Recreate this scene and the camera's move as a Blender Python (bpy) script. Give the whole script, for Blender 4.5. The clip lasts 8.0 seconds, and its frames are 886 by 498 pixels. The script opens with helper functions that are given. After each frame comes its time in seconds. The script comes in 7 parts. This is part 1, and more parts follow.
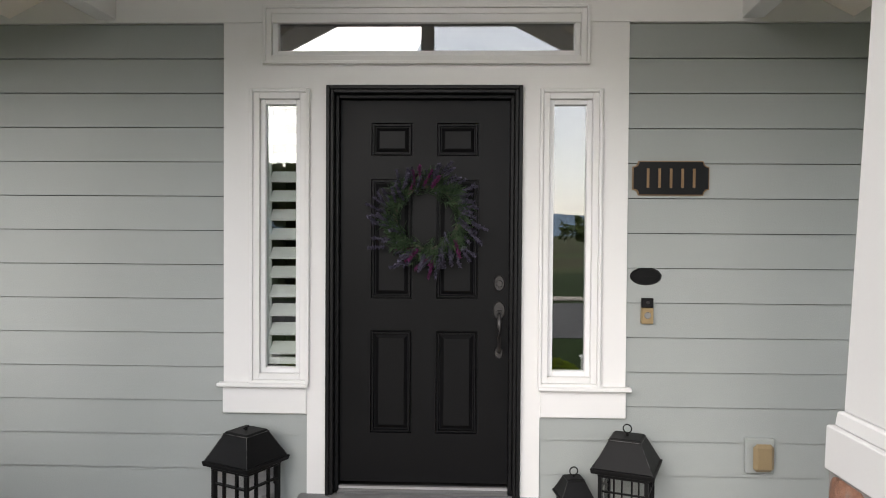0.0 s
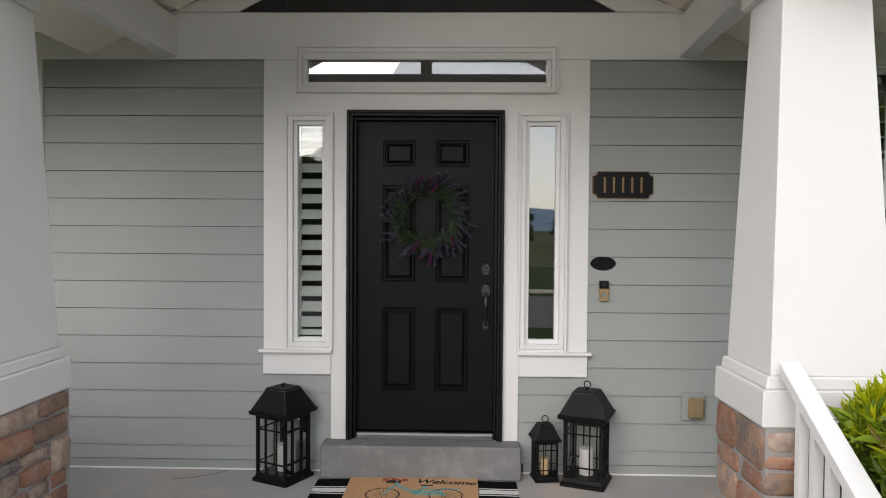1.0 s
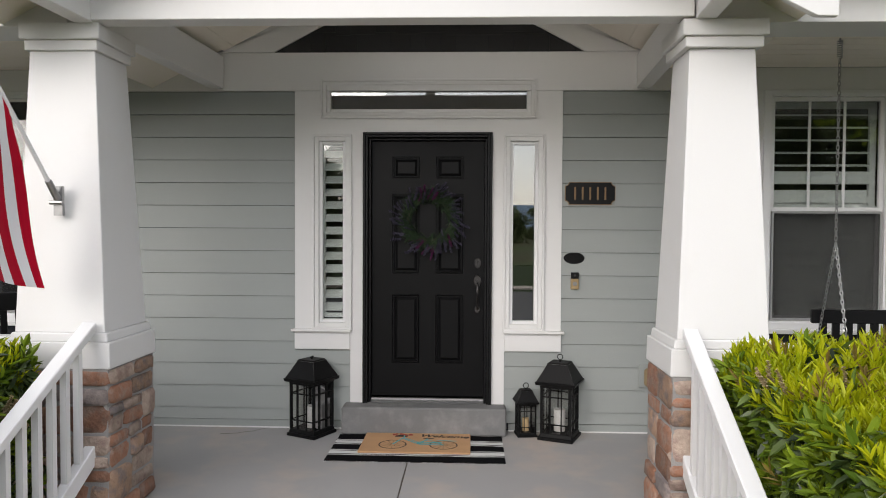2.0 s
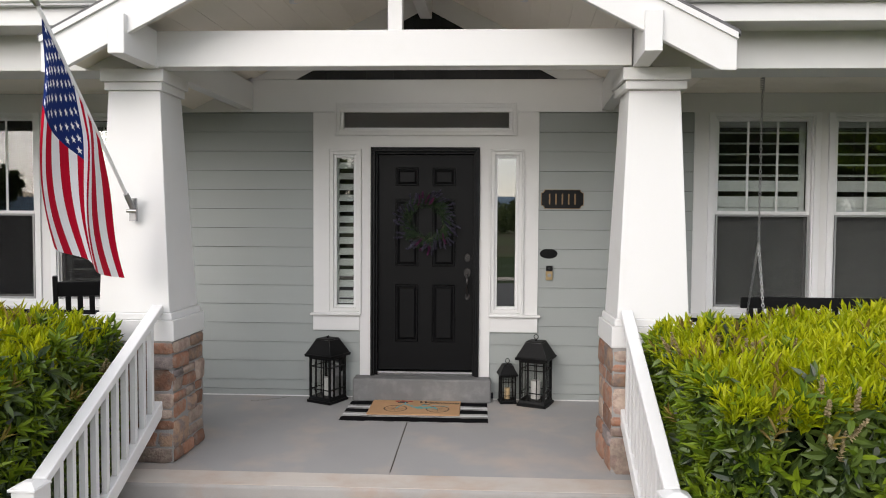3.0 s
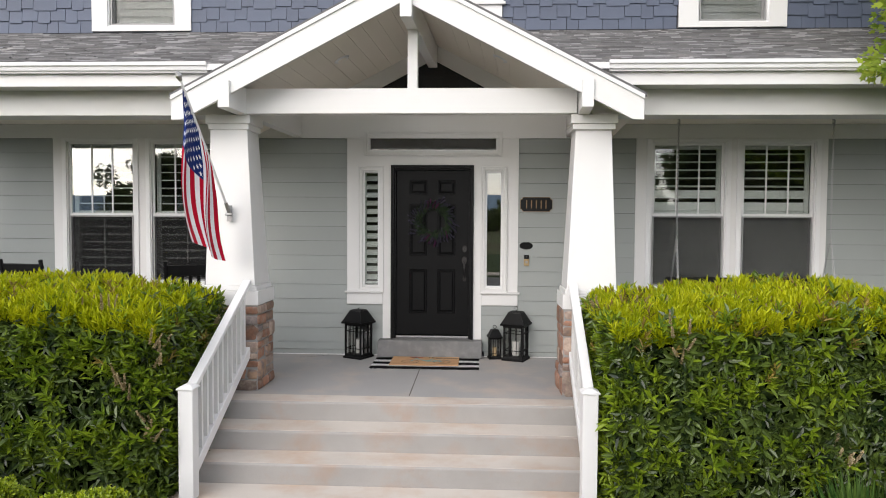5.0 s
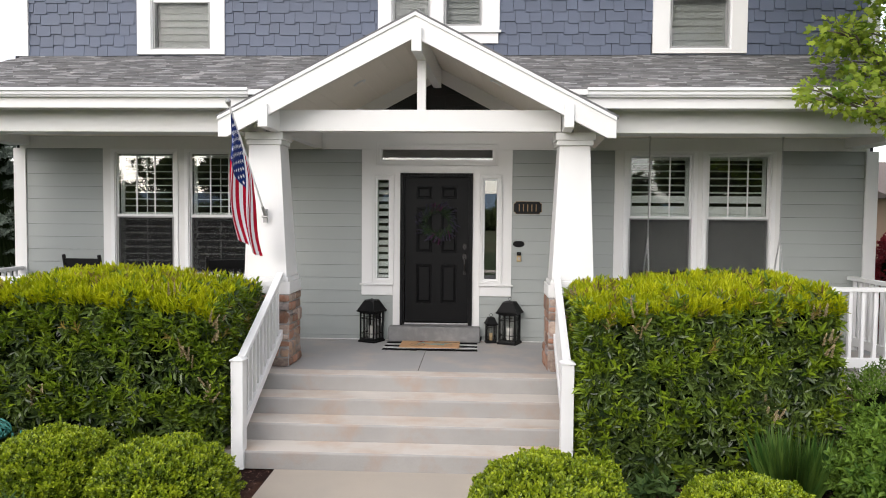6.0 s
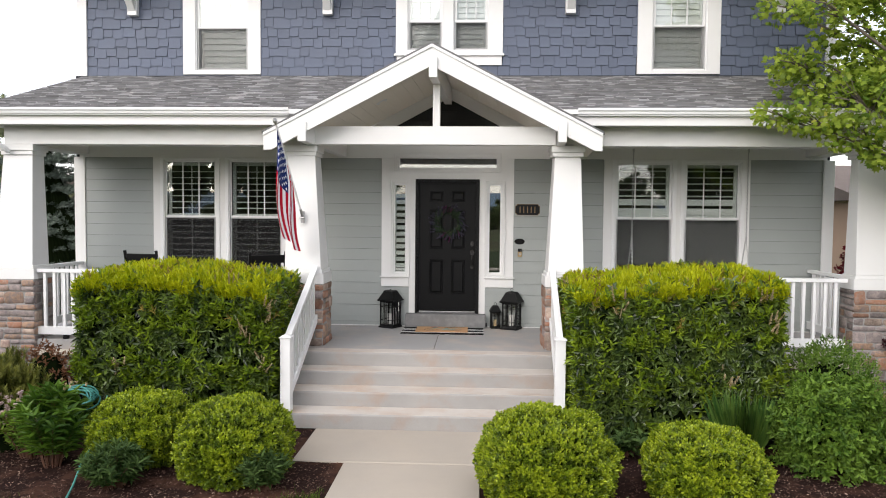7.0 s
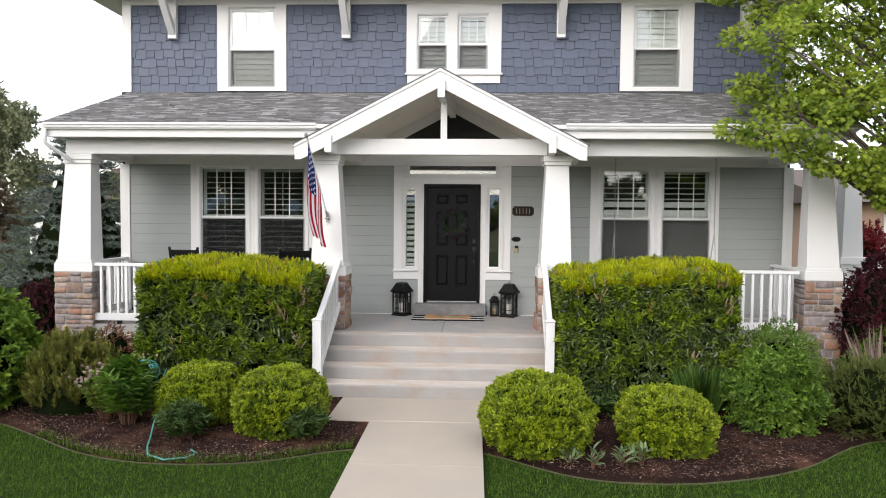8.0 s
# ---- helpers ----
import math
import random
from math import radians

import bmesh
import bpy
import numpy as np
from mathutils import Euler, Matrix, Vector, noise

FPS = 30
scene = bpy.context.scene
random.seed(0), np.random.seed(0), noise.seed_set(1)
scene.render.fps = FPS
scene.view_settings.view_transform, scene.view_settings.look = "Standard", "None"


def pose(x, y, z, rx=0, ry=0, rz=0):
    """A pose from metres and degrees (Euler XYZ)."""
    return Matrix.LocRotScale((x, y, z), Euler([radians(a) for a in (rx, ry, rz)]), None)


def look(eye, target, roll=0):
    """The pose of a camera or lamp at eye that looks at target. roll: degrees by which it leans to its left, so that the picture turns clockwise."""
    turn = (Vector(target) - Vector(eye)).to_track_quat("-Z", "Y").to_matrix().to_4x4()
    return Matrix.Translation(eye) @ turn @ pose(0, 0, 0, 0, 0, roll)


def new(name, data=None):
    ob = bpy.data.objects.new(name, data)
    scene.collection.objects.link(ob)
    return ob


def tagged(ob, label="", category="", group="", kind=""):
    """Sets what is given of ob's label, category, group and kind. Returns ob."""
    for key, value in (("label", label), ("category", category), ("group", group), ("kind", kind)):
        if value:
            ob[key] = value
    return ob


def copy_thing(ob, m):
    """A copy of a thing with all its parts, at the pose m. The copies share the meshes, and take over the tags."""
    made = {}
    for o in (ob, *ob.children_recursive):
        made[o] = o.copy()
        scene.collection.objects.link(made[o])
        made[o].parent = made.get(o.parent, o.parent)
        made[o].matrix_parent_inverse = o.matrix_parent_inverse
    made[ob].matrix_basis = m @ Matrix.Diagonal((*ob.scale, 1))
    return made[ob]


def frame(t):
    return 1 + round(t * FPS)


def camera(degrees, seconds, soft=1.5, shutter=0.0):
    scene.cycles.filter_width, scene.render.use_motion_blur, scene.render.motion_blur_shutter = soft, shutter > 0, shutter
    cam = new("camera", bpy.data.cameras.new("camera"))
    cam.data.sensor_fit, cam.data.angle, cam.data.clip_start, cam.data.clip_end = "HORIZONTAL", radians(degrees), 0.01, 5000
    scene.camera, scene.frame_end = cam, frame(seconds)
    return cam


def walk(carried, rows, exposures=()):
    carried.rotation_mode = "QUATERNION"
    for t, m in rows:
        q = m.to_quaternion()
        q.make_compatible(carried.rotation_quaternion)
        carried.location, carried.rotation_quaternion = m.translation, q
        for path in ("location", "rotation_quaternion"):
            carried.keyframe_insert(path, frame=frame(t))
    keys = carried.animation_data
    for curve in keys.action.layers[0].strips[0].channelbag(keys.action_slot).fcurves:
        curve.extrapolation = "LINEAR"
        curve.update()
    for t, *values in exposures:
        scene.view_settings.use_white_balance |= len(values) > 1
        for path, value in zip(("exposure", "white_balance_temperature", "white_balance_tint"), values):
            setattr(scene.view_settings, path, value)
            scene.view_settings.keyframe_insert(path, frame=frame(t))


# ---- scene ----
cam = camera(64.0, 8.0, soft=1.0)
PATH = [
    (0, (0.223, -3.751, 1.611), (0.159, -1.752, 1.57), 0.4),
    (0.5, (0.228, -4.182, 1.61), (0.17, -2.183, 1.562), 0.4),
    (1, (0.226, -4.669, 1.612), (0.18, -2.67, 1.558), 0.4),
    (1.5, (0.262, -5.154, 1.613), (0.206, -3.156, 1.558), 0.3),
    (2, (0.345, -5.675, 1.635), (0.268, -3.678, 1.575), 0.3),
    (3.5, (0.528, -7.228, 1.735), (0.433, -5.232, 1.646), 0.4),
    (4, (0.558, -7.731, 1.736), (0.459, -5.735, 1.649), 0.4),
    (4.5, (0.577, -8.271, 1.733), (0.476, -6.275, 1.646), 0.3),
    (6, (0.572, -10.096, 1.777), (0.478, -8.1, 1.686), 0.5),
    (6.5, (0.535, -10.774, 1.792), (0.44, -8.778, 1.701), 0.5),
    (7, (0.481, -11.49, 1.8), (0.386, -9.494, 1.707), 0.5),
    (7.5, (0.445, -12.214, 1.803), (0.353, -10.218, 1.711), 0.5),
    (8, (0.417, -12.972, 1.786), (0.328, -10.976, 1.697), 0.5),
]
EXPOSURES = [(0, 0.8), (0.5, 0.4), (1, 0.37), (2, 0.37), (4.5, 0.465), (6, 0.51), (8, 0.56)]
walk(cam, [(t, look(eye, target, roll)) for t, eye, target, roll in PATH], EXPOSURES)

# ---- light ----
SKY, SUN = 1.45, 1.6
scene.view_settings.exposure = 0.0
world = bpy.data.worlds.new("overcast_sky")
scene.world = world
world.use_nodes = True
wt = world.node_tree
wt.nodes.clear()


def wnode(kind, **values):
    n = wt.nodes.new(kind)
    for k, v in values.items():
        n.inputs[k].default_value = v
    return n


w_out = wt.nodes.new("ShaderNodeOutputWorld")
w_bg = wnode("ShaderNodeBackground", Strength=SKY)
w_sky = wt.nodes.new("ShaderNodeTexSky")
w_sky.sky_type, w_sky.sun_disc = "NISHITA", False
w_sky.sun_elevation, w_sky.sun_rotation = radians(25), radians(207)
w_dim = wt.nodes.new("ShaderNodeVectorMath")
w_dim.operation = "SCALE"
w_dim.inputs["Scale"].default_value = 0.16
w_co = wt.nodes.new("ShaderNodeTexCoord")
w_map = wt.nodes.new("ShaderNodeMapping")
w_map.inputs["Scale"].default_value = (1.6, 1.6, 5.0)
w_noise = wnode("ShaderNodeTexNoise", Scale=1.7, Detail=6.0, Roughness=0.55)
w_ramp = wt.nodes.new("ShaderNodeValToRGB")
w_ramp.color_ramp.elements[0].position, w_ramp.color_ramp.elements[0].color = 0.34, (0.66, 0.68, 0.75, 1)
w_ramp.color_ramp.elements[1].position, w_ramp.color_ramp.elements[1].color = 0.58, (1.0, 0.965, 0.965, 1)
w_mix = wt.nodes.new("ShaderNodeMixRGB")
w_mix.inputs["Fac"].default_value = 0.78
wt.links.new(w_sky.outputs["Color"], w_dim.inputs[0])
wt.links.new(w_co.outputs["Generated"], w_map.inputs["Vector"])
wt.links.new(w_map.outputs["Vector"], w_noise.inputs["Vector"])
wt.links.new(w_noise.outputs["Fac"], w_ramp.inputs["Fac"])
wt.links.new(w_dim.outputs["Vector"], w_mix.inputs["Color1"])
wt.links.new(w_ramp.outputs["Color"], w_mix.inputs["Color2"])
wt.links.new(w_mix.outputs["Color"], w_bg.inputs["Color"])
wt.links.new(w_bg.outputs["Background"], w_out.inputs["Surface"])

sun_data = bpy.data.lights.new("sun", "SUN")
sun_data.energy, sun_data.angle, sun_data.color = SUN, radians(48), (1.0, 0.94, 0.9)
sun = new("sun", sun_data)
sun.matrix_world = look((-7.6, -14.9, 7.8), (0, 0, 0))

# ---- materials ----


def material(name, color, rough=0.5, spread=0.12, scale=3.0, fine=90.0, bump=0.1, metal=0.0, stain=None, island=0.0, single=0.0, spec=0.5, fleck=0.0):
    """A procedural surface: two scales of noise over the colour, bump, optional stains of a second colour, variation by piece."""
    m = bpy.data.materials.new(name)
    m.use_nodes = True
    t = m.node_tree
    b = t.nodes["Principled BSDF"]
    b.inputs["Roughness"].default_value, b.inputs["Metallic"].default_value = rough, metal
    b.inputs["Specular IOR Level"].default_value = spec
    geo = t.nodes.new("ShaderNodeNewGeometry")

    def noise_at(s, detail, rough_n=0.55):
        n = t.nodes.new("ShaderNodeTexNoise")
        n.inputs["Scale"].default_value, n.inputs["Detail"].default_value, n.inputs["Roughness"].default_value = s, detail, rough_n
        t.links.new(geo.outputs["Position"], n.inputs["Vector"])
        return n

    def mathn(op, a, bb):
        n = t.nodes.new("ShaderNodeMath")
        n.operation = op
        for k, v in enumerate((a, bb)):
            if isinstance(v, (int, float)):
                n.inputs[k].default_value = v
            else:
                t.links.new(v, n.inputs[k])
        return n.outputs[0]

    large, small = noise_at(scale, 5), noise_at(fine, 4)
    amount = mathn("ADD", mathn("MULTIPLY", mathn("SUBTRACT", large.outputs["Fac"], 0.5), 2.2 * spread), mathn("MULTIPLY", mathn("SUBTRACT", small.outputs["Fac"], 0.5), 1.3 * spread))
    if island:
        amount = mathn("ADD", amount, mathn("MULTIPLY", mathn("SUBTRACT", geo.outputs["Random Per Island"], 0.5), 2 * island))
        if fleck:
            amount = mathn("ADD", amount, mathn("MULTIPLY", mathn("GREATER_THAN", geo.outputs["Random Per Island"], 0.86), fleck))
    if single:
        info = t.nodes.new("ShaderNodeObjectInfo")
        amount = mathn("ADD", amount, mathn("MULTIPLY", mathn("SUBTRACT", info.outputs["Random"], 0.5), 2 * single))
        if fleck:
            amount = mathn("ADD", amount, mathn("MULTIPLY", mathn("GREATER_THAN", info.outputs["Random"], 0.86), fleck))
    base = t.nodes.new("ShaderNodeRGB")
    base.outputs[0].default_value = (*color, 1)
    col = base.outputs[0]
    if stain:
        st_color, st_scale, low, high = stain
        sn = noise_at(st_scale, 6, 0.6)
        ramp = t.nodes.new("ShaderNodeMapRange")
        ramp.inputs["From Min"].default_value, ramp.inputs["From Max"].default_value = low, high
        t.links.new(sn.outputs["Fac"], ramp.inputs["Value"])
        mix = t.nodes.new("ShaderNodeMixRGB")
        mix.inputs["Color2"].default_value = (*st_color, 1)
        t.links.new(ramp.outputs["Result"], mix.inputs["Fac"])
        t.links.new(col, mix.inputs["Color1"])
        col = mix.outputs["Color"]
    sc = t.nodes.new("ShaderNodeVectorMath")
    sc.operation = "SCALE"
    t.links.new(col, sc.inputs[0])
    t.links.new(mathn("MAXIMUM", mathn("ADD", amount, 1.0), 0.15), sc.inputs["Scale"])
    t.links.new(sc.outputs["Vector"], b.inputs["Base Color"])
    if bump:
        bn = t.nodes.new("ShaderNodeBump")
        bn.inputs["Strength"].default_value, bn.inputs["Distance"].default_value = bump, 0.01
        t.links.new(small.outputs["Fac"], bn.inputs["Height"])
        t.links.new(bn.outputs["Normal"], b.inputs["Normal"])
    rn = t.nodes.new("ShaderNodeMapRange")
    rn.inputs["To Min"].default_value, rn.inputs["To Max"].default_value = max(0.02, rough - 0.08), min(1, rough + 0.08)
    t.links.new(large.outputs["Fac"], rn.inputs["Value"])
    t.links.new(rn.outputs["Result"], b.inputs["Roughness"])
    return m


def leaf_material(name, dark, light, rough=0.42, glow=0.25, tip=None, clump=2.5, spec=0.25):
    """Leaves: colour by leaf and by clump, with some light passing through."""
    m = bpy.data.materials.new(name)
    m.use_nodes = True
    t = m.node_tree
    b, out = t.nodes["Principled BSDF"], t.nodes["Material Output"]
    geo = t.nodes.new("ShaderNodeNewGeometry")
    n = t.nodes.new("ShaderNodeTexNoise")
    n.inputs["Scale"].default_value, n.inputs["Detail"].default_value = clump, 3
    t.links.new(geo.outputs["Position"], n.inputs["Vector"])
    add = t.nodes.new("ShaderNodeMath")
    add.operation = "MULTIPLY_ADD"
    add.inputs[1].default_value = 0.6
    t.links.new(geo.outputs["Random Per Island"], add.inputs[0])
    half = t.nodes.new("ShaderNodeMath")
    half.operation = "MULTIPLY_ADD"
    half.inputs[1].default_value, half.inputs[2].default_value = 1.2, -0.42
    t.links.new(n.outputs["Fac"], half.inputs[0])
    t.links.new(half.outputs[0], add.inputs[2])
    ramp = t.nodes.new("ShaderNodeValToRGB")
    ramp.color_ramp.elements[0].position, ramp.color_ramp.elements[0].color = 0.15, (*dark, 1)
    ramp.color_ramp.elements[1].position, ramp.color_ramp.elements[1].color = 0.85, (*light, 1)
    if tip:
        e = ramp.color_ramp.elements.new(0.97)
        e.color = (*tip, 1)
    t.links.new(add.outputs[0], ramp.inputs["Fac"])
    t.links.new(ramp.outputs["Color"], b.inputs["Base Color"])
    b.inputs["Roughness"].default_value, b.inputs["Specular IOR Level"].default_value = rough, spec
    tr = t.nodes.new("ShaderNodeBsdfTranslucent")
    t.links.new(ramp.outputs["Color"], tr.inputs["Color"])
    mix = t.nodes.new("ShaderNodeMixShader")
    mix.inputs["Fac"].default_value = glow
    t.links.new(b.outputs["BSDF"], mix.inputs[1])
    t.links.new(tr.outputs["BSDF"], mix.inputs[2])
    t.links.new(mix.outputs["Shader"], out.inputs["Surface"])
    return m


def glass_material(name, ior, rough=0.0, tint=(0.9, 0.93, 0.92)):
    """Window glass: clear, with a mirror image that grows towards grazing."""
    m = bpy.data.materials.new(name)
    m.use_nodes = True
    t = m.node_tree
    t.nodes.remove(t.nodes["Principled BSDF"])
    out = t.nodes["Material Output"]
    clear, gloss, mix, fres = (t.nodes.new("ShaderNode" + k) for k in ("BsdfTransparent", "BsdfGlossy", "MixShader", "Fresnel"))
    clear.inputs["Color"].default_value = (*tint, 1)
    gloss.inputs["Roughness"].default_value = rough
    fres.inputs["IOR"].default_value = ior
    t.links.new(fres.outputs[0], mix.inputs["Fac"])
    t.links.new(clear.outputs[0], mix.inputs[1])
    t.links.new(gloss.outputs[0], mix.inputs[2])
    t.links.new(mix.outputs[0], out.inputs["Surface"])
    return m


def screen_material(name, cover):
    """Insect screen: a fine dark mesh, half open."""
    m = bpy.data.materials.new(name)
    m.use_nodes = True
    t = m.node_tree
    b, out = t.nodes["Principled BSDF"], t.nodes["Material Output"]
    b.inputs["Base Color"].default_value, b.inputs["Roughness"].default_value, b.inputs["Specular IOR Level"].default_value = (0.012, 0.012, 0.0125, 1), 0.7, 0.15
    clear, mix = t.nodes.new("ShaderNodeBsdfTransparent"), t.nodes.new("ShaderNodeMixShader")
    mix.inputs["Fac"].default_value = cover
    t.links.new(clear.outputs[0], mix.inputs[1])
    t.links.new(b.outputs[0], mix.inputs[2])
    t.links.new(mix.outputs[0], out.inputs["Surface"])
    return m


WHITE = material("white_paint", (0.7, 0.695, 0.685), 0.42, 0.03, 1.2, 160, 0.04, stain=((0.66, 0.65, 0.62), 1.6, 0.6, 0.85))
CEIL_WHITE = material("ceiling_paint", (0.85, 0.79, 0.7), 0.5, 0.05, 1.5, 120, 0.05)
VINYL = material("white_vinyl", (0.75, 0.75, 0.75), 0.35, 0.02, 2, 200, 0.02)
GUTTER = material("gutter_aluminium_paint", (0.72, 0.72, 0.72), 0.35, 0.05, 2, 120, 0.03)
SIDING = material("grey_green_siding", (0.296, 0.316, 0.304), 0.55, 0.05, 1.4, 140, 0.12, single=0.025)
SHINGLE = material("slate_blue_shingle", (0.085, 0.103, 0.15), 0.6, 0.14, 2.2, 60, 0.22, single=0.07)
SHINGLE_J = material("slate_blue_shingle_far", (0.085, 0.103, 0.15), 0.6, 0.14, 2.2, 60, 0.22, island=0.07)
# near-black behind shingle joints; in siding gaps it paints the lap shadows
BACKING = material("dark_joint_and_lap_shadow", (0.012, 0.014, 0.02), 0.8, 0.1, 4, 80, 0.1)
GABLE = material("charcoal_shingle", (0.014, 0.014, 0.016), 0.65, 0.2, 3, 70, 0.2, single=0.2)
ROOFING = material("asphalt_shingle", (0.15, 0.148, 0.15), 0.9, 0.2, 5, 260, 0.4, island=0.34, stain=((0.21, 0.2, 0.195), 3.0, 0.55, 0.75), spec=0.2, fleck=0.6)
ROOF_TAB = material("asphalt_shingle_tab", (0.15, 0.148, 0.15), 0.9, 0.2, 5, 260, 0.4, single=0.34, stain=((0.21, 0.2, 0.195), 3.0, 0.55, 0.75), spec=0.2, fleck=0.6)
BLACK = material("black_paint", (0.006, 0.006, 0.0065), 0.4, 0.12, 3, 110, 0.04, spec=0.22)
DOORBLACK = material("black_door_paint", (0.0045, 0.0045, 0.005), 0.4, 0.1, 4, 60, 0.02, spec=0.15)
IRON = material("worn_black_metal", (0.005, 0.005, 0.0052), 0.5, 0.3, 6, 120, 0.06, stain=((0.06, 0.057, 0.054), 26, 0.7, 0.82), spec=0.14)
WORN = material("rubbed_metal_edge", (0.09, 0.088, 0.085), 0.5, 0.4, 20, 90, 0.1, stain=((0.008, 0.008, 0.008), 18, 0.48, 0.55))
BRONZE = material("dark_bronze", (0.05, 0.047, 0.046), 0.35, 0.15, 12, 120, 0.05, metal=0.5)
COPPER = material("copper_edge", (0.22, 0.14, 0.07), 0.45, 0.15, 12, 100, 0.05, metal=0.4)
BRASS = material("satin_brass", (0.45, 0.33, 0.18), 0.35, 0.1, 14, 100, 0.03, metal=0.7)
STEEL = material("galvanised_steel", (0.36, 0.36, 0.36), 0.35, 0.15, 14, 100, 0.05, metal=0.9)
THRESHOLD = material("dark_threshold_metal", (0.1, 0.1, 0.1), 0.5, 0.1, 10, 100, 0.04)
ALU = material("threshold_metal", (0.55, 0.55, 0.55), 0.35, 0.1, 10, 100, 0.04, metal=0.8)
CONCRETE = material("porch_concrete", (0.335, 0.33, 0.325), 0.8, 0.13, 1.3, 150, 0.14, stain=((0.43, 0.37, 0.325), 1.5, 0.48, 0.68))
# treads lighter, risers darker: the fall of light put into one concrete's colour
STEP_C = material("weathered_step_concrete_lit", (0.52, 0.475, 0.43), 0.85, 0.16, 1.6, 150, 0.18, stain=((0.47, 0.365, 0.29), 1.9, 0.46, 0.7))
RISER_C = material("grey_riser_concrete_shaded", (0.325, 0.312, 0.298), 0.85, 0.16, 2.4, 130, 0.2, stain=((0.34, 0.27, 0.225), 2.6, 0.5, 0.72))
SILL_C = material("grey_sill_concrete", (0.17, 0.17, 0.17), 0.8, 0.2, 4, 130, 0.15, stain=((0.26, 0.255, 0.25), 6, 0.48, 0.78))
WALK_C = material("walk_concrete", (0.37, 0.326, 0.275), 0.88, 0.07, 1.5, 170, 0.14, stain=((0.4, 0.345, 0.285), 0.9, 0.45, 0.7))
CRACK = material("dark_joint_line", (0.09, 0.075, 0.06), 0.9, 0.2, 20, 80, 0.1)
MORTAR = material("grey_mortar", (0.3, 0.29, 0.28), 0.9, 0.15, 9, 130, 0.35)
STONES = [material("stone_" + n, c, 0.8, 0.42, 11, 48, 1.0, single=0.35, stain=(s, 13, 0.46, 0.62)) for n, c, s in (
    ("tan", (0.34, 0.22, 0.15), (0.21, 0.165, 0.15)), ("rust", (0.27, 0.135, 0.085), (0.27, 0.185, 0.145)),
    ("grey", (0.195, 0.165, 0.16), (0.28, 0.23, 0.21)), ("buff", (0.37, 0.29, 0.235), (0.27, 0.19, 0.16)))]
LEDGE = material("limestone_ledge", (0.5, 0.44, 0.36), 0.85, 0.12, 5, 90, 0.3)
SCREEN = screen_material("insect_screen", 0.58)
SCREEN_FINE = screen_material("fine_insect_screen", 0.36)
PANE = glass_material("window_glass", 1.9)
PANE_M = glass_material("coated_door_glass", 2.8, tint=(0.9, 0.92, 0.91))
LANT_GLASS = glass_material("lantern_glass", 1.35, tint=(0.95, 0.95, 0.94))
SLAT = material("white_shutter", (0.84, 0.84, 0.82), 0.45, 0.03, 2, 120, 0.03)
# plaster colour pulled down so that it carries the rooms' dimness
INSIDE = material("dimmed_interior_plaster", (0.07, 0.066, 0.06), 0.8, 0.06, 1, 90, 0.05)
WAX = material("candle_wax", (0.56, 0.55, 0.53), 0.5, 0.05, 10, 100, 0.05)
AMBER = material("amber_wax", (0.62, 0.45, 0.25), 0.5, 0.08, 10, 100, 0.05)
COIR = material("tan_coir", (0.52, 0.305, 0.155), 0.95, 0.16, 8, 300, 0.5)
CLOTH_K = material("black_cotton", (0.006, 0.006, 0.007), 0.95, 0.2, 12, 300, 0.4, spec=0.05)
CLOTH_W = material("cream_cotton", (0.66, 0.66, 0.65), 0.9, 0.1, 12, 300, 0.4)
INK = material("black_print", (0.015, 0.013, 0.012), 0.9, 0.1, 12, 200, 0.2)
TEAL = material("teal_print", (0.11, 0.4, 0.42), 0.9, 0.1, 12, 200, 0.2)
REDINK = material("red_print", (0.33, 0.06, 0.035), 0.9, 0.2, 20, 200, 0.2)
FLAG_R = material("flag_red", (0.42, 0.004, 0.022), 0.75, 0.08, 5, 300, 0.1, spec=0.1)
FLAG_W = material("flag_white", (0.78, 0.78, 0.8), 0.75, 0.05, 5, 300, 0.1)
FLAG_B = material("flag_blue", (0.01, 0.025, 0.13), 0.75, 0.1, 5, 300, 0.1, spec=0.1)
BARK = material("grey_bark", (0.13, 0.105, 0.085), 0.9, 0.25, 10, 60, 0.6)
HOSE = material("teal_hose", (0.07, 0.28, 0.24), 0.4, 0.1, 8, 80, 0.05)
MULCH = material("bark_mulch", (0.022, 0.012, 0.01), 0.95, 0.4, 6, 55, 0.9, stain=((0.08, 0.04, 0.027), 2.2, 0.52, 0.7), spec=0.05)
CHIP = material("mulch_chip", (0.08, 0.046, 0.035), 0.9, 0.3, 8, 60, 0.3, island=0.95, spec=0.1)
PALE_CHIP = material("pale_wood_chip", (0.26, 0.185, 0.14), 0.9, 0.2, 8, 60, 0.2, island=0.85, spec=0.1)
SOIL_GRASS = material("lawn_ground", (0.02, 0.038, 0.008), 0.95, 0.3, 1.5, 40, 0.5, spec=0.05)
ASPHALT = material("asphalt_road", (0.055, 0.055, 0.055), 0.9, 0.15, 1, 60, 0.3)
EDGING = material("pale_edging", (0.09, 0.085, 0.045), 0.85, 0.2, 8, 60, 0.3)
FIELD = material("dry_field", (0.055, 0.052, 0.024), 0.95, 0.5, 0.08, 3, 0.3, stain=((0.05, 0.075, 0.02), 0.05, 0.45, 0.6), spec=0.05)
TANWALL = material("tan_stucco", (0.5, 0.34, 0.24), 0.85, 0.06, 2, 70, 0.15)
BROWNROOF = material("brown_roofing", (0.13, 0.1, 0.085), 0.9, 0.2, 4, 60, 0.3)
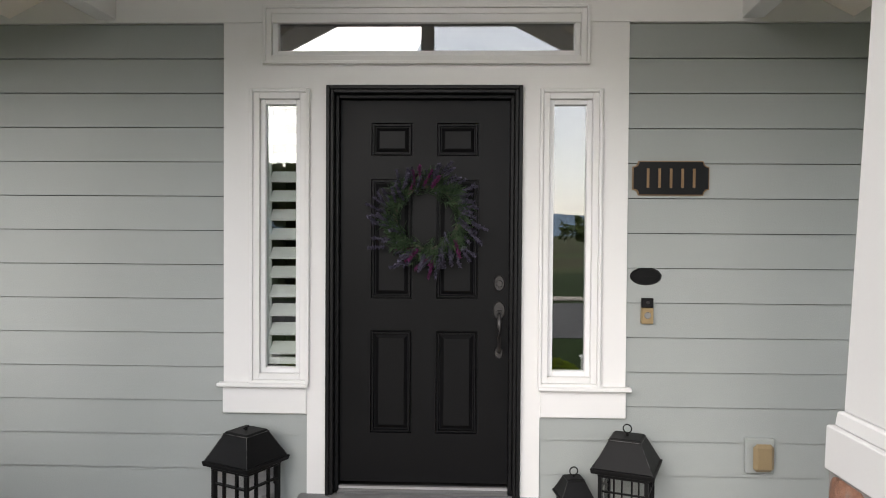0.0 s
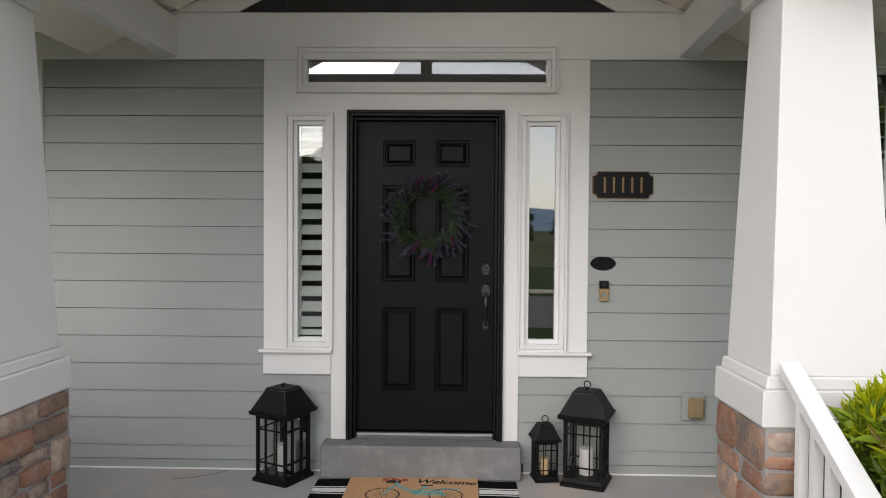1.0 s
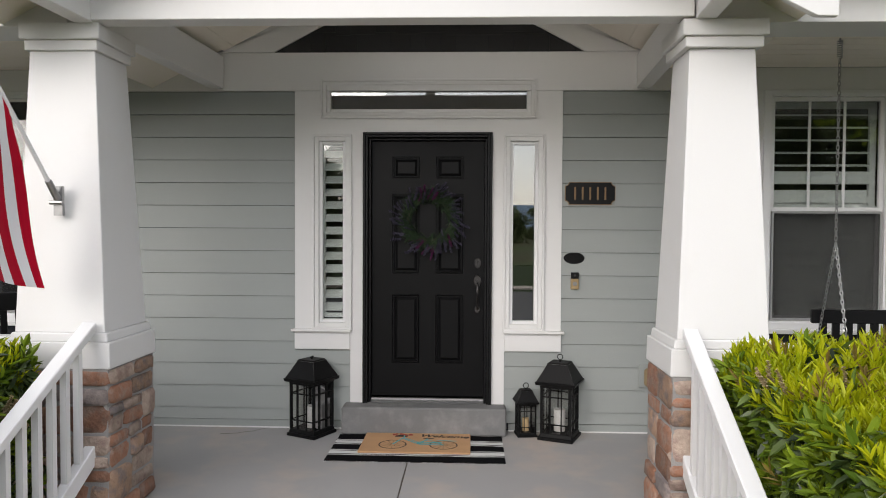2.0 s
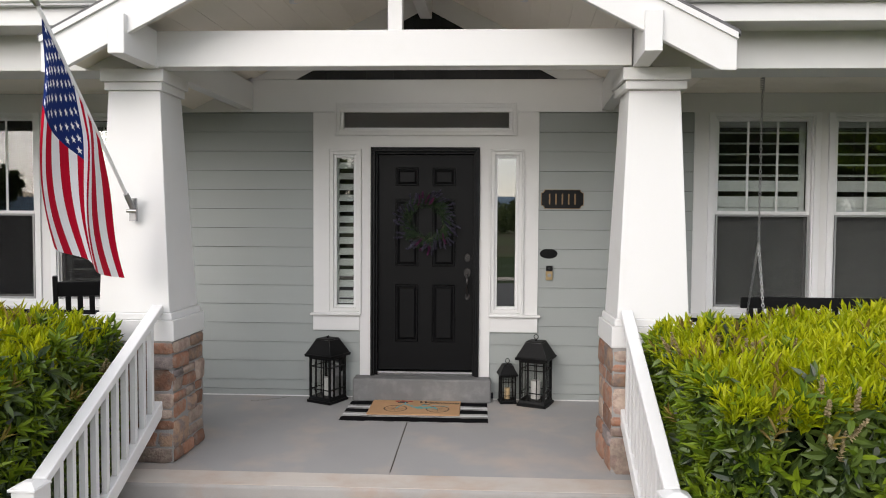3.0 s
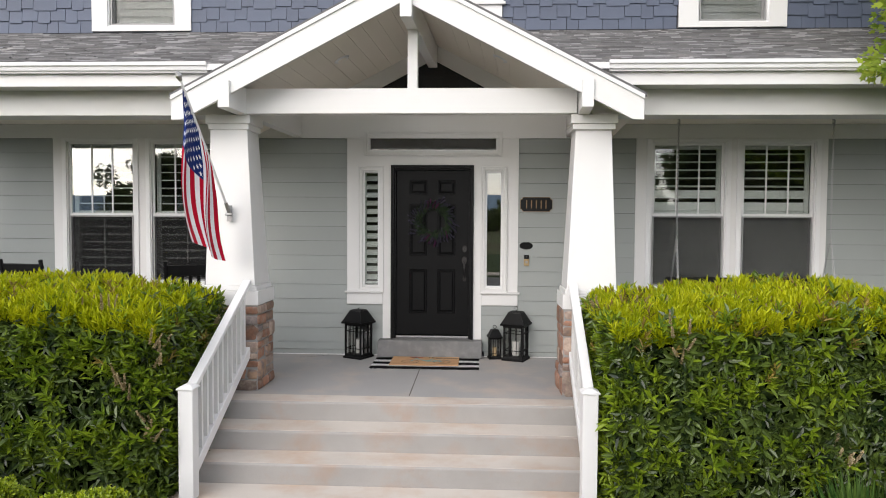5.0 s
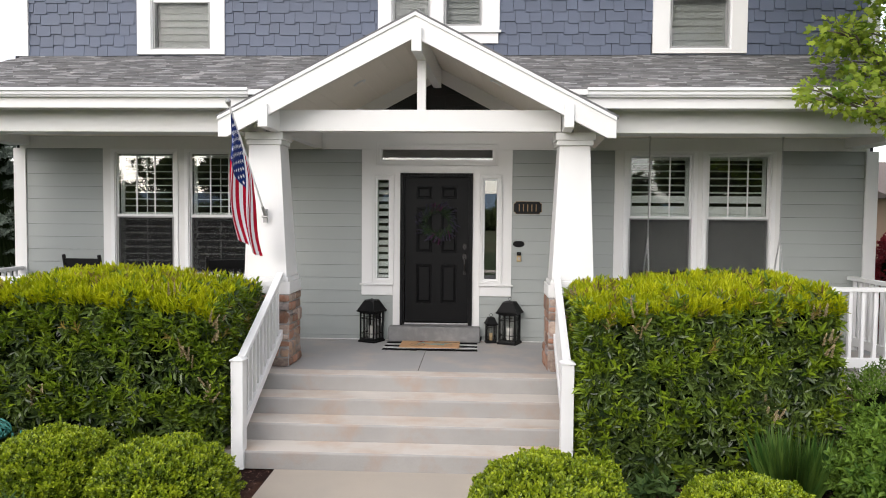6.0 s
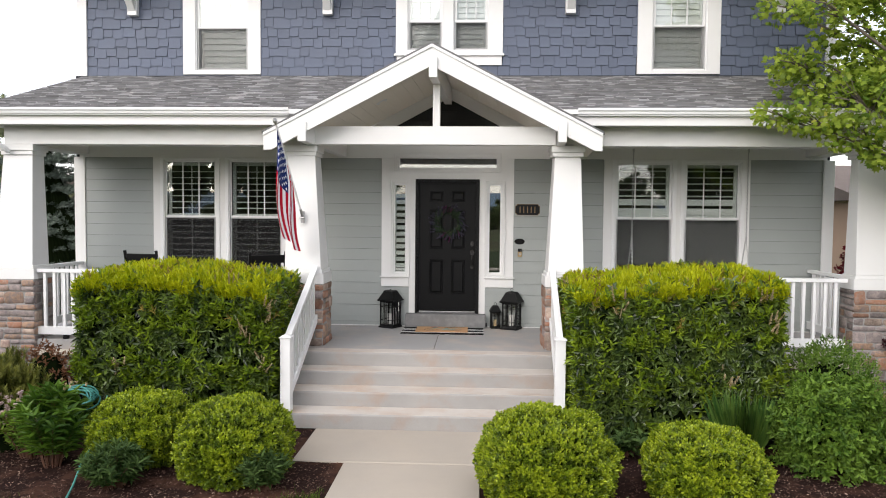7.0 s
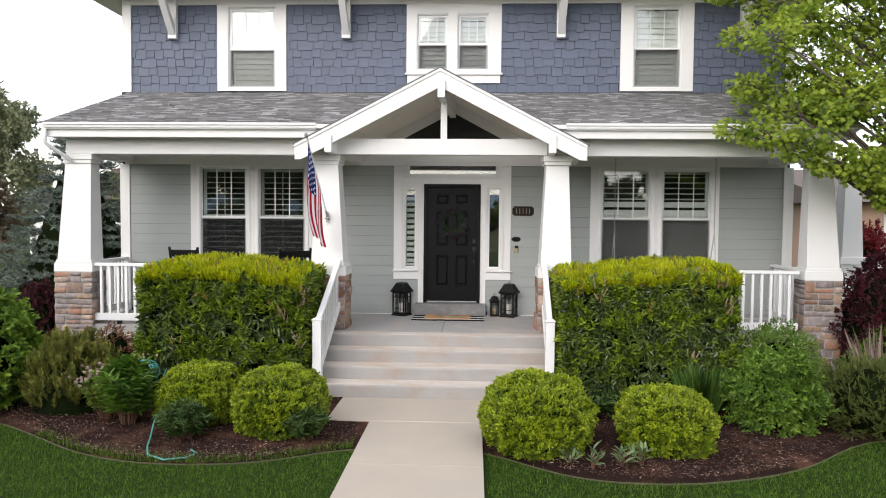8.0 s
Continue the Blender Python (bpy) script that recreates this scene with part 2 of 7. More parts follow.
# blue-grey of distance haze painted as the hills' base colour
HILL = material("haze_toned_blue_hills", (0.24, 0.32, 0.41), 0.95, 0.1, 0.004, 0.05, 0)
CUSHION = material("grey_cushion", (0.3, 0.29, 0.28), 0.9, 0.1, 6, 120, 0.2)

LAUREL = leaf_material("laurel_leaf", (0.013, 0.027, 0.007), (0.115, 0.17, 0.03), 0.34, 0.12, clump=5, spec=0.45)
LAUREL_MID = leaf_material("laurel_shoot", (0.07, 0.125, 0.008), (0.23, 0.31, 0.02), 0.36, 0.22)
LAUREL_NEW = leaf_material("laurel_new_growth", (0.27, 0.33, 0.004), (0.5, 0.51, 0.012), 0.42, 0.32, clump=3)
# near-black for plant cores: the shade among the leaves put into colour
SHADE = material("painted_inner_shade", (0.006, 0.01, 0.003), 0.95, 0.3, 8, 50, 0.3, spec=0.03)
FLOWER = leaf_material("pale_spike", (0.26, 0.2, 0.1), (0.6, 0.5, 0.32), 0.7, 0.2)
BOX_LEAF = leaf_material("boxwood_leaf", (0.035, 0.065, 0.004), (0.2, 0.28, 0.012), 0.34, 0.25, spec=0.4, clump=6)
BOX_TIP = leaf_material("boxwood_young_leaf", (0.14, 0.21, 0.01), (0.4, 0.47, 0.024), 0.32, 0.25, clump=6, spec=0.4)
# greener core for boxwood, its inner shade given as a colour
BOX_SHADE = material("boxwood_inner_shade", (0.025, 0.04, 0.006), 0.9, 0.4, 22, 80, 0.6, spec=0.05)
HERB_LEAF = leaf_material("peony_leaf", (0.035, 0.09, 0.01), (0.13, 0.23, 0.025), 0.4, 0.28)
MAPLE_LEAF = leaf_material("maple_leaf", (0.1, 0.175, 0.017), (0.39, 0.48, 0.06), 0.42, 0.5, tip=(0.66, 0.6, 0.12), clump=1.6)
SHRUB_LEAF = leaf_material("dull_green_leaf", (0.045, 0.1, 0.012), (0.18, 0.29, 0.038), 0.5, 0.28)
WEIGELA_LEAF = leaf_material("weigela_leaf", (0.05, 0.115, 0.012), (0.21, 0.32, 0.035), 0.5, 0.3)
PINE_LEAF = leaf_material("mugo_needle", (0.06, 0.075, 0.014), (0.27, 0.27, 0.055), 0.6, 0.25, clump=5)
SPRUCE_LEAF = leaf_material("blue_spruce_needle", (0.02, 0.031, 0.026), (0.23, 0.275, 0.225), 0.6, 0.15, clump=4)
JUNIPER_LEAF = leaf_material("juniper_needle", (0.035, 0.055, 0.012), (0.16, 0.19, 0.045), 0.6, 0.2, clump=5)
IRIS_LEAF = leaf_material("iris_leaf", (0.09, 0.14, 0.06), (0.24, 0.31, 0.15), 0.55, 0.2)
BRONZE_LEAF = leaf_material("bronze_shoot", (0.12, 0.085, 0.02), (0.33, 0.25, 0.06), 0.45, 0.25)
LAV_LEAF = leaf_material("lavender_leaf", (0.025, 0.054, 0.012), (0.085, 0.14, 0.032), 0.7, 0.2)
PURPLE_LEAF = leaf_material("barberry_leaf", (0.018, 0.004, 0.007), (0.075, 0.01, 0.018), 0.5, 0.2)
RED_LEAF = leaf_material("red_maple_leaf", (0.09, 0.008, 0.012), (0.25, 0.02, 0.03), 0.5, 0.25)
PINK = leaf_material("pink_blossom", (0.4, 0.28, 0.27), (0.62, 0.5, 0.47), 0.7, 0.3)
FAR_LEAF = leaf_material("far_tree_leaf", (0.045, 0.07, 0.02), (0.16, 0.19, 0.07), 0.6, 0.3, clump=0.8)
# background leaves paled: distance haze mixed into the leaf colour
HAZY_LEAF = leaf_material("haze_toned_leaf", (0.12, 0.14, 0.075), (0.3, 0.32, 0.18), 0.7, 0.3, clump=0.8)
RED_STEM = material("reddish_stem", (0.11, 0.05, 0.03), 0.7, 0.2, 12, 80, 0.1)
GRASS = leaf_material("grass_blade", (0.014, 0.04, 0.004), (0.13, 0.21, 0.028), 0.6, 0.25, clump=16, spec=0.08)
FESCUE = leaf_material("tall_grass_blade", (0.025, 0.075, 0.012), (0.12, 0.2, 0.035), 0.5, 0.25)
WREATH_G = leaf_material("wreath_green", (0.016, 0.034, 0.018), (0.075, 0.118, 0.058), 0.7, 0.1, clump=14)
WREATH_P = leaf_material("wreath_lavender", (0.045, 0.042, 0.065), (0.15, 0.135, 0.2), 0.8, 0.12, clump=18)
WREATH_M = leaf_material("wreath_magenta", (0.12, 0.015, 0.09), (0.17, 0.04, 0.12), 0.7, 0.2, clump=18)
DRY = leaf_material("dry_stem", (0.12, 0.09, 0.07), (0.28, 0.22, 0.17), 0.8, 0.1)
# brown background leaves, likewise with haze in their colour
BROWN_LEAF = leaf_material("brown_haze_toned_leaf", (0.1, 0.075, 0.05), (0.22, 0.17, 0.11), 0.7, 0.25)
RUST_LEAF = leaf_material("rusty_leaf", (0.08, 0.03, 0.015), (0.2, 0.09, 0.04), 0.6, 0.2)

# ---- building helpers ----
BASE = {}


def thing(name, at=(0, 0, 0), label="", category="", group="", kind=""):
    """A top-level thing: an empty at its base."""
    e = new(name)
    e.empty_display_size = 0.1
    e.location = at
    BASE[e] = Vector(at)
    return tagged(e, label, category, group, kind)


def box(bm, x0, x1, y0, y1, z0, z1):
    v = [bm.verts.new(c) for c in ((x0, y0, z0), (x1, y0, z0), (x1, y1, z0), (x0, y1, z0), (x0, y0, z1), (x1, y0, z1), (x1, y1, z1), (x0, y1, z1))]
    for f in ((0, 3, 2, 1), (4, 5, 6, 7), (0, 1, 5, 4), (1, 2, 6, 5), (2, 3, 7, 6), (3, 0, 4, 7)):
        bm.faces.new([v[i] for i in f])
    return v


def frustum(bm, cx, cy, z0, z1, h0, h1, d0=None, d1=None, shift=(0, 0)):
    """A tapered block: half widths h0 below and h1 above, half depths d0 and d1, the top shifted."""
    d0, d1 = d0 or h0, d1 or h1
    v = [bm.verts.new((cx + ox + sx * h, cy + oy + sy * d, z)) for h, d, z, ox, oy in ((h0, d0, z0, 0, 0), (h1, d1, z1, *shift)) for sx, sy in ((-1, -1), (1, -1), (1, 1), (-1, 1))]
    for f in ((3, 2, 1, 0), (4, 5, 6, 7), (0, 1, 5, 4), (1, 2, 6, 5), (2, 3, 7, 6), (3, 0, 4, 7)):
        bm.faces.new([v[i] for i in f])


def hexa(bm, low, high):
    """A block between two four-cornered ends, given as corner lists."""
    v = [bm.verts.new(c) for c in (*low, *high)]
    for f in ((3, 2, 1, 0), (4, 5, 6, 7), (0, 1, 5, 4), (1, 2, 6, 5), (2, 3, 7, 6), (3, 0, 4, 7)):
        bm.faces.new([v[i] for i in f])


def prism(bm, outline, y0, y1):
    """An outline in x and z, drawn out from y0 to y1."""
    a = [bm.verts.new((x, y0, z)) for x, z in outline]
    b = [bm.verts.new((x, y1, z)) for x, z in outline]
    bm.faces.new(a)
    bm.faces.new(b[::-1])
    n = len(a)
    for i in range(n):
        bm.faces.new((a[i], b[i], b[(i + 1) % n], a[(i + 1) % n]))


def rod(bm, a, b, r0, r1=None, sides=10):
    a, b = Vector(a), Vector(b)
    r1 = r0 if r1 is None else r1
    q = (b - a).to_track_quat("Z", "Y").to_matrix()
    rings = []
    for c, r in ((a, r0), (b, r1)):
        rings.append([bm.verts.new(c + q @ Vector((r * math.cos(2 * math.pi * k / sides), r * math.sin(2 * math.pi * k / sides), 0))) for k in range(sides)])
    for k in range(sides):
        bm.faces.new((rings[0][k], rings[0][(k + 1) % sides], rings[1][(k + 1) % sides], rings[1][k]))
    bm.faces.new(rings[0][::-1])
    bm.faces.new(rings[1])


def tube(bm, points, radii, sides=8):
    """A tapered tube along points."""
    pts = [Vector(p) for p in points]
    rings = []
    for i, p in enumerate(pts):
        d = (pts[min(i + 1, len(pts) - 1)] - pts[max(i - 1, 0)]).normalized()
        q = d.to_track_quat("Z", "Y").to_matrix()
        r = radii[i] if isinstance(radii, (list, tuple)) else radii
        rings.append([bm.verts.new(p + q @ Vector((r * math.cos(2 * math.pi * k / sides), r * math.sin(2 * math.pi * k / sides), 0))) for k in range(sides)])
    for i in range(len(pts) - 1):
        for k in range(sides):
            bm.faces.new((rings[i][k], rings[i][(k + 1) % sides], rings[i + 1][(k + 1) % sides], rings[i + 1][k]))
    bm.faces.new(rings[0][::-1])
    bm.faces.new(rings[-1])


def ring_frame(bm, x0, x1, z0, z1, w, y0, y1, wt=None, wb=None):
    """Four bars round an opening: outer size, width of the bars, depth."""
    wt, wb = wt or w, wb or w
    box(bm, x0, x0 + w, y0, y1, z0, z1)
    box(bm, x1 - w, x1, y0, y1, z0, z1)
    box(bm, x0 + w, x1 - w, y0, y1, z1 - wt, z1)
    box(bm, x0 + w, x1 - w, y0, y1, z0, z0 + wb)


def finish(name, bm, mat, bevel=0.0, smooth=False):
    if bevel:
        bmesh.ops.bevel(bm, geom=bm.edges[:], offset=bevel, segments=1, affect="EDGES")
    bmesh.ops.recalc_face_normals(bm, faces=bm.faces[:])
    me = bpy.data.meshes.new(name)
    bm.to_mesh(me)
    bm.free()
    me.materials.append(mat)
    if smooth:
        me.shade_smooth()
    return me


def part(name, bm, mat, parent, label="", bevel=0.0, smooth=False, kind=""):
    """One mesh object under a thing or a part; the mesh is given in world places."""
    at = BASE[parent]
    bmesh.ops.translate(bm, verts=bm.verts[:], vec=-at)
    ob = new(name, finish(name, bm, mat, bevel, smooth))
    ob.parent = parent
    BASE[ob] = at
    return tagged(ob, label, kind=kind)


def solid(name, bm, mat, label="", category="", kind="", bevel=0.0, smooth=False, group=""):
    """A top-level thing that is one mesh."""
    ob = new(name, finish(name, bm, mat, bevel, smooth))
    BASE[ob] = Vector((0, 0, 0))
    return tagged(ob, label, category, group, kind)


def np_part(name, verts, faces, mat, parent, label="", kind="stuff", smooth=False):
    at = np.array(BASE[parent]) if parent else np.zeros(3)
    me = bpy.data.meshes.new(name)
    me.from_pydata((np.asarray(verts) - at).tolist(), [], np.asarray(faces).tolist())
    me.materials.append(mat)
    if smooth:
        me.shade_smooth()
    ob = new(name, me)
    if parent:
        ob.parent = parent
    BASE[ob] = Vector(at)
    return tagged(ob, label, kind=kind)


def slab(name, x0, x1, y0, y1, z0, z1, mat, parent=None, label="", category="", kind="", bevel=0.0):
    bm = bmesh.new()
    box(bm, x0, x1, y0, y1, z0, z1)
    if parent:
        return part(name, bm, mat, parent, label, bevel)
    return solid(name, bm, mat, label, category, kind, bevel)


def sheet_with_openings(bm, x0, x1, z0, z1, y0, y1, holes):
    """An upright board or wall with rectangular openings."""
    xs = sorted({x0, x1, *(v for h in holes for v in h[:2] if x0 < v < x1)})
    zs = sorted({z0, z1, *(v for h in holes for v in h[2:] if z0 < v < z1)})
    for a, b in zip(xs, xs[1:]):
        run = None
        for c, d in zip(zs, zs[1:]):
            mx, mz = (a + b) / 2, (c + d) / 2
            free = not any(h[0] < mx < h[1] and h[2] < mz < h[3] for h in holes)
            if free:
                run = (run[0], d) if run else (c, d)
            if run and (not free or d == zs[-1]):
                box(bm, a, b, y0, y1, *run)
                run = None


rng = np.random.default_rng(7)


def unit(v):
    return v / np.maximum(np.linalg.norm(v, axis=-1, keepdims=True), 1e-9)


def leaves(P, D, N, L, W, fold=0.25, small=False):
    """Leaf blades at P, pointing along D, facing N: six corners, folded along the midrib and bent over; small ones have four."""
    n = len(P)
    D = unit(D)
    S = unit(np.cross(D, N))
    N = np.cross(S, D)
    L, W = np.broadcast_to(L, n)[:, None], np.broadcast_to(W, n)[:, None]
    if small:
        v = np.stack([P, P + D * L * 0.5 + S * W * 0.5, P + D * L, P + D * L * 0.5 - S * W * 0.5 + N * W * fold], 1)
        return v.reshape(-1, 3), (np.arange(n)[:, None, None] * 4 + np.array([(0, 2, 1), (0, 3, 2)])).reshape(-1, 3)
    rim = [P + D * L * f + S * W * g + N * (W * fold * abs(g) * 2 - L * 0.16 * f * f) for f, g in ((0, 0), (0.3, 0.44), (0.66, 0.4), (1, 0), (0.66, -0.4), (0.3, -0.44))]
    f = np.array([(0, 2, 1), (0, 3, 2), (0, 4, 3), (0, 5, 4)])
    return np.stack(rim, 1).reshape(-1, 3), (np.arange(n)[:, None, None] * 6 + f).reshape(-1, 3)


def shoots(P, A, count, L, W, spread=50, rise=0.05, vary=0.3, small=False):
    """Shoots at P along A, each with a spiral of leaves."""
    A = unit(A)
    ref = np.where(np.abs(A[:, 2:3]) < 0.9, [[0, 0, 1.0]], [[1.0, 0, 0]])
    U = unit(np.cross(A, ref))
    V = np.cross(A, U)
    start = rng.uniform(0, 6.28, len(P))
    out = []
    for k in range(count):
        a = start + 2.4 * k + rng.normal(0, 0.25, len(P))
        R = U * np.cos(a)[:, None] + V * np.sin(a)[:, None]
        ph = np.radians(spread * (1.15 - 0.5 * k / count) + rng.normal(0, 10, len(P)))[:, None]
        D = A * np.cos(ph) + R * np.sin(ph)
        N = A * np.sin(ph) - R * np.cos(ph)
        s = rng.uniform(1 - vary, 1 + vary, len(P))
        out.append((P + A * rise * k / count, D, N, L * s, W * s))
    return leaves(*(np.concatenate([o[i] for o in out]) for i in range(5)), small=small)


def join_np(*sets):
    vs, fs, n = [], [], 0
    for v, f in sets:
        vs.append(v)
        fs.append(f + n)
        n += len(v)
    return np.concatenate(vs), np.concatenate(fs)


def lump(p, seed, scale):
    """Smooth uneven value for each place."""
    o = np.array([seed * 1.7, seed * 2.3, seed * 3.1])
    q = p * scale + o
    return (np.sin(q[:, 0] * 1.9 + np.sin(q[:, 1] * 1.3)) + np.sin(q[:, 1] * 2.3 + np.sin(q[:, 2] * 1.7)) + np.sin(q[:, 2] * 2.1 + np.sin(q[:, 0] * 1.1))) / 3

# ---- ground, walk and steps ----
GROUND, LAND = -0.775, -0.71
MID = -0.145            # middle line of porch, steps and walk
RISER = 0.1775
NOSES = [-2.30, -2.645, -2.99, -3.335]
BED_L = ([-12, -7.0, -5.4, -4.75, -3.85, -3.15, -2.4, -1.7, -1.26, -0.85], [-4.2, -4.25, -4.63, -5.04, -5.66, -5.92, -5.95, -5.8, -5.5, -5.3])
BED_R = ([0.53, 1.13, 1.6, 2.4, 2.97, 3.63, 4.14, 4.63, 5.25, 7.0, 12], [-5.3, -5.86, -6.13, -6.17, -6.04, -5.77, -5.4, -4.9, -4.55, -4.3, -4.2])


def bed_edge(x):
    """The front edge of the planting beds."""
    x = np.asarray(x, float)
    return np.mean([np.where(x < MID, np.interp(x + o, *BED_L), np.interp(x + o, *BED_R)) for o in (-0.3, -0.18, -0.06, 0.06, 0.18, 0.3)], axis=0)


bm = bmesh.new()
n = 24
grid = [[bm.verts.new((x, y, GROUND)) for x in np.sign(np.linspace(-1, 1, n)) * np.abs(np.linspace(-1, 1, n)) ** 3 * 2500] for y in np.sign(np.linspace(-1, 1, n)) * np.abs(np.linspace(-1, 1, n)) ** 3 * 2500]
for a in range(n - 1):
    for b in range(n - 1):
        bm.faces.new((grid[a][b], grid[a][b + 1], grid[a + 1][b + 1], grid[a + 1][b]))
solid("ground", bm, SOIL_GRASS, "mown green lawn running out to far fields", "lawn", "structure")

# mulch beds: gently uneven sheets in front of the porch
for side, (xa, xb) in (("west", (-12, -0.85)), ("east", (0.53, 12))):
    bm = bmesh.new()
    cols = []
    for x in np.linspace(xa, xb, 90):
        e = float(bed_edge(min(max(x, xa + 1e-3), xb - 1e-3)))
        cols.append([bm.verts.new((x, y, GROUND + 0.012 + (0.035 + 0.02 * noise.noise((x * 1.7, y * 1.7, 3))) * min(1, k / 2.5))) for k, y in enumerate(np.linspace(e, -1.6, 22))])
    for c0, c1 in zip(cols, cols[1:]):
        for k in range(21):
            bm.faces.new((c0[k], c1[k], c1[k + 1], c0[k + 1]))
    solid("mulch_bed", bm, MULCH, "dark reddish bark mulch in a curved planting bed", "mulch", "structure", smooth=True)
    # thin pale edging strip between bed and lawn
    bm = bmesh.new()
    pts = [(x, float(bed_edge(x))) for x in np.linspace(xa + 0.01, xb - 0.01, 110)]
    rows = []
    for i, (x, y) in enumerate(pts):
        x2, y2 = pts[min(i + 1, len(pts) - 1)]
        x1, y1 = pts[max(i - 1, 0)]
        d = math.hypot(x2 - x1, y2 - y1)
        nx, ny = -(y2 - y1) / d, (x2 - x1) / d
        rows.append([bm.verts.new((x + nx * o, y + ny * o, z)) for o, z in ((-0.005, GROUND - 0.02), (-0.005, GROUND + 0.014), (0.005, GROUND + 0.014), (0.005, GROUND - 0.02))])
    for r0, r1 in zip(rows, rows[1:]):
        for k in range(3):
            bm.faces.new((r0[k], r1[k], r1[k + 1], r0[k + 1]))
    solid("bed_edging", bm, EDGING, "thin pale edging strip between bed and lawn", "edging", "structure")

walkway = thing("walkway", (-0.16, -8, GROUND), "pale concrete garden walk in poured slabs", "walkway", kind="structure")
for i in range(6):
    y1 = -4.43 - i * 1.5
    slab("paving_slab", -0.85, 0.53, max(y1 - 1.495, -12.59), y1, GROUND - 0.06, LAND - 0.008, WALK_C, walkway, bevel=0.004)
slab("road", -200, 200, -21, -12.6, GROUND - 0.05, GROUND + 0.012, ASPHALT, label="grey asphalt street beyond the lawn", category="road", kind="structure")
slab("field", -600, 600, -900, -40, GROUND - 0.05, GROUND + 0.02, FIELD, label="dry brown and green farm field", category="field", kind="structure")
slab("pavement", -200, 200, -23.4, -22.0, GROUND - 0.05, GROUND + 0.05, WALK_C, label="pale concrete pavement along the street", category="pavement", kind="structure")

steps = thing("porch_steps", (MID, -2.8, LAND), "four broad weathered concrete porch steps with a landing", "steps", kind="structure")
SX0, SX1 = -1.93, 1.62
for i, y in enumerate(NOSES):
    z = -i * RISER
    yb = (NOSES[i - 1] - 0.001) if i else -2.046
    bm = bmesh.new()
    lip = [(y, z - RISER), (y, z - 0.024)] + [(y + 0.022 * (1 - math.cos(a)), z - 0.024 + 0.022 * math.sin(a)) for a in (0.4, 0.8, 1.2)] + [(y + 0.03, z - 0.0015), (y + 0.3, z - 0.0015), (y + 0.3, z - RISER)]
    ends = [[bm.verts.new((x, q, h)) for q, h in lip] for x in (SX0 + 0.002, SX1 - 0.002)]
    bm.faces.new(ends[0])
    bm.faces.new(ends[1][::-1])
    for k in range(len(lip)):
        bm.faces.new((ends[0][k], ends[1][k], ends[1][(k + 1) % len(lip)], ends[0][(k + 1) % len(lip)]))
    part("riser", bm, RISER_C, steps, "grey concrete riser toned darker as shaded, with a worn nose")
    slab("tread", SX0, SX1, y + 0.017, yb, z - 0.012, z, STEP_C, steps, "worn concrete tread toned lighter as lit from above")
slab("landing_slab", -1.39, 1.40, -4.42, NOSES[3] + 0.02, GROUND - 0.08, LAND, WALK_C, steps, "pale concrete landing slab", bevel=0.01)

floor = thing("porch_floor", (MID, -0.9, -0.14), "grey concrete porch floor with a control joint", "floor", kind="structure")
JX = -0.085
for xa, xb, xc in ((-6.38, JX - 0.005, -1.9), (JX + 0.005, 6.06, 1.6)):
    slab("slab", xa, xb, -1.75, 0.2, -0.14, 0, CONCRETE, floor)
    slab("front_slab", min(xc, xa if xa > -1 else xc), max(xc, xb if xb < 1 else xc), -2.045, -1.75, -0.14, 0, CONCRETE, floor)
# hairline crack wandering from the wall
bm = bmesh.new()
crack = [(-1.62, -0.2), (-1.49, -0.17), (-1.43, -0.125), (-1.38, -0.11), (-1.33, -0.05), (-1.29, -0.012)]
for (xa, ya), (xb, yb) in zip(crack, crack[1:]):
    d = Vector((yb - ya, xa - xb, 0)).normalized() * 0.0022
    hexa(bm, [(xa - d.x, ya - d.y, -0.004), (xa + d.x, ya + d.y, -0.004), (xa + d.x, ya + d.y, 0.0012), (xa - d.x, ya - d.y, 0.0012)], [(xb - d.x, yb - d.y, -0.004), (xb + d.x, yb + d.y, -0.004), (xb + d.x, yb + d.y, 0.0012), (xb - d.x, yb - d.y, 0.0012)])
part("crack_line", bm, CRACK, floor, "dark hairline crack in the concrete")
slab("joint_filler", JX - 0.005, JX + 0.005, -2.045, 0.19, -0.14, -0.006, CRACK, floor, "dark dirt-filled joint")
sill_step = thing("door_step", (0, -0.07, 0), "low grey stained concrete step under the front door", "step", kind="structure")
slab("step_block", -0.665, 0.635, -0.16, 0.03, 0, 0.217, SILL_C, sill_step, bevel=0.012)

# ---- house walls ----
WX0, WX1 = -6.16, 6.04
SIDE_W = [(-4.685, -3.80), (-3.595, -2.705)]
SIDE_E = [(2.69, 3.595), (3.775, 4.665)]
holes = [(a, b, 0.88, 2.71) for a, b in SIDE_W + SIDE_E] + [(-0.497, 0.497, 0.2, 2.375), (-0.875, -0.66, 0.87, 2.33), (0.66, 0.875, 0.87, 2.33), (-0.805, 0.805, 2.54, 2.76)]
wall_front = thing("wall_front", (0, 0.1, 0), "front wall clad in grey-green lap siding", "wall", kind="structure")
bm = bmesh.new()
sheet_with_openings(bm, WX0, WX1, -0.2, 4.06, 0.032, 0.2, holes)
part("wall_body", bm, BACKING, wall_front)

# lap siding, one board a piece
LAP, TOP = 0.1832, 2.725
bm = bmesh.new()
# boards stop short: the dark backing in the gap paints the lap shadow
v = [bm.verts.new(c) for c in ((0, -0.026, 0), (1, -0.026, 0), (1, 0, 0), (0, 0, 0), (0, -0.015, 0.982), (1, -0.015, 0.982), (1, 0, 0.982), (0, 0, 0.982))]
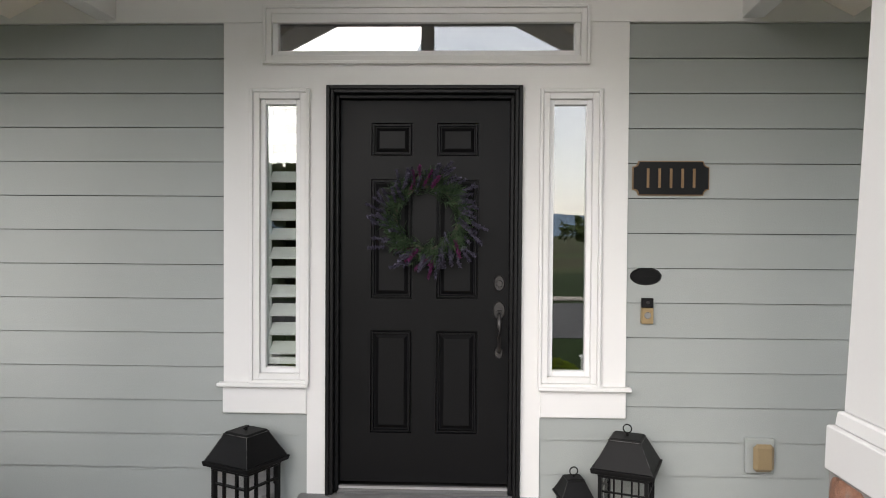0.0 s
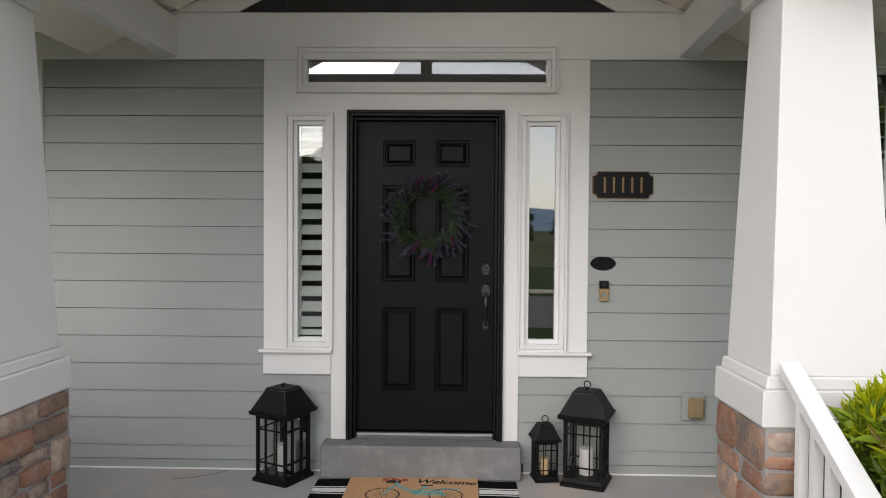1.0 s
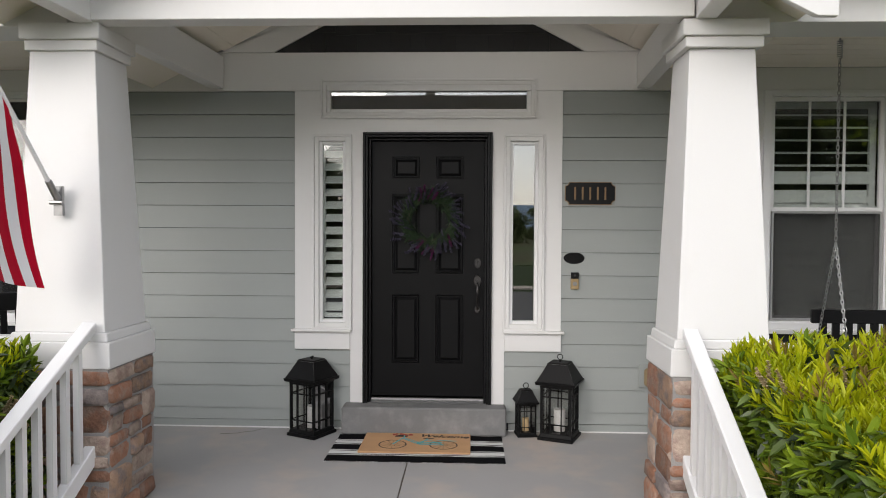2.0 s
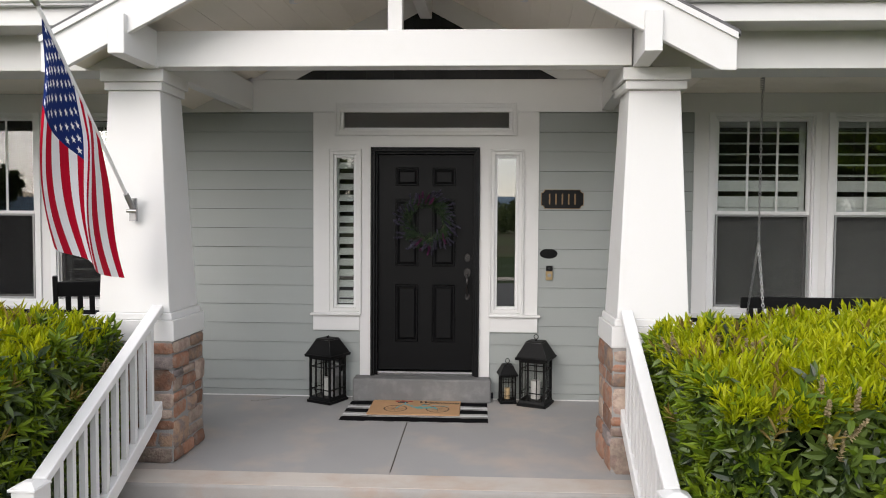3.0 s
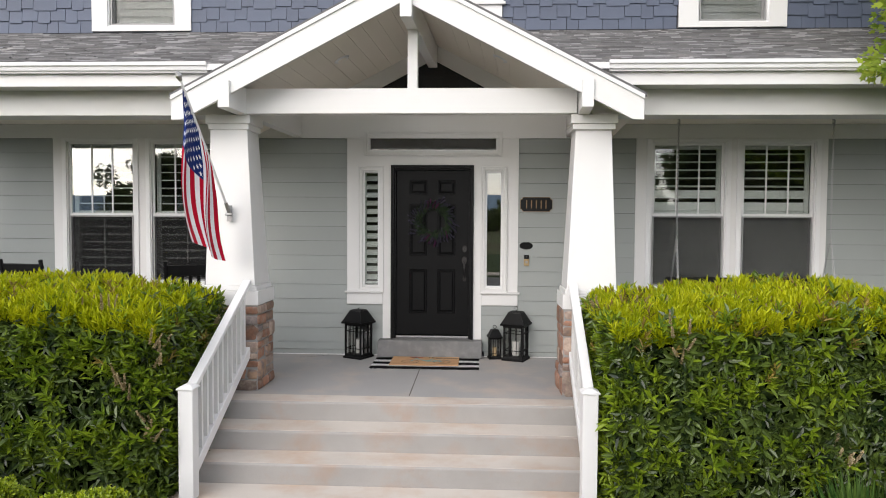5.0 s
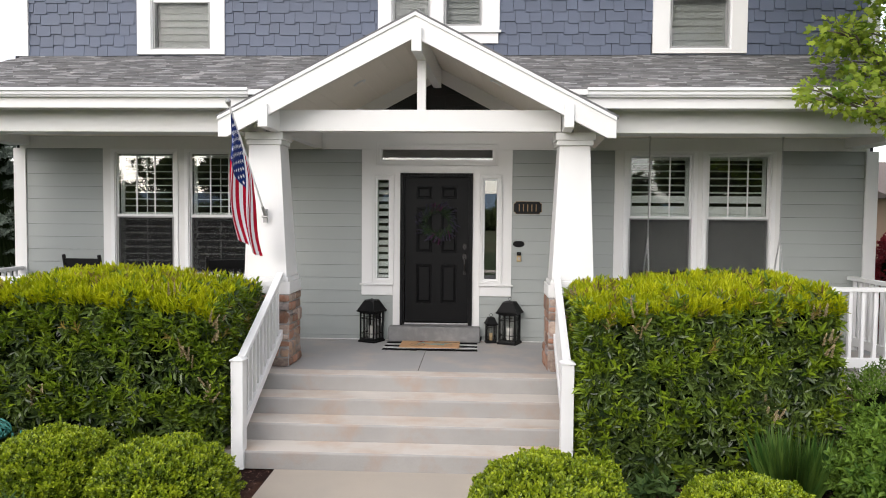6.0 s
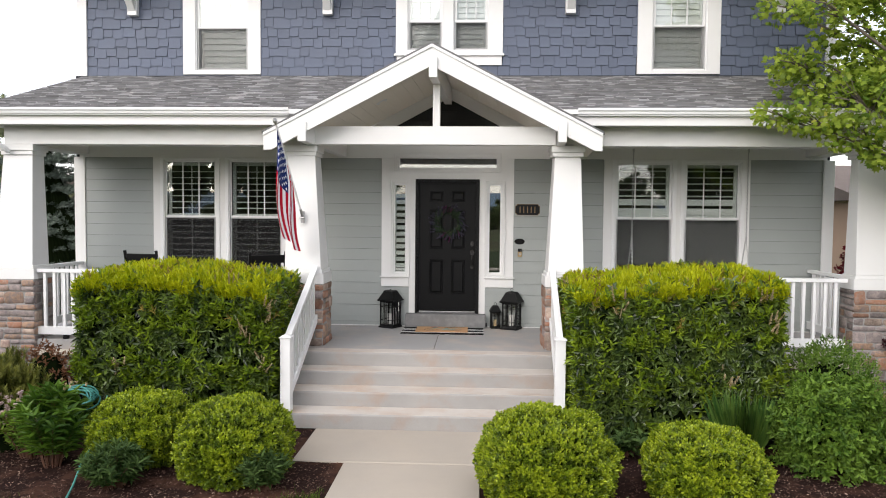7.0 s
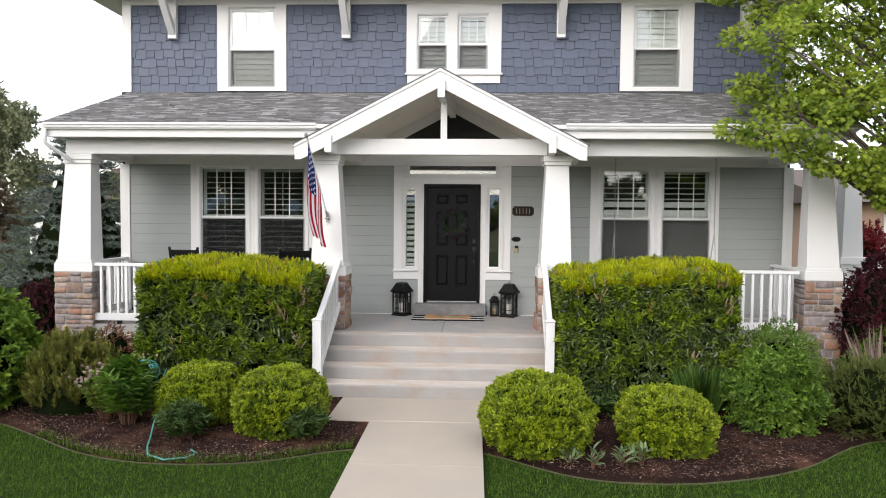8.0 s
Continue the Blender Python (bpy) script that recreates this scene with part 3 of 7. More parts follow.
for f in ((0, 3, 2, 1), (4, 5, 6, 7), (0, 1, 5, 4), (1, 2, 6, 5), (2, 3, 7, 6), (3, 0, 4, 7)):
    bm.faces.new([v[i] for i in f])
lap_mesh = finish("lap_board", bm, SIDING)


def lap_board(x0, x1, z, h=LAP):
    ob = new("lap_board", lap_mesh)
    ob.location, ob.scale = (x0, 0.032 - 0.1, z), (x1 - x0, 1, h)
    ob.parent = wall_front


for k in range(15):
    z = TOP - LAP * (k + 1) if k < 14 else 0.066
    runs = [(-6.01, -4.86), (-2.55, -1.07), (1.07, 2.505), (4.80, 5.93)]
    if z + LAP <= 0.85:
        runs = [(-6.01, -1.07), (1.07, 5.93)]
    if z <= 0.6:
        runs = [(-6.01, -0.62), (0.62, 5.93)]
    for a, b in runs:
        lap_board(a, b, z, LAP if k < 14 else 0.0955)

trim = thing("door_surround_trim", (0, 0, 0.215), "broad white painted board surround round door and sidelights", "trim", kind="structure")
surround = [(-0.517, 0.517, 0.0, 2.394), (-0.915, -0.62, 0.82, 2.365), (0.62, 0.915, 0.82, 2.365), (-0.85, 0.85, 2.515, 2.805)]
bm = bmesh.new()
sheet_with_openings(bm, -1.07, 1.07, 0.645, 2.725, 0.0, 0.031, surround)
box(bm, -0.62, -0.5175, 0.0, 0.031, 0.216, 0.645)
box(bm, 0.5175, 0.62, 0.0, 0.031, 0.216, 0.645)
part("boards", bm, WHITE, trim)
for s in (-1, 1):
    slab("sill", min(s * 0.61, s * 1.095), max(s * 0.61, s * 1.095), -0.045, 0.0, 0.793, 0.815, WHITE, trim, bevel=0.004)
    slab("apron", min(s * 0.622, s * 1.072), max(s * 0.622, s * 1.072), -0.012, 0.0, 0.648, 0.793, WHITE, trim, bevel=0.003)

frieze = thing("frieze_trim", (0, 0, 2.725), "white frieze boards along the top of the porch wall", "trim", kind="structure")
slab("board", -1.72, 1.72, -0.006, 0.031, 2.726, 3.03, WHITE, frieze, bevel=0.002)
slab("board", -6.1, -1.722, 0.0, 0.031, 2.726, 2.9, WHITE, frieze)
slab("board", 1.722, 5.98, 0.0, 0.031, 2.726, 2.9, WHITE, frieze)
slab("corner_board", -6.19, -6.01, -0.012, 0.031, 0.0, 2.725, WHITE, frieze, bevel=0.003)
slab("corner_board", 5.93, 6.1, -0.012, 0.031, 0.0, 2.725, WHITE, frieze, bevel=0.003)
slab("base_strip", -5.95, -0.68, 0.004, 0.03, 0.0, 0.062, SIDING, frieze, "grey-green base strip at the floor")
slab("base_strip", 0.66, 5.9, 0.004, 0.03, 0.0, 0.062, SIDING, frieze, "grey-green base strip at the floor")

for xa, xb in ((-5.95, -0.68), (0.66, 5.9)):
    slab("caulk_line", xa, xb, -0.004, 0.0035, 0.0, 0.009, WHITE, frieze, "pale bead of sealant along the floor")

# gable wall inside the vault: charcoal shingles behind raked boards
gable = thing("gable_wall", (0, 0, 3.03), "charcoal shingled gable wall under the vaulted porch roof", "wall", kind="structure")
bm = bmesh.new()
prism(bm, [(-1.66, 3.03), (1.66, 3.03), (0, 3.9)], 0.02, 0.031)
part("backing", bm, BACKING, gable)
bm = bmesh.new()
v = [bm.verts.new(c) for c in ((0, -0.016, 0), (1, -0.016, 0), (1, 0, 0), (0, 0, 0), (0, -0.004, 1), (1, -0.004, 1), (1, 0, 1), (0, 0, 1))]
for f in ((0, 3, 2, 1), (4, 5, 6, 7), (0, 1, 5, 4), (1, 2, 6, 5), (2, 3, 7, 6), (3, 0, 4, 7)):
    bm.faces.new([v[i] for i in f])
tab_mesh = finish("shingle", bm, GABLE)
r = random.Random(4)
for k in range(5):
    x = -1.3 + k * 0.2
    while x < 1.3 - k * 0.2:
        w = r.choice((0.12, 0.16, 0.2, 0.26))
        ob = new("shingle", tab_mesh)
        ob.location, ob.scale = (x, 0.018, 0.002 + 0.158 * k - (0.0 if k == 0 else r.choice((0, 0.014, 0.024)))), (w - 0.005, 1, 0.18)
        ob.parent = gable
        x += w
for s in (-1, 1):
    bm = bmesh.new()
    prism(bm, [(s * 1.70, 3.031), (s * 1.235, 3.031), (0, 3.69), (0, 3.9), (s * 1.70, 3.0 + 0.02)], -0.02, 0.0)
    part("rake_board", bm, WHITE, gable)

# upper storey
UY = 0.12
upper = thing("wall_upper", (0, UY, 4.06), "upper wall clad in staggered slate-blue shingles", "wall", kind="structure")
UW = [(-4.18, -3.29, 4.15, 5.62), (-0.68, -0.10, 4.47, 5.5), (0.06, 0.64, 4.47, 5.5), (3.24, 4.10, 4.15, 5.62)]
bm = bmesh.new()
sheet_with_openings(bm, WX0, WX1, 4.06, 6.4, UY + 0.02, UY + 0.2, UW)
part("wall_body", bm, BACKING, upper)
bm = bmesh.new()
v = [bm.verts.new(c) for c in ((0, -0.024, 0), (1, -0.024, 0), (1, 0, 0), (0, 0, 0), (0, -0.01, 1), (1, -0.004, 1), (1, 0, 1), (0, 0, 1))]
for f in ((0, 3, 2, 1), (4, 5, 6, 7), (0, 1, 5, 4), (1, 2, 6, 5), (2, 3, 7, 6), (3, 0, 4, 7)):
    bm.faces.new([v[i] for i in f])
up_mesh = finish("shingle", bm, SHINGLE)
blocks = [(-4.38, -3.09, 4.07, 5.7), (-0.865, 0.865, 4.23, 5.7), (3.01, 4.31, 4.07, 5.7)]
rest_v, rest_f = [], []
r = random.Random(11)
widths = (0.165, 0.2, 0.155, 0.31, 0.2, 0.15, 0.29, 0.2, 0.16, 0.17, 0.21)
drops = (0, 0.03, 0, 0.03, 0.0, 0.03)
for k in range(10):
    z = 4.08 + 0.158 * k
    x = -6.01 - (0.0, 0.47, 0.21, 0.83, 0.36, 0.64)[k % 6]
    m = k * 4
    while x < 5.95:
        w = widths[m % 11]
        m += 1
        a, b = max(x, -6.01), min(x + w - 0.006, 5.95)
        x += w
        if b - a < 0.02:
            continue
        cuts = [(a, b)]
        for x0, x1, z0, z1 in blocks:
            if z + 0.08 < z0:
                continue
            nxt = []
            for c, d in cuts:
                if d <= x0 or c >= x1:
                    nxt.append((c, d))
                else:
                    if c < x0:
                        nxt.append((c, x0))
                    if d > x1:
                        nxt.append((x1, d))
            cuts = nxt
        drop = drops[(m * 5 + k * 3) % 6] if k else 0
        for c, d in cuts:
            if d - c < 0.02:
                continue
            if k < 6 and -4.6 < (c + d) / 2 < 4.4:
                ob = new("shingle", up_mesh)
                ob.location, ob.scale = (c, 0.02, z - drop - 4.06), (d - c, 1, 0.2)
                ob.parent = upper
            else:
                i = len(rest_v)
                rest_v += [(c, UY - 0.006, z - drop), (d, UY - 0.006, z - drop), (d, UY + 0.02, z - drop), (c, UY + 0.02, z - drop), (c, UY + 0.014, z + 0.18), (d, UY + 0.014, z + 0.18), (d, UY + 0.02, z + 0.18), (c, UY + 0.02, z + 0.18)]
                rest_f += [(i, i + 3, i + 2, i + 1), (i + 4, i + 5, i + 6, i + 7), (i, i + 1, i + 5, i + 4), (i + 1, i + 2, i + 6, i + 5), (i + 3, i, i + 4, i + 7)]
np_part("shingle_field", np.array(rest_v), np.array(rest_f), SHINGLE_J, upper)
slab("flashing", -6.01, 5.95, UY - 0.03, UY + 0.02, 4.045, 4.075, material("blue_flashing", (0.1, 0.12, 0.16), 0.5), upper, "blue painted flashing along the roof")

uptrim = thing("upper_trim", (0, UY, 5.65), "white corner boards and frieze of the upper storey", "trim", kind="structure")
slab("corner_board", -6.17, -6.005, UY - 0.03, UY + 0.2, 4.0, 5.67, WHITE, uptrim, bevel=0.003)
slab("corner_board", 5.95, 6.11, UY - 0.03, UY + 0.2, 4.0, 5.67, WHITE, uptrim, bevel=0.003)
slab("frieze_board", -6.17, 6.11, UY - 0.03, UY + 0.02, 5.671, 5.8, WHITE, uptrim)
eaves = thing("upper_eaves", (0, -0.2, 5.8), "deep white upper eaves on the house", "eaves", kind="structure")
slab("soffit", -6.75, 6.7, -0.55, 0.3, 5.78, 5.83, CEIL_WHITE, eaves)
slab("fascia", -6.75, 6.7, -0.58, -0.55, 5.78, 5.98, WHITE, eaves)
slab("side_soffit", -6.75, -6.13, 0.3, 8.2, 5.78, 5.83, CEIL_WHITE, eaves)
slab("side_soffit", 6.07, 6.7, 0.3, 8.2, 5.78, 5.83, CEIL_WHITE, eaves)
bracket_src = None
for x in (-5.2, -1.97, 1.935, 5.2):
    if bracket_src is None:
        bracket_src = thing("eaves_bracket", (x, UY, 5.0), "white painted timber knee bracket under the eaves", "bracket", "eaves brackets")
        bm = bmesh.new()
        box(bm, x - 0.08, x + 0.08, UY - 0.1, UY - 0.0, 5.04, 5.78)
        part("wall_leg", bm, WHITE, bracket_src, bevel=0.006)
        bm = bmesh.new()
        hexa(bm, [(x - 0.06, UY - 0.1, 5.1), (x + 0.06, UY - 0.1, 5.1), (x + 0.06, UY - 0.1, 5.26), (x - 0.06, UY - 0.1, 5.26)],
             [(x - 0.06, UY - 0.56, 5.62), (x + 0.06, UY - 0.56, 5.62), (x + 0.06, UY - 0.56, 5.78), (x - 0.06, UY - 0.56, 5.78)])
        part("brace", bm, WHITE, bracket_src, bevel=0.004)
    else:
        copy_thing(bracket_src, pose(x, UY, 5.0))

# the rest of the house, plain, closing the rooms behind the windows
shell = thing("wall_shell", (0, 4, 0), "plain side and back walls closing the house", "wall", kind="structure")
slab("side_wall", -6.16, -6.0, 0.205, 8, -0.75, 6.4, SIDING, shell)
slab("side_wall", 5.89, 6.04, 0.205, 8, -0.75, 6.4, SIDING, shell)
slab("back_wall", -5.99, 5.88, 7.85, 8, -0.75, 6.4, SIDING, shell)
# inner faces in darkened plaster: the room's shade sits in their colour
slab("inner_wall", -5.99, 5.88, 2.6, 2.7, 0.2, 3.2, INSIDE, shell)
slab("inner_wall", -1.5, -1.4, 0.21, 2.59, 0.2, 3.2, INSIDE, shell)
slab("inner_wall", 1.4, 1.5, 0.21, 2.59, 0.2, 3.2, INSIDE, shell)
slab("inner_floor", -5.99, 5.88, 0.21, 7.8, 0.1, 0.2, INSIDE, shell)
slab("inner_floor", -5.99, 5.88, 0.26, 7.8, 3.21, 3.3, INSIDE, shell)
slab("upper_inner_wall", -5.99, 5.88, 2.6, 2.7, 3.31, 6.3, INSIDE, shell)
slab("foundation", -6.16, 6.04, -1.6, 0.03, -0.8, -0.145, MORTAR, shell)
bm = bmesh.new()
prism(bm, [(-0.62, 5.85), (8.7, 5.85), (4.1, 7.9)], -6.8, 6.75)
bmesh.ops.rotate(bm, verts=bm.verts[:], cent=(0, 0, 0), matrix=Matrix.Rotation(radians(90), 3, "Z"))
solid("roof_main", bm, ROOFING, "dark asphalt shingled main roof", "roof", "structure")

# ---- porch roof ----
GX0, GX1 = -0.128, 0.0          # ridge line: front and at the wall
GYF = -2.16
RISE = 0.037
PITCH = 0.517


def ridge_x(y):
    return GX1 + (GX0 - GX1) * y / GYF


roof = thing("roof_porch", (MID, -0.9, 3.2), "weathered grey-brown asphalt shingled porch roof", "roof", kind="structure")
EY, EZ, TY, TZ = -2.08, 3.206, UY, 4.075
SL = (TZ - EZ) / (TY - EY)
for xe, xt, sgn in ((-6.45, -6.03, -1), (6.2, 5.97, 1)):
    bm = bmesh.new()
    top = [(xe, EY, EZ), (GX0 + sgn * 1.56, EY, EZ), (GX1 + sgn * 0.03, TY, TZ), (xt, TY, TZ)]
    low = [(x, y, z - 0.06) for x, y, z in top]
    hexa(bm, low, top)
    part("deck", bm, WHITE, roof, "white roof edge boards")
    bm = bmesh.new()
    a = [bm.verts.new(c) for c in ((xe, EY, EZ + 0.005), (xe, TY + 4, EZ + 0.005), (xt, TY + 4, TZ), (xt, TY, TZ))]
    bm.faces.new(a)
    part("end_slope", bm, ROOFING, roof)
# shingle courses
vs, fs = [], []
tab_meshes, tabs = {}, 0
r = random.Random(5)
nrows = 42
for k in range(nrows):
    y0 = EY + k * (TY - EY) / nrows
    y1 = y0 + (TY - EY) / nrows * 1.25
    z0, z1 = EZ + (y0 - EY) * SL, EZ + (y1 - EY) * SL
    frac = k / nrows
    xl, xr = -6.45 + 0.42 * frac, 6.2 - 0.23 * frac
    gl, gr = GX0 + frac * (GX1 - GX0) - 1.58 * (1 - frac), GX0 + frac * (GX1 - GX0) + 1.58 * (1 - frac)
    x = xl
    while x < xr:
        w = r.uniform(0.08, 0.26)
        a, b = x, min(x + w - 0.001, xr)
        x += w
        if a > gl and b < gr:
            continue
        h = r.choice((0.007, 0.012, 0.012, 0.018))
        if 2 <= k < 9 and -4.3 < (a + b) / 2 < 3.6 and tabs < 300:
            if h not in tab_meshes:
                bm = bmesh.new()
                q = [bm.verts.new(c) for c in ((0, 0, 0), (1, 0, 0), (0, 0, h), (1, 0, h), (0, y1 - y0, z1 - z0 + 0.003), (1, y1 - y0, z1 - z0 + 0.003))]
                for f in ((0, 1, 3, 2), (2, 3, 5, 4), (0, 2, 4), (1, 5, 3)):
                    bm.faces.new([q[n] for n in f])
                tab_meshes[h] = finish("roof_shingle", bm, ROOF_TAB)
            ob = new("roof_shingle", tab_meshes[h])
            ob.location, ob.scale = (a - MID, y0 + 0.9, z0 - 3.2), (b - a, 1, 1)
            ob.parent = roof
            tabs += 1
            continue
        i = len(vs)
        vs += [(a, y0, z0), (b, y0, z0), (a, y0, z0 + h), (b, y0, z0 + h), (a, y1, z1 + 0.003), (b, y1, z1 + 0.003)]
        fs += [(i, i + 1, i + 3, i + 2), (i + 2, i + 3, i + 5, i + 4)]
np_part("shingle_courses", np.array(vs), np.array(fs), ROOFING, roof)

# gabled entry roof
entry = thing("entry_gable_roof", (GX0, GYF, 3.0), "white gabled porch roof over the steps", "roof", kind="structure")
RF = 3.99 + RISE
for s in (-1, 1):
    for name, W, top, low, yf, mt, lb in (("deck", 2.225, 0.0, -0.09, GYF, CEIL_WHITE, ""), ("shingles", 2.245, 0.035, 0.005, GYF - 0.03, ROOFING, "dark asphalt shingle edge")):
        bm = bmesh.new()
        ends = []
        for gx, y, zz in ((GX0, yf, RF), (GX1, UY, RF - RISE)):
            ends.append([(gx, y, zz + top), (gx + s * W, y, zz + top - PITCH * W), (gx + s * W, y, zz + low - PITCH * W), (gx, y, zz + low)])
        hexa(bm, *ends)
        part(name, bm, mt, entry, lb)
    W = 2.22
    bm = bmesh.new()
    prism(bm, [(GX0, RF - 0.005), (GX0 + s * W, RF - 0.005 - PITCH * W), (GX0 + s * W, RF - 0.225 - PITCH * W), (GX0 + s * (W - 0.1), RF - 0.275 - PITCH * (W - 0.1)), (GX0, RF - 0.275)], GYF - 0.04, GYF)
    part("rake_board", bm, WHITE, entry, bevel=0.003)
    bm = bmesh.new()
    prism(bm, [(GX0, RF + 0.003), (GX0 + s * W, RF + 0.003 - PITCH * W), (GX0 + s * W, RF - 0.036 - PITCH * W), (GX0, RF - 0.036)], GYF - 0.058, GYF - 0.041)
    part("rake_moulding", bm, WHITE, entry)
    bm = bmesh.new()
    ends = []
    for gx, y, z0, z1 in ((GX0, GYF - 0.08, 2.765, 3.02), (GX1, -0.007, 2.742, 3.0)):
        xf = gx + s * 1.70
        ends.append([(xf - 0.055, y, z0), (xf + 0.055, y, z0), (xf + 0.055, y, z1), (xf - 0.055, y, z1)])
    hexa(bm, *ends)
    part("side_beam", bm, WHITE, entry, bevel=0.004)
bm = bmesh.new()
ends = []
for gx, y, z0, z1 in ((GX0 + 0.02, GYF - 0.1, 3.59, 3.85), (GX1, -0.02, 3.59, 3.85)):
    ends.append([(gx - 0.055, y, z0), (gx + 0.055, y, z0), (gx + 0.055, y, z1), (gx - 0.055, y, z1)])
hexa(bm, *ends)
part("ridge_beam", bm, WHITE, entry, bevel=0.004)
cx = -0.085
slab("tie_beam", -1.76, 1.53, -1.82, -1.68, 2.767, 3.015, WHITE, entry, bevel=0.004)
slab("king_post", cx - 0.05, cx + 0.05, -1.80, -1.70, 3.016, 3.72, WHITE, entry, bevel=0.003)

# ceilings
bm = bmesh.new()
for s in (-1, 1):
    d = 0.06
    while d < 1.62:
        e = min(d + 0.1475, 1.635)
        cs = []
        for off, y, up in ((GX0, GYF + 0.002, RISE), (GX1, -0.021, 0.0)):
            cs.append([(off + s * d, y, 3.898 + up - PITCH * d), (off + s * e, y, 3.898 + up - PITCH * e), (off + s * e, y, 3.886 + up - PITCH * e), (off + s * d, y, 3.886 + up - PITCH * d)])
        hexa(bm, *cs)
        d += 0.15
solid("ceiling_vault", bm, CEIL_WHITE, "off-white boarded vaulted porch ceiling", "ceiling", "structure")
for xa, xb in ((-6.15, -1.80), (1.72, 6.0)):
    bm = bmesh.new()
    y = -1.39
    while y < -0.01:
        box(bm, xa, xb, y, min(y + 0.134, -0.002), 2.901, 2.92)
        y += 0.14
    box(bm, xa, xb, -1.39, 0.03, 2.921, 2.93)
    solid("ceiling_porch", bm, CEIL_WHITE, "off-white boarded flat porch ceiling", "ceiling", "structure")

eave = thing("porch_eaves", (MID, -1.5, 2.73), "white porch beam, soffit and fascia boards", "eaves", kind="structure")
for xa, xb, ga, gb in ((-6.22, -1.95, -6.35, -2.05), (1.69, 5.94, 1.79, 6.12)):
    slab("beam", xa, xb, -1.70, -1.39, 2.767, 3.05, WHITE, eave, bevel=0.003)
    xf0, xf1 = (min(xa, ga), -1.84) if xa < 0 else (1.6, max(xb, gb))
    slab("soffit", xf0, xf1, -1.98, -1.701, 3.02, 3.035, WHITE, eave)
    slab("fascia", xf0, xf1, -2.01, -1.982, 3.005, 3.19, WHITE, eave, bevel=0.003)
    bm = bmesh.new()
    prof = [(-2.012, 3.125), (-2.062, 3.125), (-2.066, 3.137), (-2.082, 3.148), (-2.087, 3.18), (-2.105, 3.192), (-2.105, 3.224), (-2.097, 3.224), (-2.092, 3.204), (-2.086, 3.188), (-2.012, 3.188)]
    a = [bm.verts.new((ga, y, z)) for y, z in prof]
    b = [bm.verts.new((gb, y, z)) for y, z in prof]
    bm.faces.new(a)
    bm.faces.new(b[::-1])
    for i in range(len(prof)):
        bm.faces.new((a[i], b[i], b[(i + 1) % len(prof)], a[(i + 1) % len(prof)]))
    gut = thing("gutter", ((ga + gb) / 2, -2.05, 3.13), "white aluminium gutter along the porch eaves", "gutter", "gutters")
    part("trough", bm, GUTTER, gut)
    for x in (ga - 0.004, gb + 0.0005):
        bm = bmesh.new()
        e0 = [bm.verts.new((x, y, z)) for y, z in ((-2.012, 3.123), (-2.064, 3.123), (-2.085, 3.146), (-2.09, 3.18), (-2.108, 3.19), (-2.108, 3.226), (-2.012, 3.19))]
        e1 = [bm.verts.new((v.co.x + 0.0035, v.co.y, v.co.z)) for v in e0]
        bm.faces.new(e0)
        bm.faces.new(e1[::-1])
        for i in range(7):
            bm.faces.new((e0[i], e1[i], e1[(i + 1) % 7], e0[(i + 1) % 7]))
        part("end_cap", bm, GUTTER, gut)
# outer side beams and ends
for x in (-6.24, 5.64):
    slab("end_beam", x, x + 0.3, -1.388, -0.0, 2.767, 2.9, WHITE, eave)
slab("end_fascia", -6.35, -6.32, -1.98, 0.2, 3.005, 3.19, WHITE, eave)
slab("end_soffit", -6.319, -6.24, -1.70, 0.2, 3.02, 3.035, WHITE, eave)
slab("end_wall", -6.24, -6.165, -1.5, 0.03, 3.051, 3.3, WHITE, eave)
dspout = thing("downspout", (-6.3, -1.9, 2.6), "white downspout bending back to the porch column", "downspout")
bm = bmesh.new()
tube(bm, [(-6.35, -2.06, 3.13), (-6.35, -2.06, 2.97), (-6.34, -2.04, 2.89), (-6.25, -1.93, 2.80), (-6.15, -1.79, 2.70), (-6.12, -1.75, 2.64)], 0.033, 8)
part("pipe", bm, VINYL, dspout, smooth=True)

# ---- front door ----
door = thing("door_1", (0, 0.05, 0.215), "closed black six-panel front door in a black frame", "door", kind="structure")
bm = bmesh.new()
for w0, w1, ya, yb in ((0.517, 0.497, -0.03, 0.03), (0.4965, 0.478, -0.018, 0.12), (0.4775, 0.458, 0.03, 0.12)):
    zt0, zt1 = 1.877 + w0, 1.877 + w1
    box(bm, -w0, -w1, ya, yb, 0.217, zt0)
    box(bm, w1, w0, ya, yb, 0.217, zt0)
    box(bm, -w1, w1, ya, yb, zt1, zt0)
part("door_frame", bm, BLACK, door, bevel=0.003)
PX = [(-0.29, -0.065), (0.065, 0.29)]
PZ = [(2.03, 2.21), (1.262, 1.907), (0.53, 1.09)]
bm = bmesh.new()
sheet_with_openings(bm, -0.456, 0.456, 0.262, 2.332, 0.075, 0.12, [(a, b, c, d) for a, b in PX for c, d in PZ])
part("slab", bm, DOORBLACK, door)
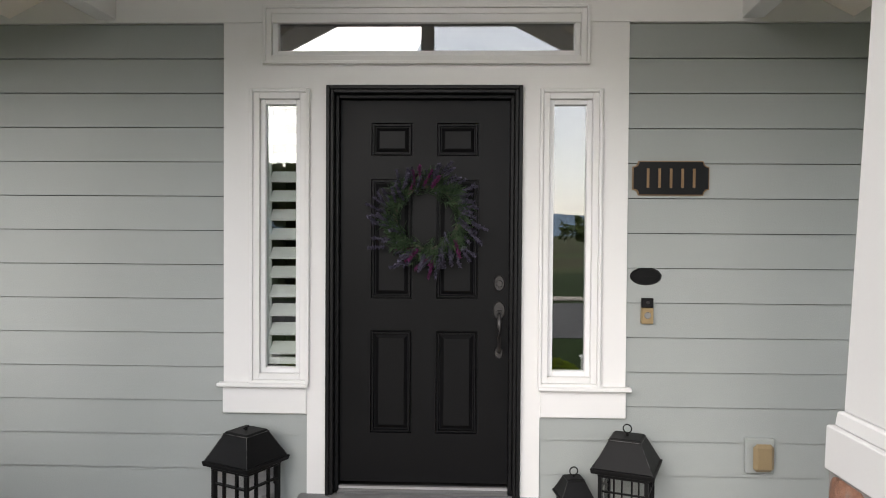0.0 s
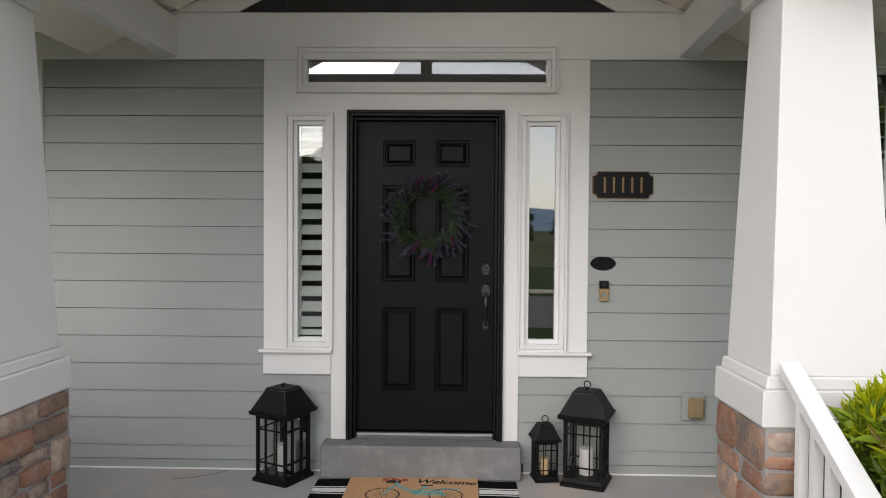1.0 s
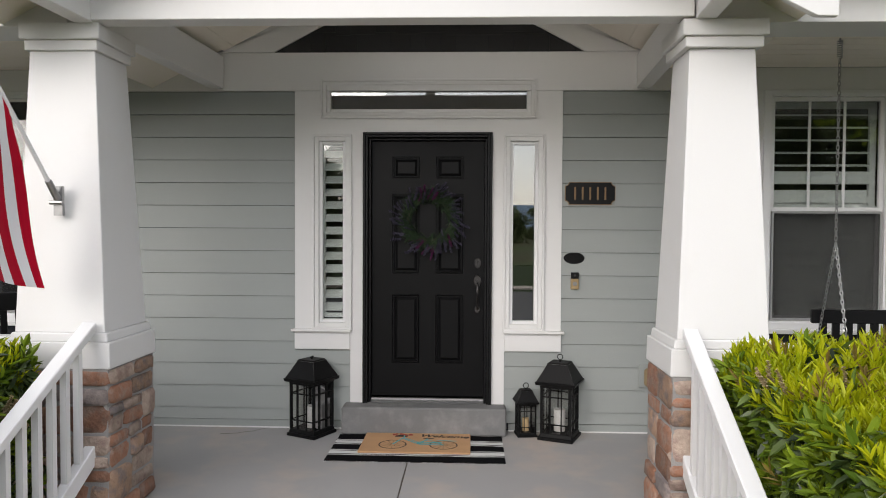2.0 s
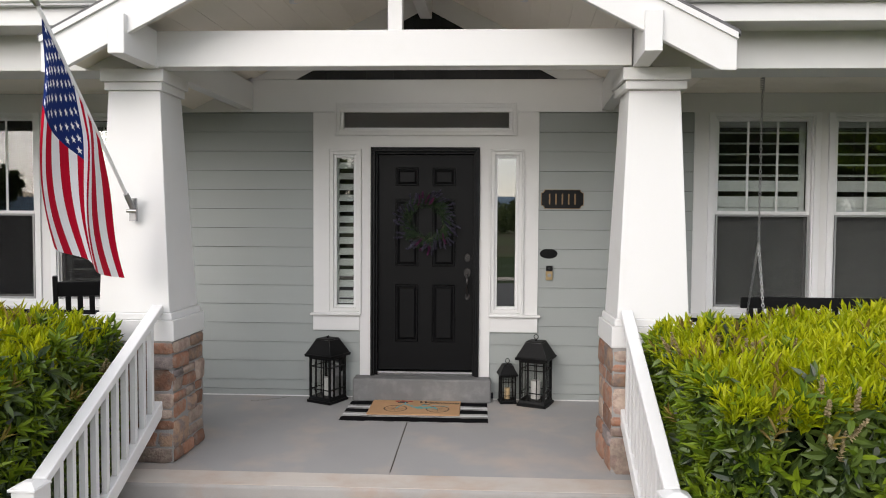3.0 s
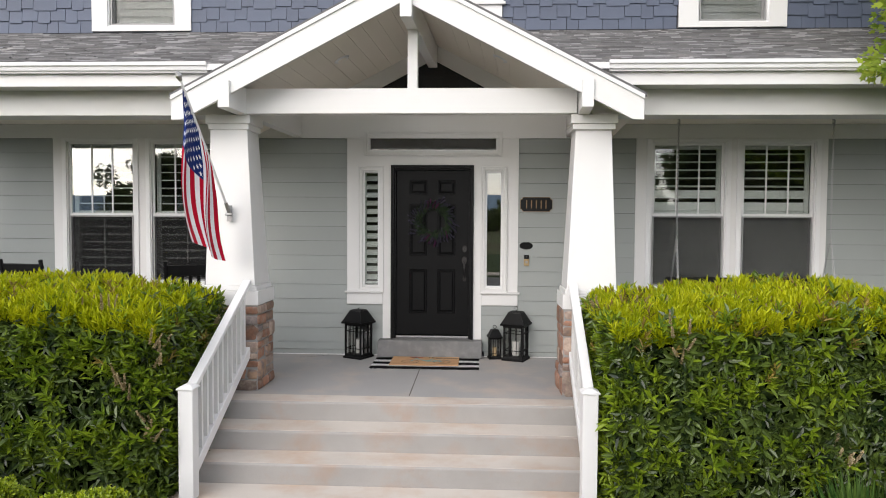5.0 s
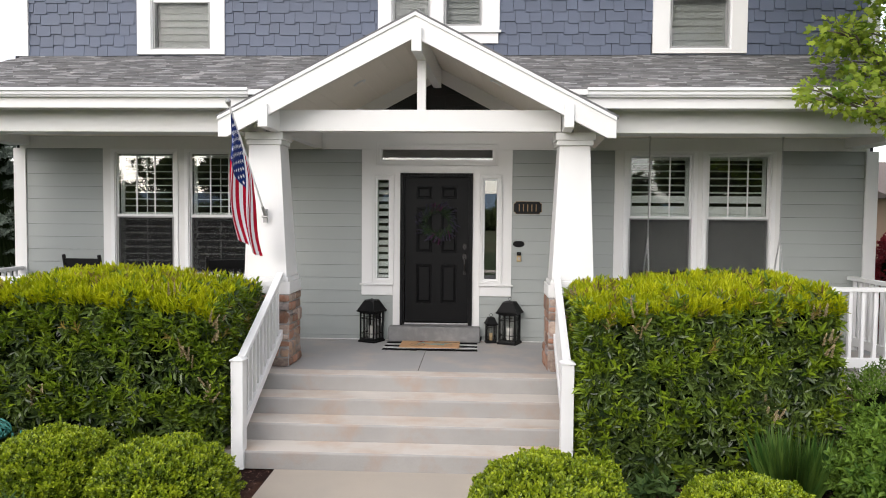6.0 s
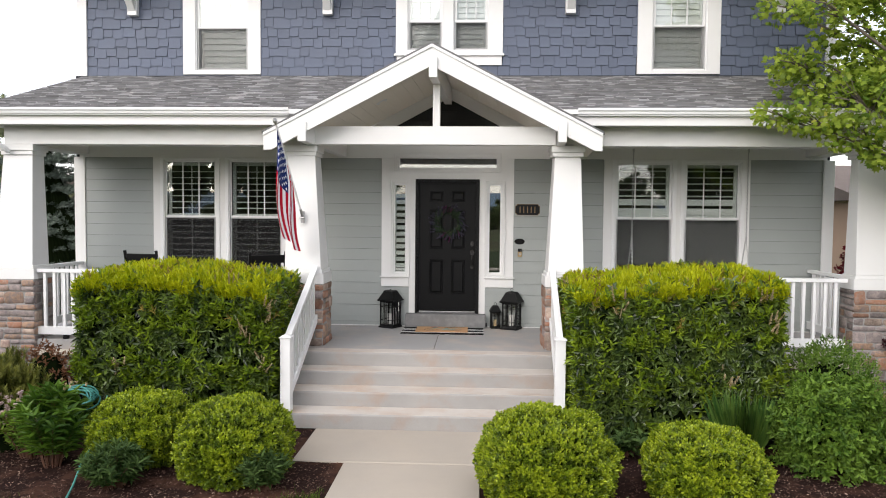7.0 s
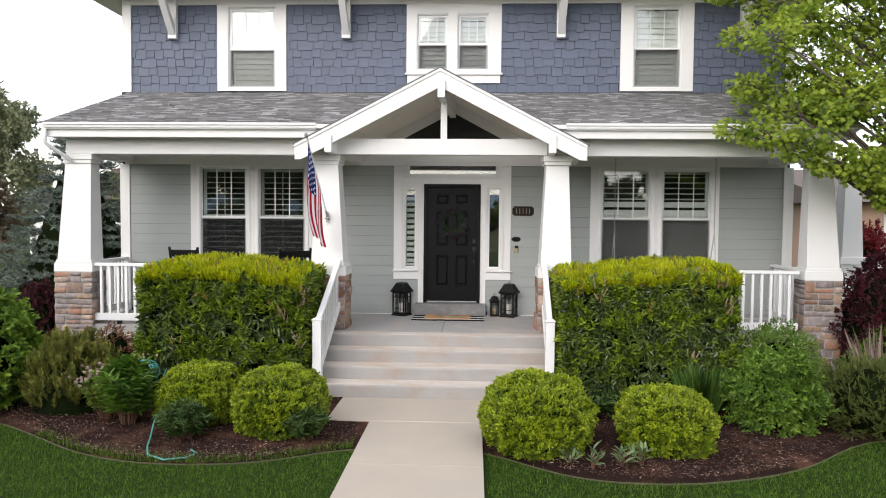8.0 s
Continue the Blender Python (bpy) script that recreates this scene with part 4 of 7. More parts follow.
for a, b in PX:
    for c, d in PZ:
        bm = bmesh.new()
        # moulding, groove and raised field, stepping inwards
        prev = None
        for inset, y in ((0.0, 0.075), (0.002, 0.092), (0.007, 0.092), (0.011, 0.0725), (0.016, 0.0725), (0.02, 0.09), (0.025, 0.09), (0.042, 0.0785), (0.044, 0.077)):
            ring = [bm.verts.new(p) for p in ((a + inset, y, c + inset), (b - inset, y, c + inset), (b - inset, y, d - inset), (a + inset, y, d - inset))]
            if prev:
                for i in range(4):
                    bm.faces.new((prev[i], prev[(i + 1) % 4], ring[(i + 1) % 4], ring[i]))
            prev = ring
        bm.faces.new(prev)
        part("panel", bm, DOORBLACK, door)
bm = bmesh.new()
box(bm, -0.457, 0.457, 0.0, 0.13, 0.217, 0.23)
sill_bar = part("threshold", bm, THRESHOLD, door, "dark metal threshold", bevel=0.003)
bm = bmesh.new()
box(bm, -0.457, 0.457, 0.05, 0.074, 0.231, 0.245)
part("metal_strip", bm, ALU, sill_bar, "bright metal strip")

HX = 0.405


def disc(bm, x, z, y0, y1, rx, rz, sides=24):
    a = [bm.verts.new((x + rx * math.cos(2 * math.pi * k / sides), y0, z + rz * math.sin(2 * math.pi * k / sides))) for k in range(sides)]
    b = [bm.verts.new((x + rx * 0.86 * math.cos(2 * math.pi * k / sides), y1, z + rz * 0.86 * math.sin(2 * math.pi * k / sides))) for k in range(sides)]
    bm.faces.new(a)
    bm.faces.new(b)
    for k in range(sides):
        bm.faces.new((a[k], a[(k + 1) % sides], b[(k + 1) % sides], b[k]))


bm = bmesh.new()
disc(bm, HX, 1.35, 0.0745, 0.064, 0.03, 0.044)
dead = part("deadbolt", bm, BRONZE, door, "dark bronze oval deadbolt", smooth=False)
bm = bmesh.new()
disc(bm, HX, 1.35, 0.064, 0.052, 0.018, 0.018)
part("cylinder", bm, BRONZE, dead)
bm = bmesh.new()
disc(bm, HX, 1.205, 0.0745, 0.06, 0.034, 0.05)
disc(bm, HX, 0.975, 0.0745, 0.064, 0.023, 0.033)
hand = part("handle_set", bm, BRONZE, door, "dark bronze thumb-latch handle set")
bm = bmesh.new()
tube(bm, [(HX, 0.062, 1.185), (HX, 0.035, 1.17), (HX, 0.022, 1.12), (HX, 0.02, 1.06), (HX, 0.03, 1.0), (HX, 0.055, 0.98)], [0.008, 0.011, 0.012, 0.011, 0.009, 0.008], 10)
part("grip", bm, BRONZE, hand, smooth=True)
bm = bmesh.new()
box(bm, HX - 0.012, HX + 0.012, 0.03, 0.06, 1.2, 1.208)
part("thumb_latch", bm, BRONZE, hand, bevel=0.002)

# ---- windows ----


def louvres(parent, x0, x1, z0, z1, y, step, deep, tilt, mat=None):
    """Slats of a plantation shutter, one mesh shared by all in the panel."""
    bm = bmesh.new()
    box(bm, x0, x1, -deep / 2, deep / 2, -0.005, 0.005)
    bmesh.ops.rotate(bm, verts=bm.verts[:], cent=(0, 0, 0), matrix=Matrix.Rotation(radians(tilt), 3, "X"))
    bmesh.ops.translate(bm, verts=bm.verts[:], vec=(-BASE[parent].x, 0, 0))
    me = finish("louvre", bm, mat or SLAT)
    k = 0
    while z0 + step * (k + 0.5) < z1:
        ob = new("louvre", me)
        ob.location = (0, y - BASE[parent].y, z0 + step * (k + 0.5) - BASE[parent].z)
        ob.parent = parent
        k += 1


def shutter(parent, x0, x1, z0, z1, y, step, tilt, rod_x=None, deep=0.075, stile=0.035):
    bm = bmesh.new()
    ring_frame(bm, x0, x1, z0, z1, stile, y - 0.014, y + 0.014)
    sh = part("shutter", bm, SLAT, parent, "white plantation shutter")
    louvres(sh, x0 + stile + 0.001, x1 - stile - 0.001, z0 + stile, z1 - stile, y, step, deep, tilt)
    if rod_x is not None:
        bm = bmesh.new()
        box(bm, rod_x - 0.006, rod_x + 0.006, y - 0.055, y - 0.045, z0 + 0.06, z1 - 0.06)
        part("tilt_rod", bm, SLAT, sh)


def casement(name, x0, x1, z0, z1, zr, y, label, tilts, bars=2, screen=True, sash=0.04, face=0.055, glass=PANE, rod=True, step=0.1, deep=0.08, head=0.1, back=0.13, mesh=SCREEN):
    """A double-hung window: frame, two sashes with panes, glazing bars above, screen below, shutters behind."""
    w = thing(name, ((x0 + x1) / 2, y, z0), label, "window", kind="structure")
    bm = bmesh.new()
    ring_frame(bm, x0 - face, x1 + face, z0 - face, z1 + min(face, head), face, y - 0.016, y + 0.0, wt=min(face, head))
    ring_frame(bm, x0 - 0.004, x1 + 0.004, z0 - 0.004, z1 + 0.004, 0.018, y + 0.0005, y + 0.12)
    part("window_frame", bm, VINYL, w, bevel=0.002)
    a, b = x0 + 0.015, x1 - 0.015
    bm = bmesh.new()
    ring_frame(bm, a, b, zr - 0.02, z1 - 0.015, sash, y + 0.03, y + 0.06, wb=0.03)
    up = part("upper_sash", bm, VINYL, w, bevel=0.002)
    bm = bmesh.new()
    box(bm, a + sash - 0.005, b - sash + 0.005, y + 0.044, y + 0.048, zr + 0.005, z1 - sash - 0.01)
    part("pane", bm, glass, up).visible_shadow = False
    for k in range(bars):
        x = a + sash + (b - a - 2 * sash) * (k + 1) / (bars + 1)
        bm = bmesh.new()
        box(bm, x - 0.0095, x + 0.0095, y + 0.036, y + 0.0435, zr + 0.01, z1 - sash - 0.015)
        part("glazing_bar", bm, VINYL, up)
    bm = bmesh.new()
    ring_frame(bm, a, b, z0 + 0.015, zr + 0.025, sash, y + 0.061, y + 0.09, wt=0.04)
    lo = part("lower_sash", bm, VINYL, w, bevel=0.002)
    bm = bmesh.new()
    box(bm, a + sash - 0.005, b - sash + 0.005, y + 0.074, y + 0.078, z0 + 0.05, zr - 0.01)
    part("pane", bm, glass, lo).visible_shadow = False
    if screen:
        bm = bmesh.new()
        ring_frame(bm, a + 0.012, b - 0.012, z0 + 0.02, zr - 0.022, 0.016, y + 0.012, y + 0.024)
        sc = part("screen_frame", bm, material("screen_frame_grey", (0.3, 0.3, 0.3), 0.4) if "screen_frame_grey" not in bpy.data.materials else bpy.data.materials["screen_frame_grey"], w)
        bm = bmesh.new()
        box(bm, a + 0.026, b - 0.026, y + 0.017, y + 0.0185, z0 + 0.03, zr - 0.035)
        part("mesh_screen", bm, mesh, sc, "dark grey insect screen").visible_shadow = False
    for za, zb, tl in tilts:
        shutter(w, x0 + 0.03, x1 - 0.03, za, zb, y + back, step, tl, (x0 + x1) / 2 if rod else None, deep * 1.35 if tl > 45 else deep, 0.05)
    return w


casement("window_1", *SIDE_W[0], 0.9, 2.69, 1.765, 0.0, "white double-hung porch window with open louvred shutters", [(0.9, 2.65, 5)], head=0.03, sash=0.024)
casement("window_2", *SIDE_W[1], 0.9, 2.69, 1.765, 0.0, "white double-hung porch window with open louvred shutters", [(0.9, 2.65, 5)], head=0.03, sash=0.024)
casement("window_3", *SIDE_E[0], 0.9, 2.69, 1.80, 0.0, "white double-hung porch window with half-closed shutters", [(0.9, 2.05, 72), (2.05, 2.65, 12)], rod=False, head=0.03, sash=0.032)
casement("window_4", *SIDE_E[1], 0.9, 2.69, 1.80, 0.0, "white double-hung porch window with half-closed shutters", [(0.9, 2.05, 72), (2.05, 2.65, 12)], rod=False, head=0.03, sash=0.032)
wtrim = thing("porch_window_trim", (0, 0, 0.82), "white boards round the paired porch windows", "trim", kind="structure")
for xa, xb, prs in ((-4.86, -2.55, SIDE_W), (2.505, 4.80, SIDE_E)):
    bm = bmesh.new()
    sheet_with_openings(bm, xa, xb, 0.85, 2.725, 0.0, 0.031, [(a - 0.003, b + 0.003, 0.88, 2.713) for a, b in prs])
    part("boards", bm, WHITE, wtrim)
    slab("sill", xa - 0.03, xb + 0.03, -0.04, 0.03, 0.815, 0.849, WHITE, wtrim, bevel=0.004)

casement("window_5", -4.175, -3.295, 4.16, 5.62, 4.875, UY, "upper white double-hung window with closed shutters", [(4.16, 4.86, 66), (4.9, 5.56, 78)], screen=True, rod=False, back=0.125, mesh=SCREEN_FINE)
casement("window_6", -0.675, -0.105, 4.48, 5.49, 4.96, UY, "upper white double-hung window with louvred shutters", [(4.47, 5.45, 70)], screen=True, rod=False, back=0.125, mesh=SCREEN_FINE, step=0.085)
casement("window_7", 0.065, 0.635, 4.48, 5.49, 4.96, UY, "upper white double-hung window with louvred shutters", [(4.47, 5.45, 70)], screen=True, rod=False, back=0.125, mesh=SCREEN_FINE, step=0.085)
casement("window_8", 3.245, 4.095, 4.16, 5.62, 4.875, UY, "upper white double-hung window with closed shutters", [(4.16, 4.86, 80), (4.9, 5.56, 72)], screen=True, rod=False, back=0.125, mesh=SCREEN_FINE)
uwt = thing("upper_window_trim", (0, UY, 4.07), "white boards round the upper windows", "trim", kind="structure")
for xa, xb, za, hs in ((-4.38, -3.09, 4.095, [UW[0]]), (-0.865, 0.865, 4.42, UW[1:3]), (3.01, 4.31, 4.095, [UW[3]])):
    bm = bmesh.new()
    sheet_with_openings(bm, xa, xb, za, 5.67, UY - 0.024, UY + 0.02, hs)
    part("boards", bm, WHITE, uwt)
slab("sill", -0.89, 0.89, UY - 0.06, UY + 0.0, 4.385, 4.42, WHITE, uwt, bevel=0.004)
slab("apron", -0.85, 0.85, UY - 0.024, UY + 0.02, 4.24, 4.384, WHITE, uwt)


def fixed_light(name, x0, x1, z0, z1, label, casing=0.055, inner=0.027, glass=PANE_M):
    """A fixed pane in a stepped white casing; x0 to x1 and z0 to z1 are the casing's outer size."""
    w = thing(name, ((x0 + x1) / 2, 0, z0), label, "window", kind="structure")
    bm = bmesh.new()
    ring_frame(bm, x0 - 0.006, x1 + 0.006, z0 - 0.006, z1 + 0.006, 0.018, -0.026, -0.0005)
    ring_frame(bm, x0 + 0.0125, x1 - 0.0125, z0 + 0.0125, z1 - 0.0125, casing - 0.022, -0.016, 0.06)
    part("casing", bm, WHITE, w, bevel=0.0025)
    c = casing - 0.01
    bm = bmesh.new()
    ring_frame(bm, x0 + c, x1 - c, z0 + c, z1 - c, inner, 0.012, 0.07)
    s = part("sash", bm, VINYL, w, bevel=0.003)
    g = c + inner - 0.006
    bm = bmesh.new()
    box(bm, x0 + g, x1 - g, 0.035, 0.041, z0 + g, z1 - g)
    part("pane", bm, glass, s).visible_shadow = False
    return w


side_w = fixed_light("window_9", -0.92, -0.613, 0.818, 2.37, "narrow white sidelight with louvred shutter behind the glass", glass=PANE)
shutter(side_w, -0.872, -0.66, 0.9, 2.33, 0.085, 0.1035, 40, None, 0.088)
fixed_light("window_10", 0.613, 0.928, 0.818, 2.37, "narrow white sidelight reflecting sky and fields")
fixed_light("window_11", -0.852, 0.858, 2.512, 2.81, "white transom window over the front door", 0.05, 0.03)

# ---- columns with stone bases ----
stone_meshes = []
for k in range(12):
    rr = random.Random(100 + k)
    bm = bmesh.new()
    grid = []
    for j in range(4):
        line = []
        for i in range(4):
            x, z = (-0.5, -0.38, 0.38, 0.5)[i], (-0.5, -0.34, 0.34, 0.5)[j]
            rim = i in (0, 3) or j in (0, 3)
            corner = i in (0, 3) and j in (0, 3)
            pull = 0.93 if corner else 1.0
            y = (-0.2 if corner else -0.3) if rim else -0.45
            line.append(bm.verts.new((x * pull + rr.uniform(-0.035, 0.035), y + rr.uniform(-0.1, 0.1), z * pull + rr.uniform(-0.05, 0.05))))
        grid.append(line)
    for j in range(3):
        for i in range(3):
            bm.faces.new((grid[j][i], grid[j][i + 1], grid[j + 1][i + 1], grid[j + 1][i]))
    edge = grid[0] + [grid[1][3], grid[2][3]] + grid[3][::-1] + [grid[2][0], grid[1][0]]
    back = [bm.verts.new((v.co.x, 0.5, v.co.z)) for v in edge]
    for i in range(12):
        bm.faces.new((edge[i], back[i], back[(i + 1) % 12], edge[(i + 1) % 12]))
    stone_meshes.append([finish("stone", bm.copy(), m, smooth=True) for m in STONES])
    bm.free()


def stone_face(parent, p0, p1, z0, z1, out, seed, thick=0.055, rows=(0.07, 0.18), tones=(0, 0, 1, 1, 2, 2, 3)):
    """Ledge stones of uneven size on the face from p0 to p1, standing out along out."""
    rr = random.Random(seed)
    p0, p1, out = Vector(p0), Vector(p1), Vector(out)
    length = (p1 - p0).length
    d = (p1 - p0) / length
    turn = math.degrees(math.atan2(d.y, d.x))
    z = z1
    while z > z0 + 0.03:
        h = min(rr.choice((rr.uniform(rows[0], rows[0] + 0.04), rr.uniform(rows[1] - 0.07, rows[1]), rr.uniform(rows[1] - 0.03, rows[1] + 0.02))), z - z0)
        if z - z0 - h < 0.05:
            h = z - z0
        a = 0.0
        while a < length - 0.01:
            w = rr.uniform(0.14, 0.36) if h < 0.12 else rr.uniform(0.12, 0.3)
            if length - a - w < 0.11:
                w = length - a
            two = h > 0.12 and rr.random() < 0.55
            cut = rr.uniform(0.36, 0.62)
            for zz, hh in (((z, h * cut), (z - h * cut, h * (1 - cut))) if two else ((z, h),)):
                ob = new("stone", rr.choice(stone_meshes)[rr.choice(tones)])
                t = thick * rr.uniform(0.85, 1.3)
                c = p0 + d * (a + w / 2) + out * (t / 2 - 0.02)
                flip = rr.choice((0, 180))
                ob.matrix_basis = pose(c.x - BASE[parent].x, c.y - BASE[parent].y, zz - hh / 2 - BASE[parent].z, rr.uniform(-2, 2), flip + rr.uniform(-1.6, 1.6), turn + rr.uniform(-2, 2)) @ Matrix.Diagonal((w - 0.016, t, hh - 0.015, 1))
                ob.parent = parent
            a += w
        z -= h


PB = 0.856              # top of the stone bases


def column(cx, cy, z0, seed, faces, label, lean, slim=0.0, thin=0.0):
    c = thing("porch_column", (cx, cy, z0), label, "column", "porch columns")
    bm = bmesh.new()
    frustum(bm, cx, cy, z0, PB - 0.001, 0.283 - slim, 0.281 - slim, 0.277 - thin, 0.275 - thin)
    base = part("stone_base", bm, MORTAR, c, "ledgestone base in tan, rust and grey")
    h, k = 0.262 - slim, 0.256 - thin
    for f in faces:
        p0, p1, out = {"s": ((cx - h - 0.03, cy - k, 0), (cx + h + 0.03, cy - k, 0), (0, -1, 0)), "e": ((cx + h, cy - k - 0.02, 0), (cx + h, cy + k, 0), (1, 0, 0)),
                       "w": ((cx - h, cy + k, 0), (cx - h, cy - k - 0.02, 0), (-1, 0, 0)), "n": ((cx + h, cy + k, 0), (cx - h, cy + k, 0), (0, 1, 0))}[f]
        stone_face(base, p0, p1, z0, PB - 0.005, out, seed * 7 + ord(f), tones=(0, 0, 1, 1, 2, 3, 3) if z0 == 0 else (0, 0, 1, 2, 2, 2, 3))
    bm = bmesh.new()
    frustum(bm, cx, cy, PB, 1.0, 0.295 - slim, 0.292 - slim, 0.28 - thin, 0.277 - thin)
    part("plinth", bm, WHITE, c, bevel=0.004)
    bm = bmesh.new()
    frustum(bm, cx, cy, 1.0005, 1.05, 0.275 - slim, 0.268 - slim, 0.262 - thin, 0.258 - thin)
    part("plinth_moulding", bm, WHITE, c, bevel=0.006)
    bm = bmesh.new()
    frustum(bm, cx, cy, 1.0505, 2.615, 0.252 - slim, 0.188 - slim, 0.246 - thin, 0.182 - thin, lean)
    part("shaft", bm, WHITE, c, bevel=0.004)
    bm = bmesh.new()
    tx, ty, dt = cx + lean[0], cy + lean[1], (0.2 if thin < 0.05 else 0.16)
    frustum(bm, tx, ty, 2.6155, 2.674, 0.208 + max(0, -slim), 0.208 + max(0, -slim), dt, dt)
    part("necking", bm, WHITE, c, bevel=0.004)
    bm = bmesh.new()
    frustum(bm, tx, ty, 2.6745, 2.763, 0.228 + max(0, -slim), 0.228 + max(0, -slim), dt + 0.02, dt + 0.02)
    part("capital", bm, WHITE, c, bevel=0.004)
    return c


CY = -1.645
column(-1.90, CY, 0.0, 3, "sewn", "tapered white porch column on a ledgestone base with a flag bracket", (-0.05, 0.075))
column(1.684, CY - 0.02, 0.0, 8, "sewn", "tapered white porch column on a ledgestone base beside the steps", (0.022, 0.085), 0.012, 0.02)
column(-6.075, CY + 0.075, -0.8, 5, "sew", "tapered white corner porch column on a tall ledgestone base", (0.04, 0.02), slim=-0.025, thin=0.05)
column(5.83, CY + 0.075, -0.8, 9, "sew", "tapered white corner porch column beside the maple tree", (-0.04, 0.02), thin=0.085)

# stone faced porch front below the side rails
for xa, xb, sd in ((-5.78, -1.64, 21), (1.42, 5.46, 22)):
    pf = thing("porch_front_stone", ((xa + xb) / 2, -1.7, -0.8), "ledgestone porch foundation with a pale stone ledge", "stone wall", kind="structure")
    bm = bmesh.new()
    box(bm, xa, xb, -1.74, -1.61, -0.8, -0.205)
    part("backing", bm, MORTAR, pf)
    stone_face(pf, (xa, -1.72, 0), (xb, -1.72, 0), -0.8, -0.215, (0, -1, 0), sd, 0.055, (0.08, 0.18))
    x = xa
    rr = random.Random(sd)
    while x < xb:
        w = min(rr.uniform(0.5, 0.8), xb - x)
        bm = bmesh.new()
        box(bm, x + 0.004, x + w - 0.004, -1.88 - rr.uniform(0, 0.015), -1.65, -0.205, -0.142)
        part("ledge_stone", bm, LEDGE, pf, bevel=0.012)
        x += w

# ---- railings ----


def flat_rail(xa, xb, ya, yb, label):
    """A level railing between two places, with square balusters."""
    a, b = Vector((xa, ya, 0)), Vector((xb, yb, 0))
    w = thing("porch_railing", ((xa + xb) / 2, (ya + yb) / 2, 0), label, "railing", "porch railings")
    d = (b - a).normalized()
    nrm = Vector((-d.y, d.x, 0))

    def bar(name, z0, z1, half, p, q):
        bm = bmesh.new()
        hexa(bm, [p - nrm * half + Vector((0, 0, z0)), p + nrm * half + Vector((0, 0, z0)), p + nrm * half + Vector((0, 0, z1)), p - nrm * half + Vector((0, 0, z1))],
             [q - nrm * half + Vector((0, 0, z0)), q + nrm * half + Vector((0, 0, z0)), q + nrm * half + Vector((0, 0, z1)), q - nrm * half + Vector((0, 0, z1))])
        part(name, bm, VINYL, w, bevel=0.004)

    bar("top_rail", 0.95, 1.0, 0.045, a, b)
    bar("bottom_rail", 0.062, 0.178, 0.03, a, b)
    n = round((b - a).length / 0.14)
    for k in range(1, n):
        p = a + (b - a) * k / n
        bm = bmesh.new()
        frustum(bm, p.x, p.y, 0.1785, 0.9495, 0.02, 0.02)
        part("baluster", bm, VINYL, w)
    for k in (0.12, 0.88):
        p = a + (b - a) * k
        bm = bmesh.new()
        frustum(bm, p.x, p.y, 0.0, 0.0615, 0.03, 0.03)
        part("foot_block", bm, BLACK if k < 0.5 else VINYL, w)


flat_rail(-5.80, -2.19, -1.69, -1.69, "white front porch railing with square balusters")
flat_rail(1.96, 5.475, -1.69, -1.69, "white front porch railing with square balusters")
flat_rail(-6.09, -6.09, -1.36, -0.02, "white side porch railing with square balusters")
flat_rail(5.76, 5.76, -1.36, -0.02, "white side porch railing with square balusters")


def stair_rail(x_top, x_low, zl, label):
    """A sloping stair railing with a square newel at its foot."""
    yl, yt, zt = -3.31, -1.925, 1.115
    w = thing("stair_railing", (x_low, yl, LAND), label, "railing", "stair railings")
    at = lambda f, z: Vector((x_low + (x_top - x_low) * f, yl + (yt - yl) * f, z))
    bm = bmesh.new()
    frustum(bm, x_low, yl - 0.01, LAND + 0.001, zl + 0.007, 0.06, 0.06)
    newel = part("newel", bm, VINYL, w, bevel=0.004)
    bm = bmesh.new()
    frustum(bm, x_low, yl - 0.01, zl + 0.0075, zl + 0.022, 0.072, 0.072)
    frustum(bm, x_low, yl - 0.01, zl + 0.0225, zl + 0.047, 0.068, 0.02)
    part("newel_cap", bm, VINYL, newel, bevel=0.003)
    for nm, lo, hi, half in (("top_rail", -0.055, 0.0, 0.04), ("bottom_rail", -0.78, -0.67, 0.03)):
        bm = bmesh.new()
        ends = []
        for f in (0.045 if nm == "top_rail" else 0.03, 1.0):
            z = zl + (zt - zl) * f
            p = at(f, 0)
            ends.append([(p.x - half, p.y, z + lo), (p.x + half, p.y, z + lo), (p.x + half, p.y, z + hi), (p.x - half, p.y, z + hi)])
        hexa(bm, *ends)
        part(nm, bm, VINYL, w, bevel=0.005)
    for k in range(1, 12):
        f = k / 12
        z = zl + (zt - zl) * f
        p = at(f, 0)
        bm = bmesh.new()
        frustum(bm, p.x, p.y, z - 0.672, z - 0.052, 0.017, 0.017)
        part("baluster", bm, VINYL, w)


stair_rail(-1.715, -1.74, 0.35, "white sloping stair railing beside the clipped hedge")
stair_rail(1.50, 1.455, 0.375, "white sloping stair railing with a square newel")

# ---- porch things ----


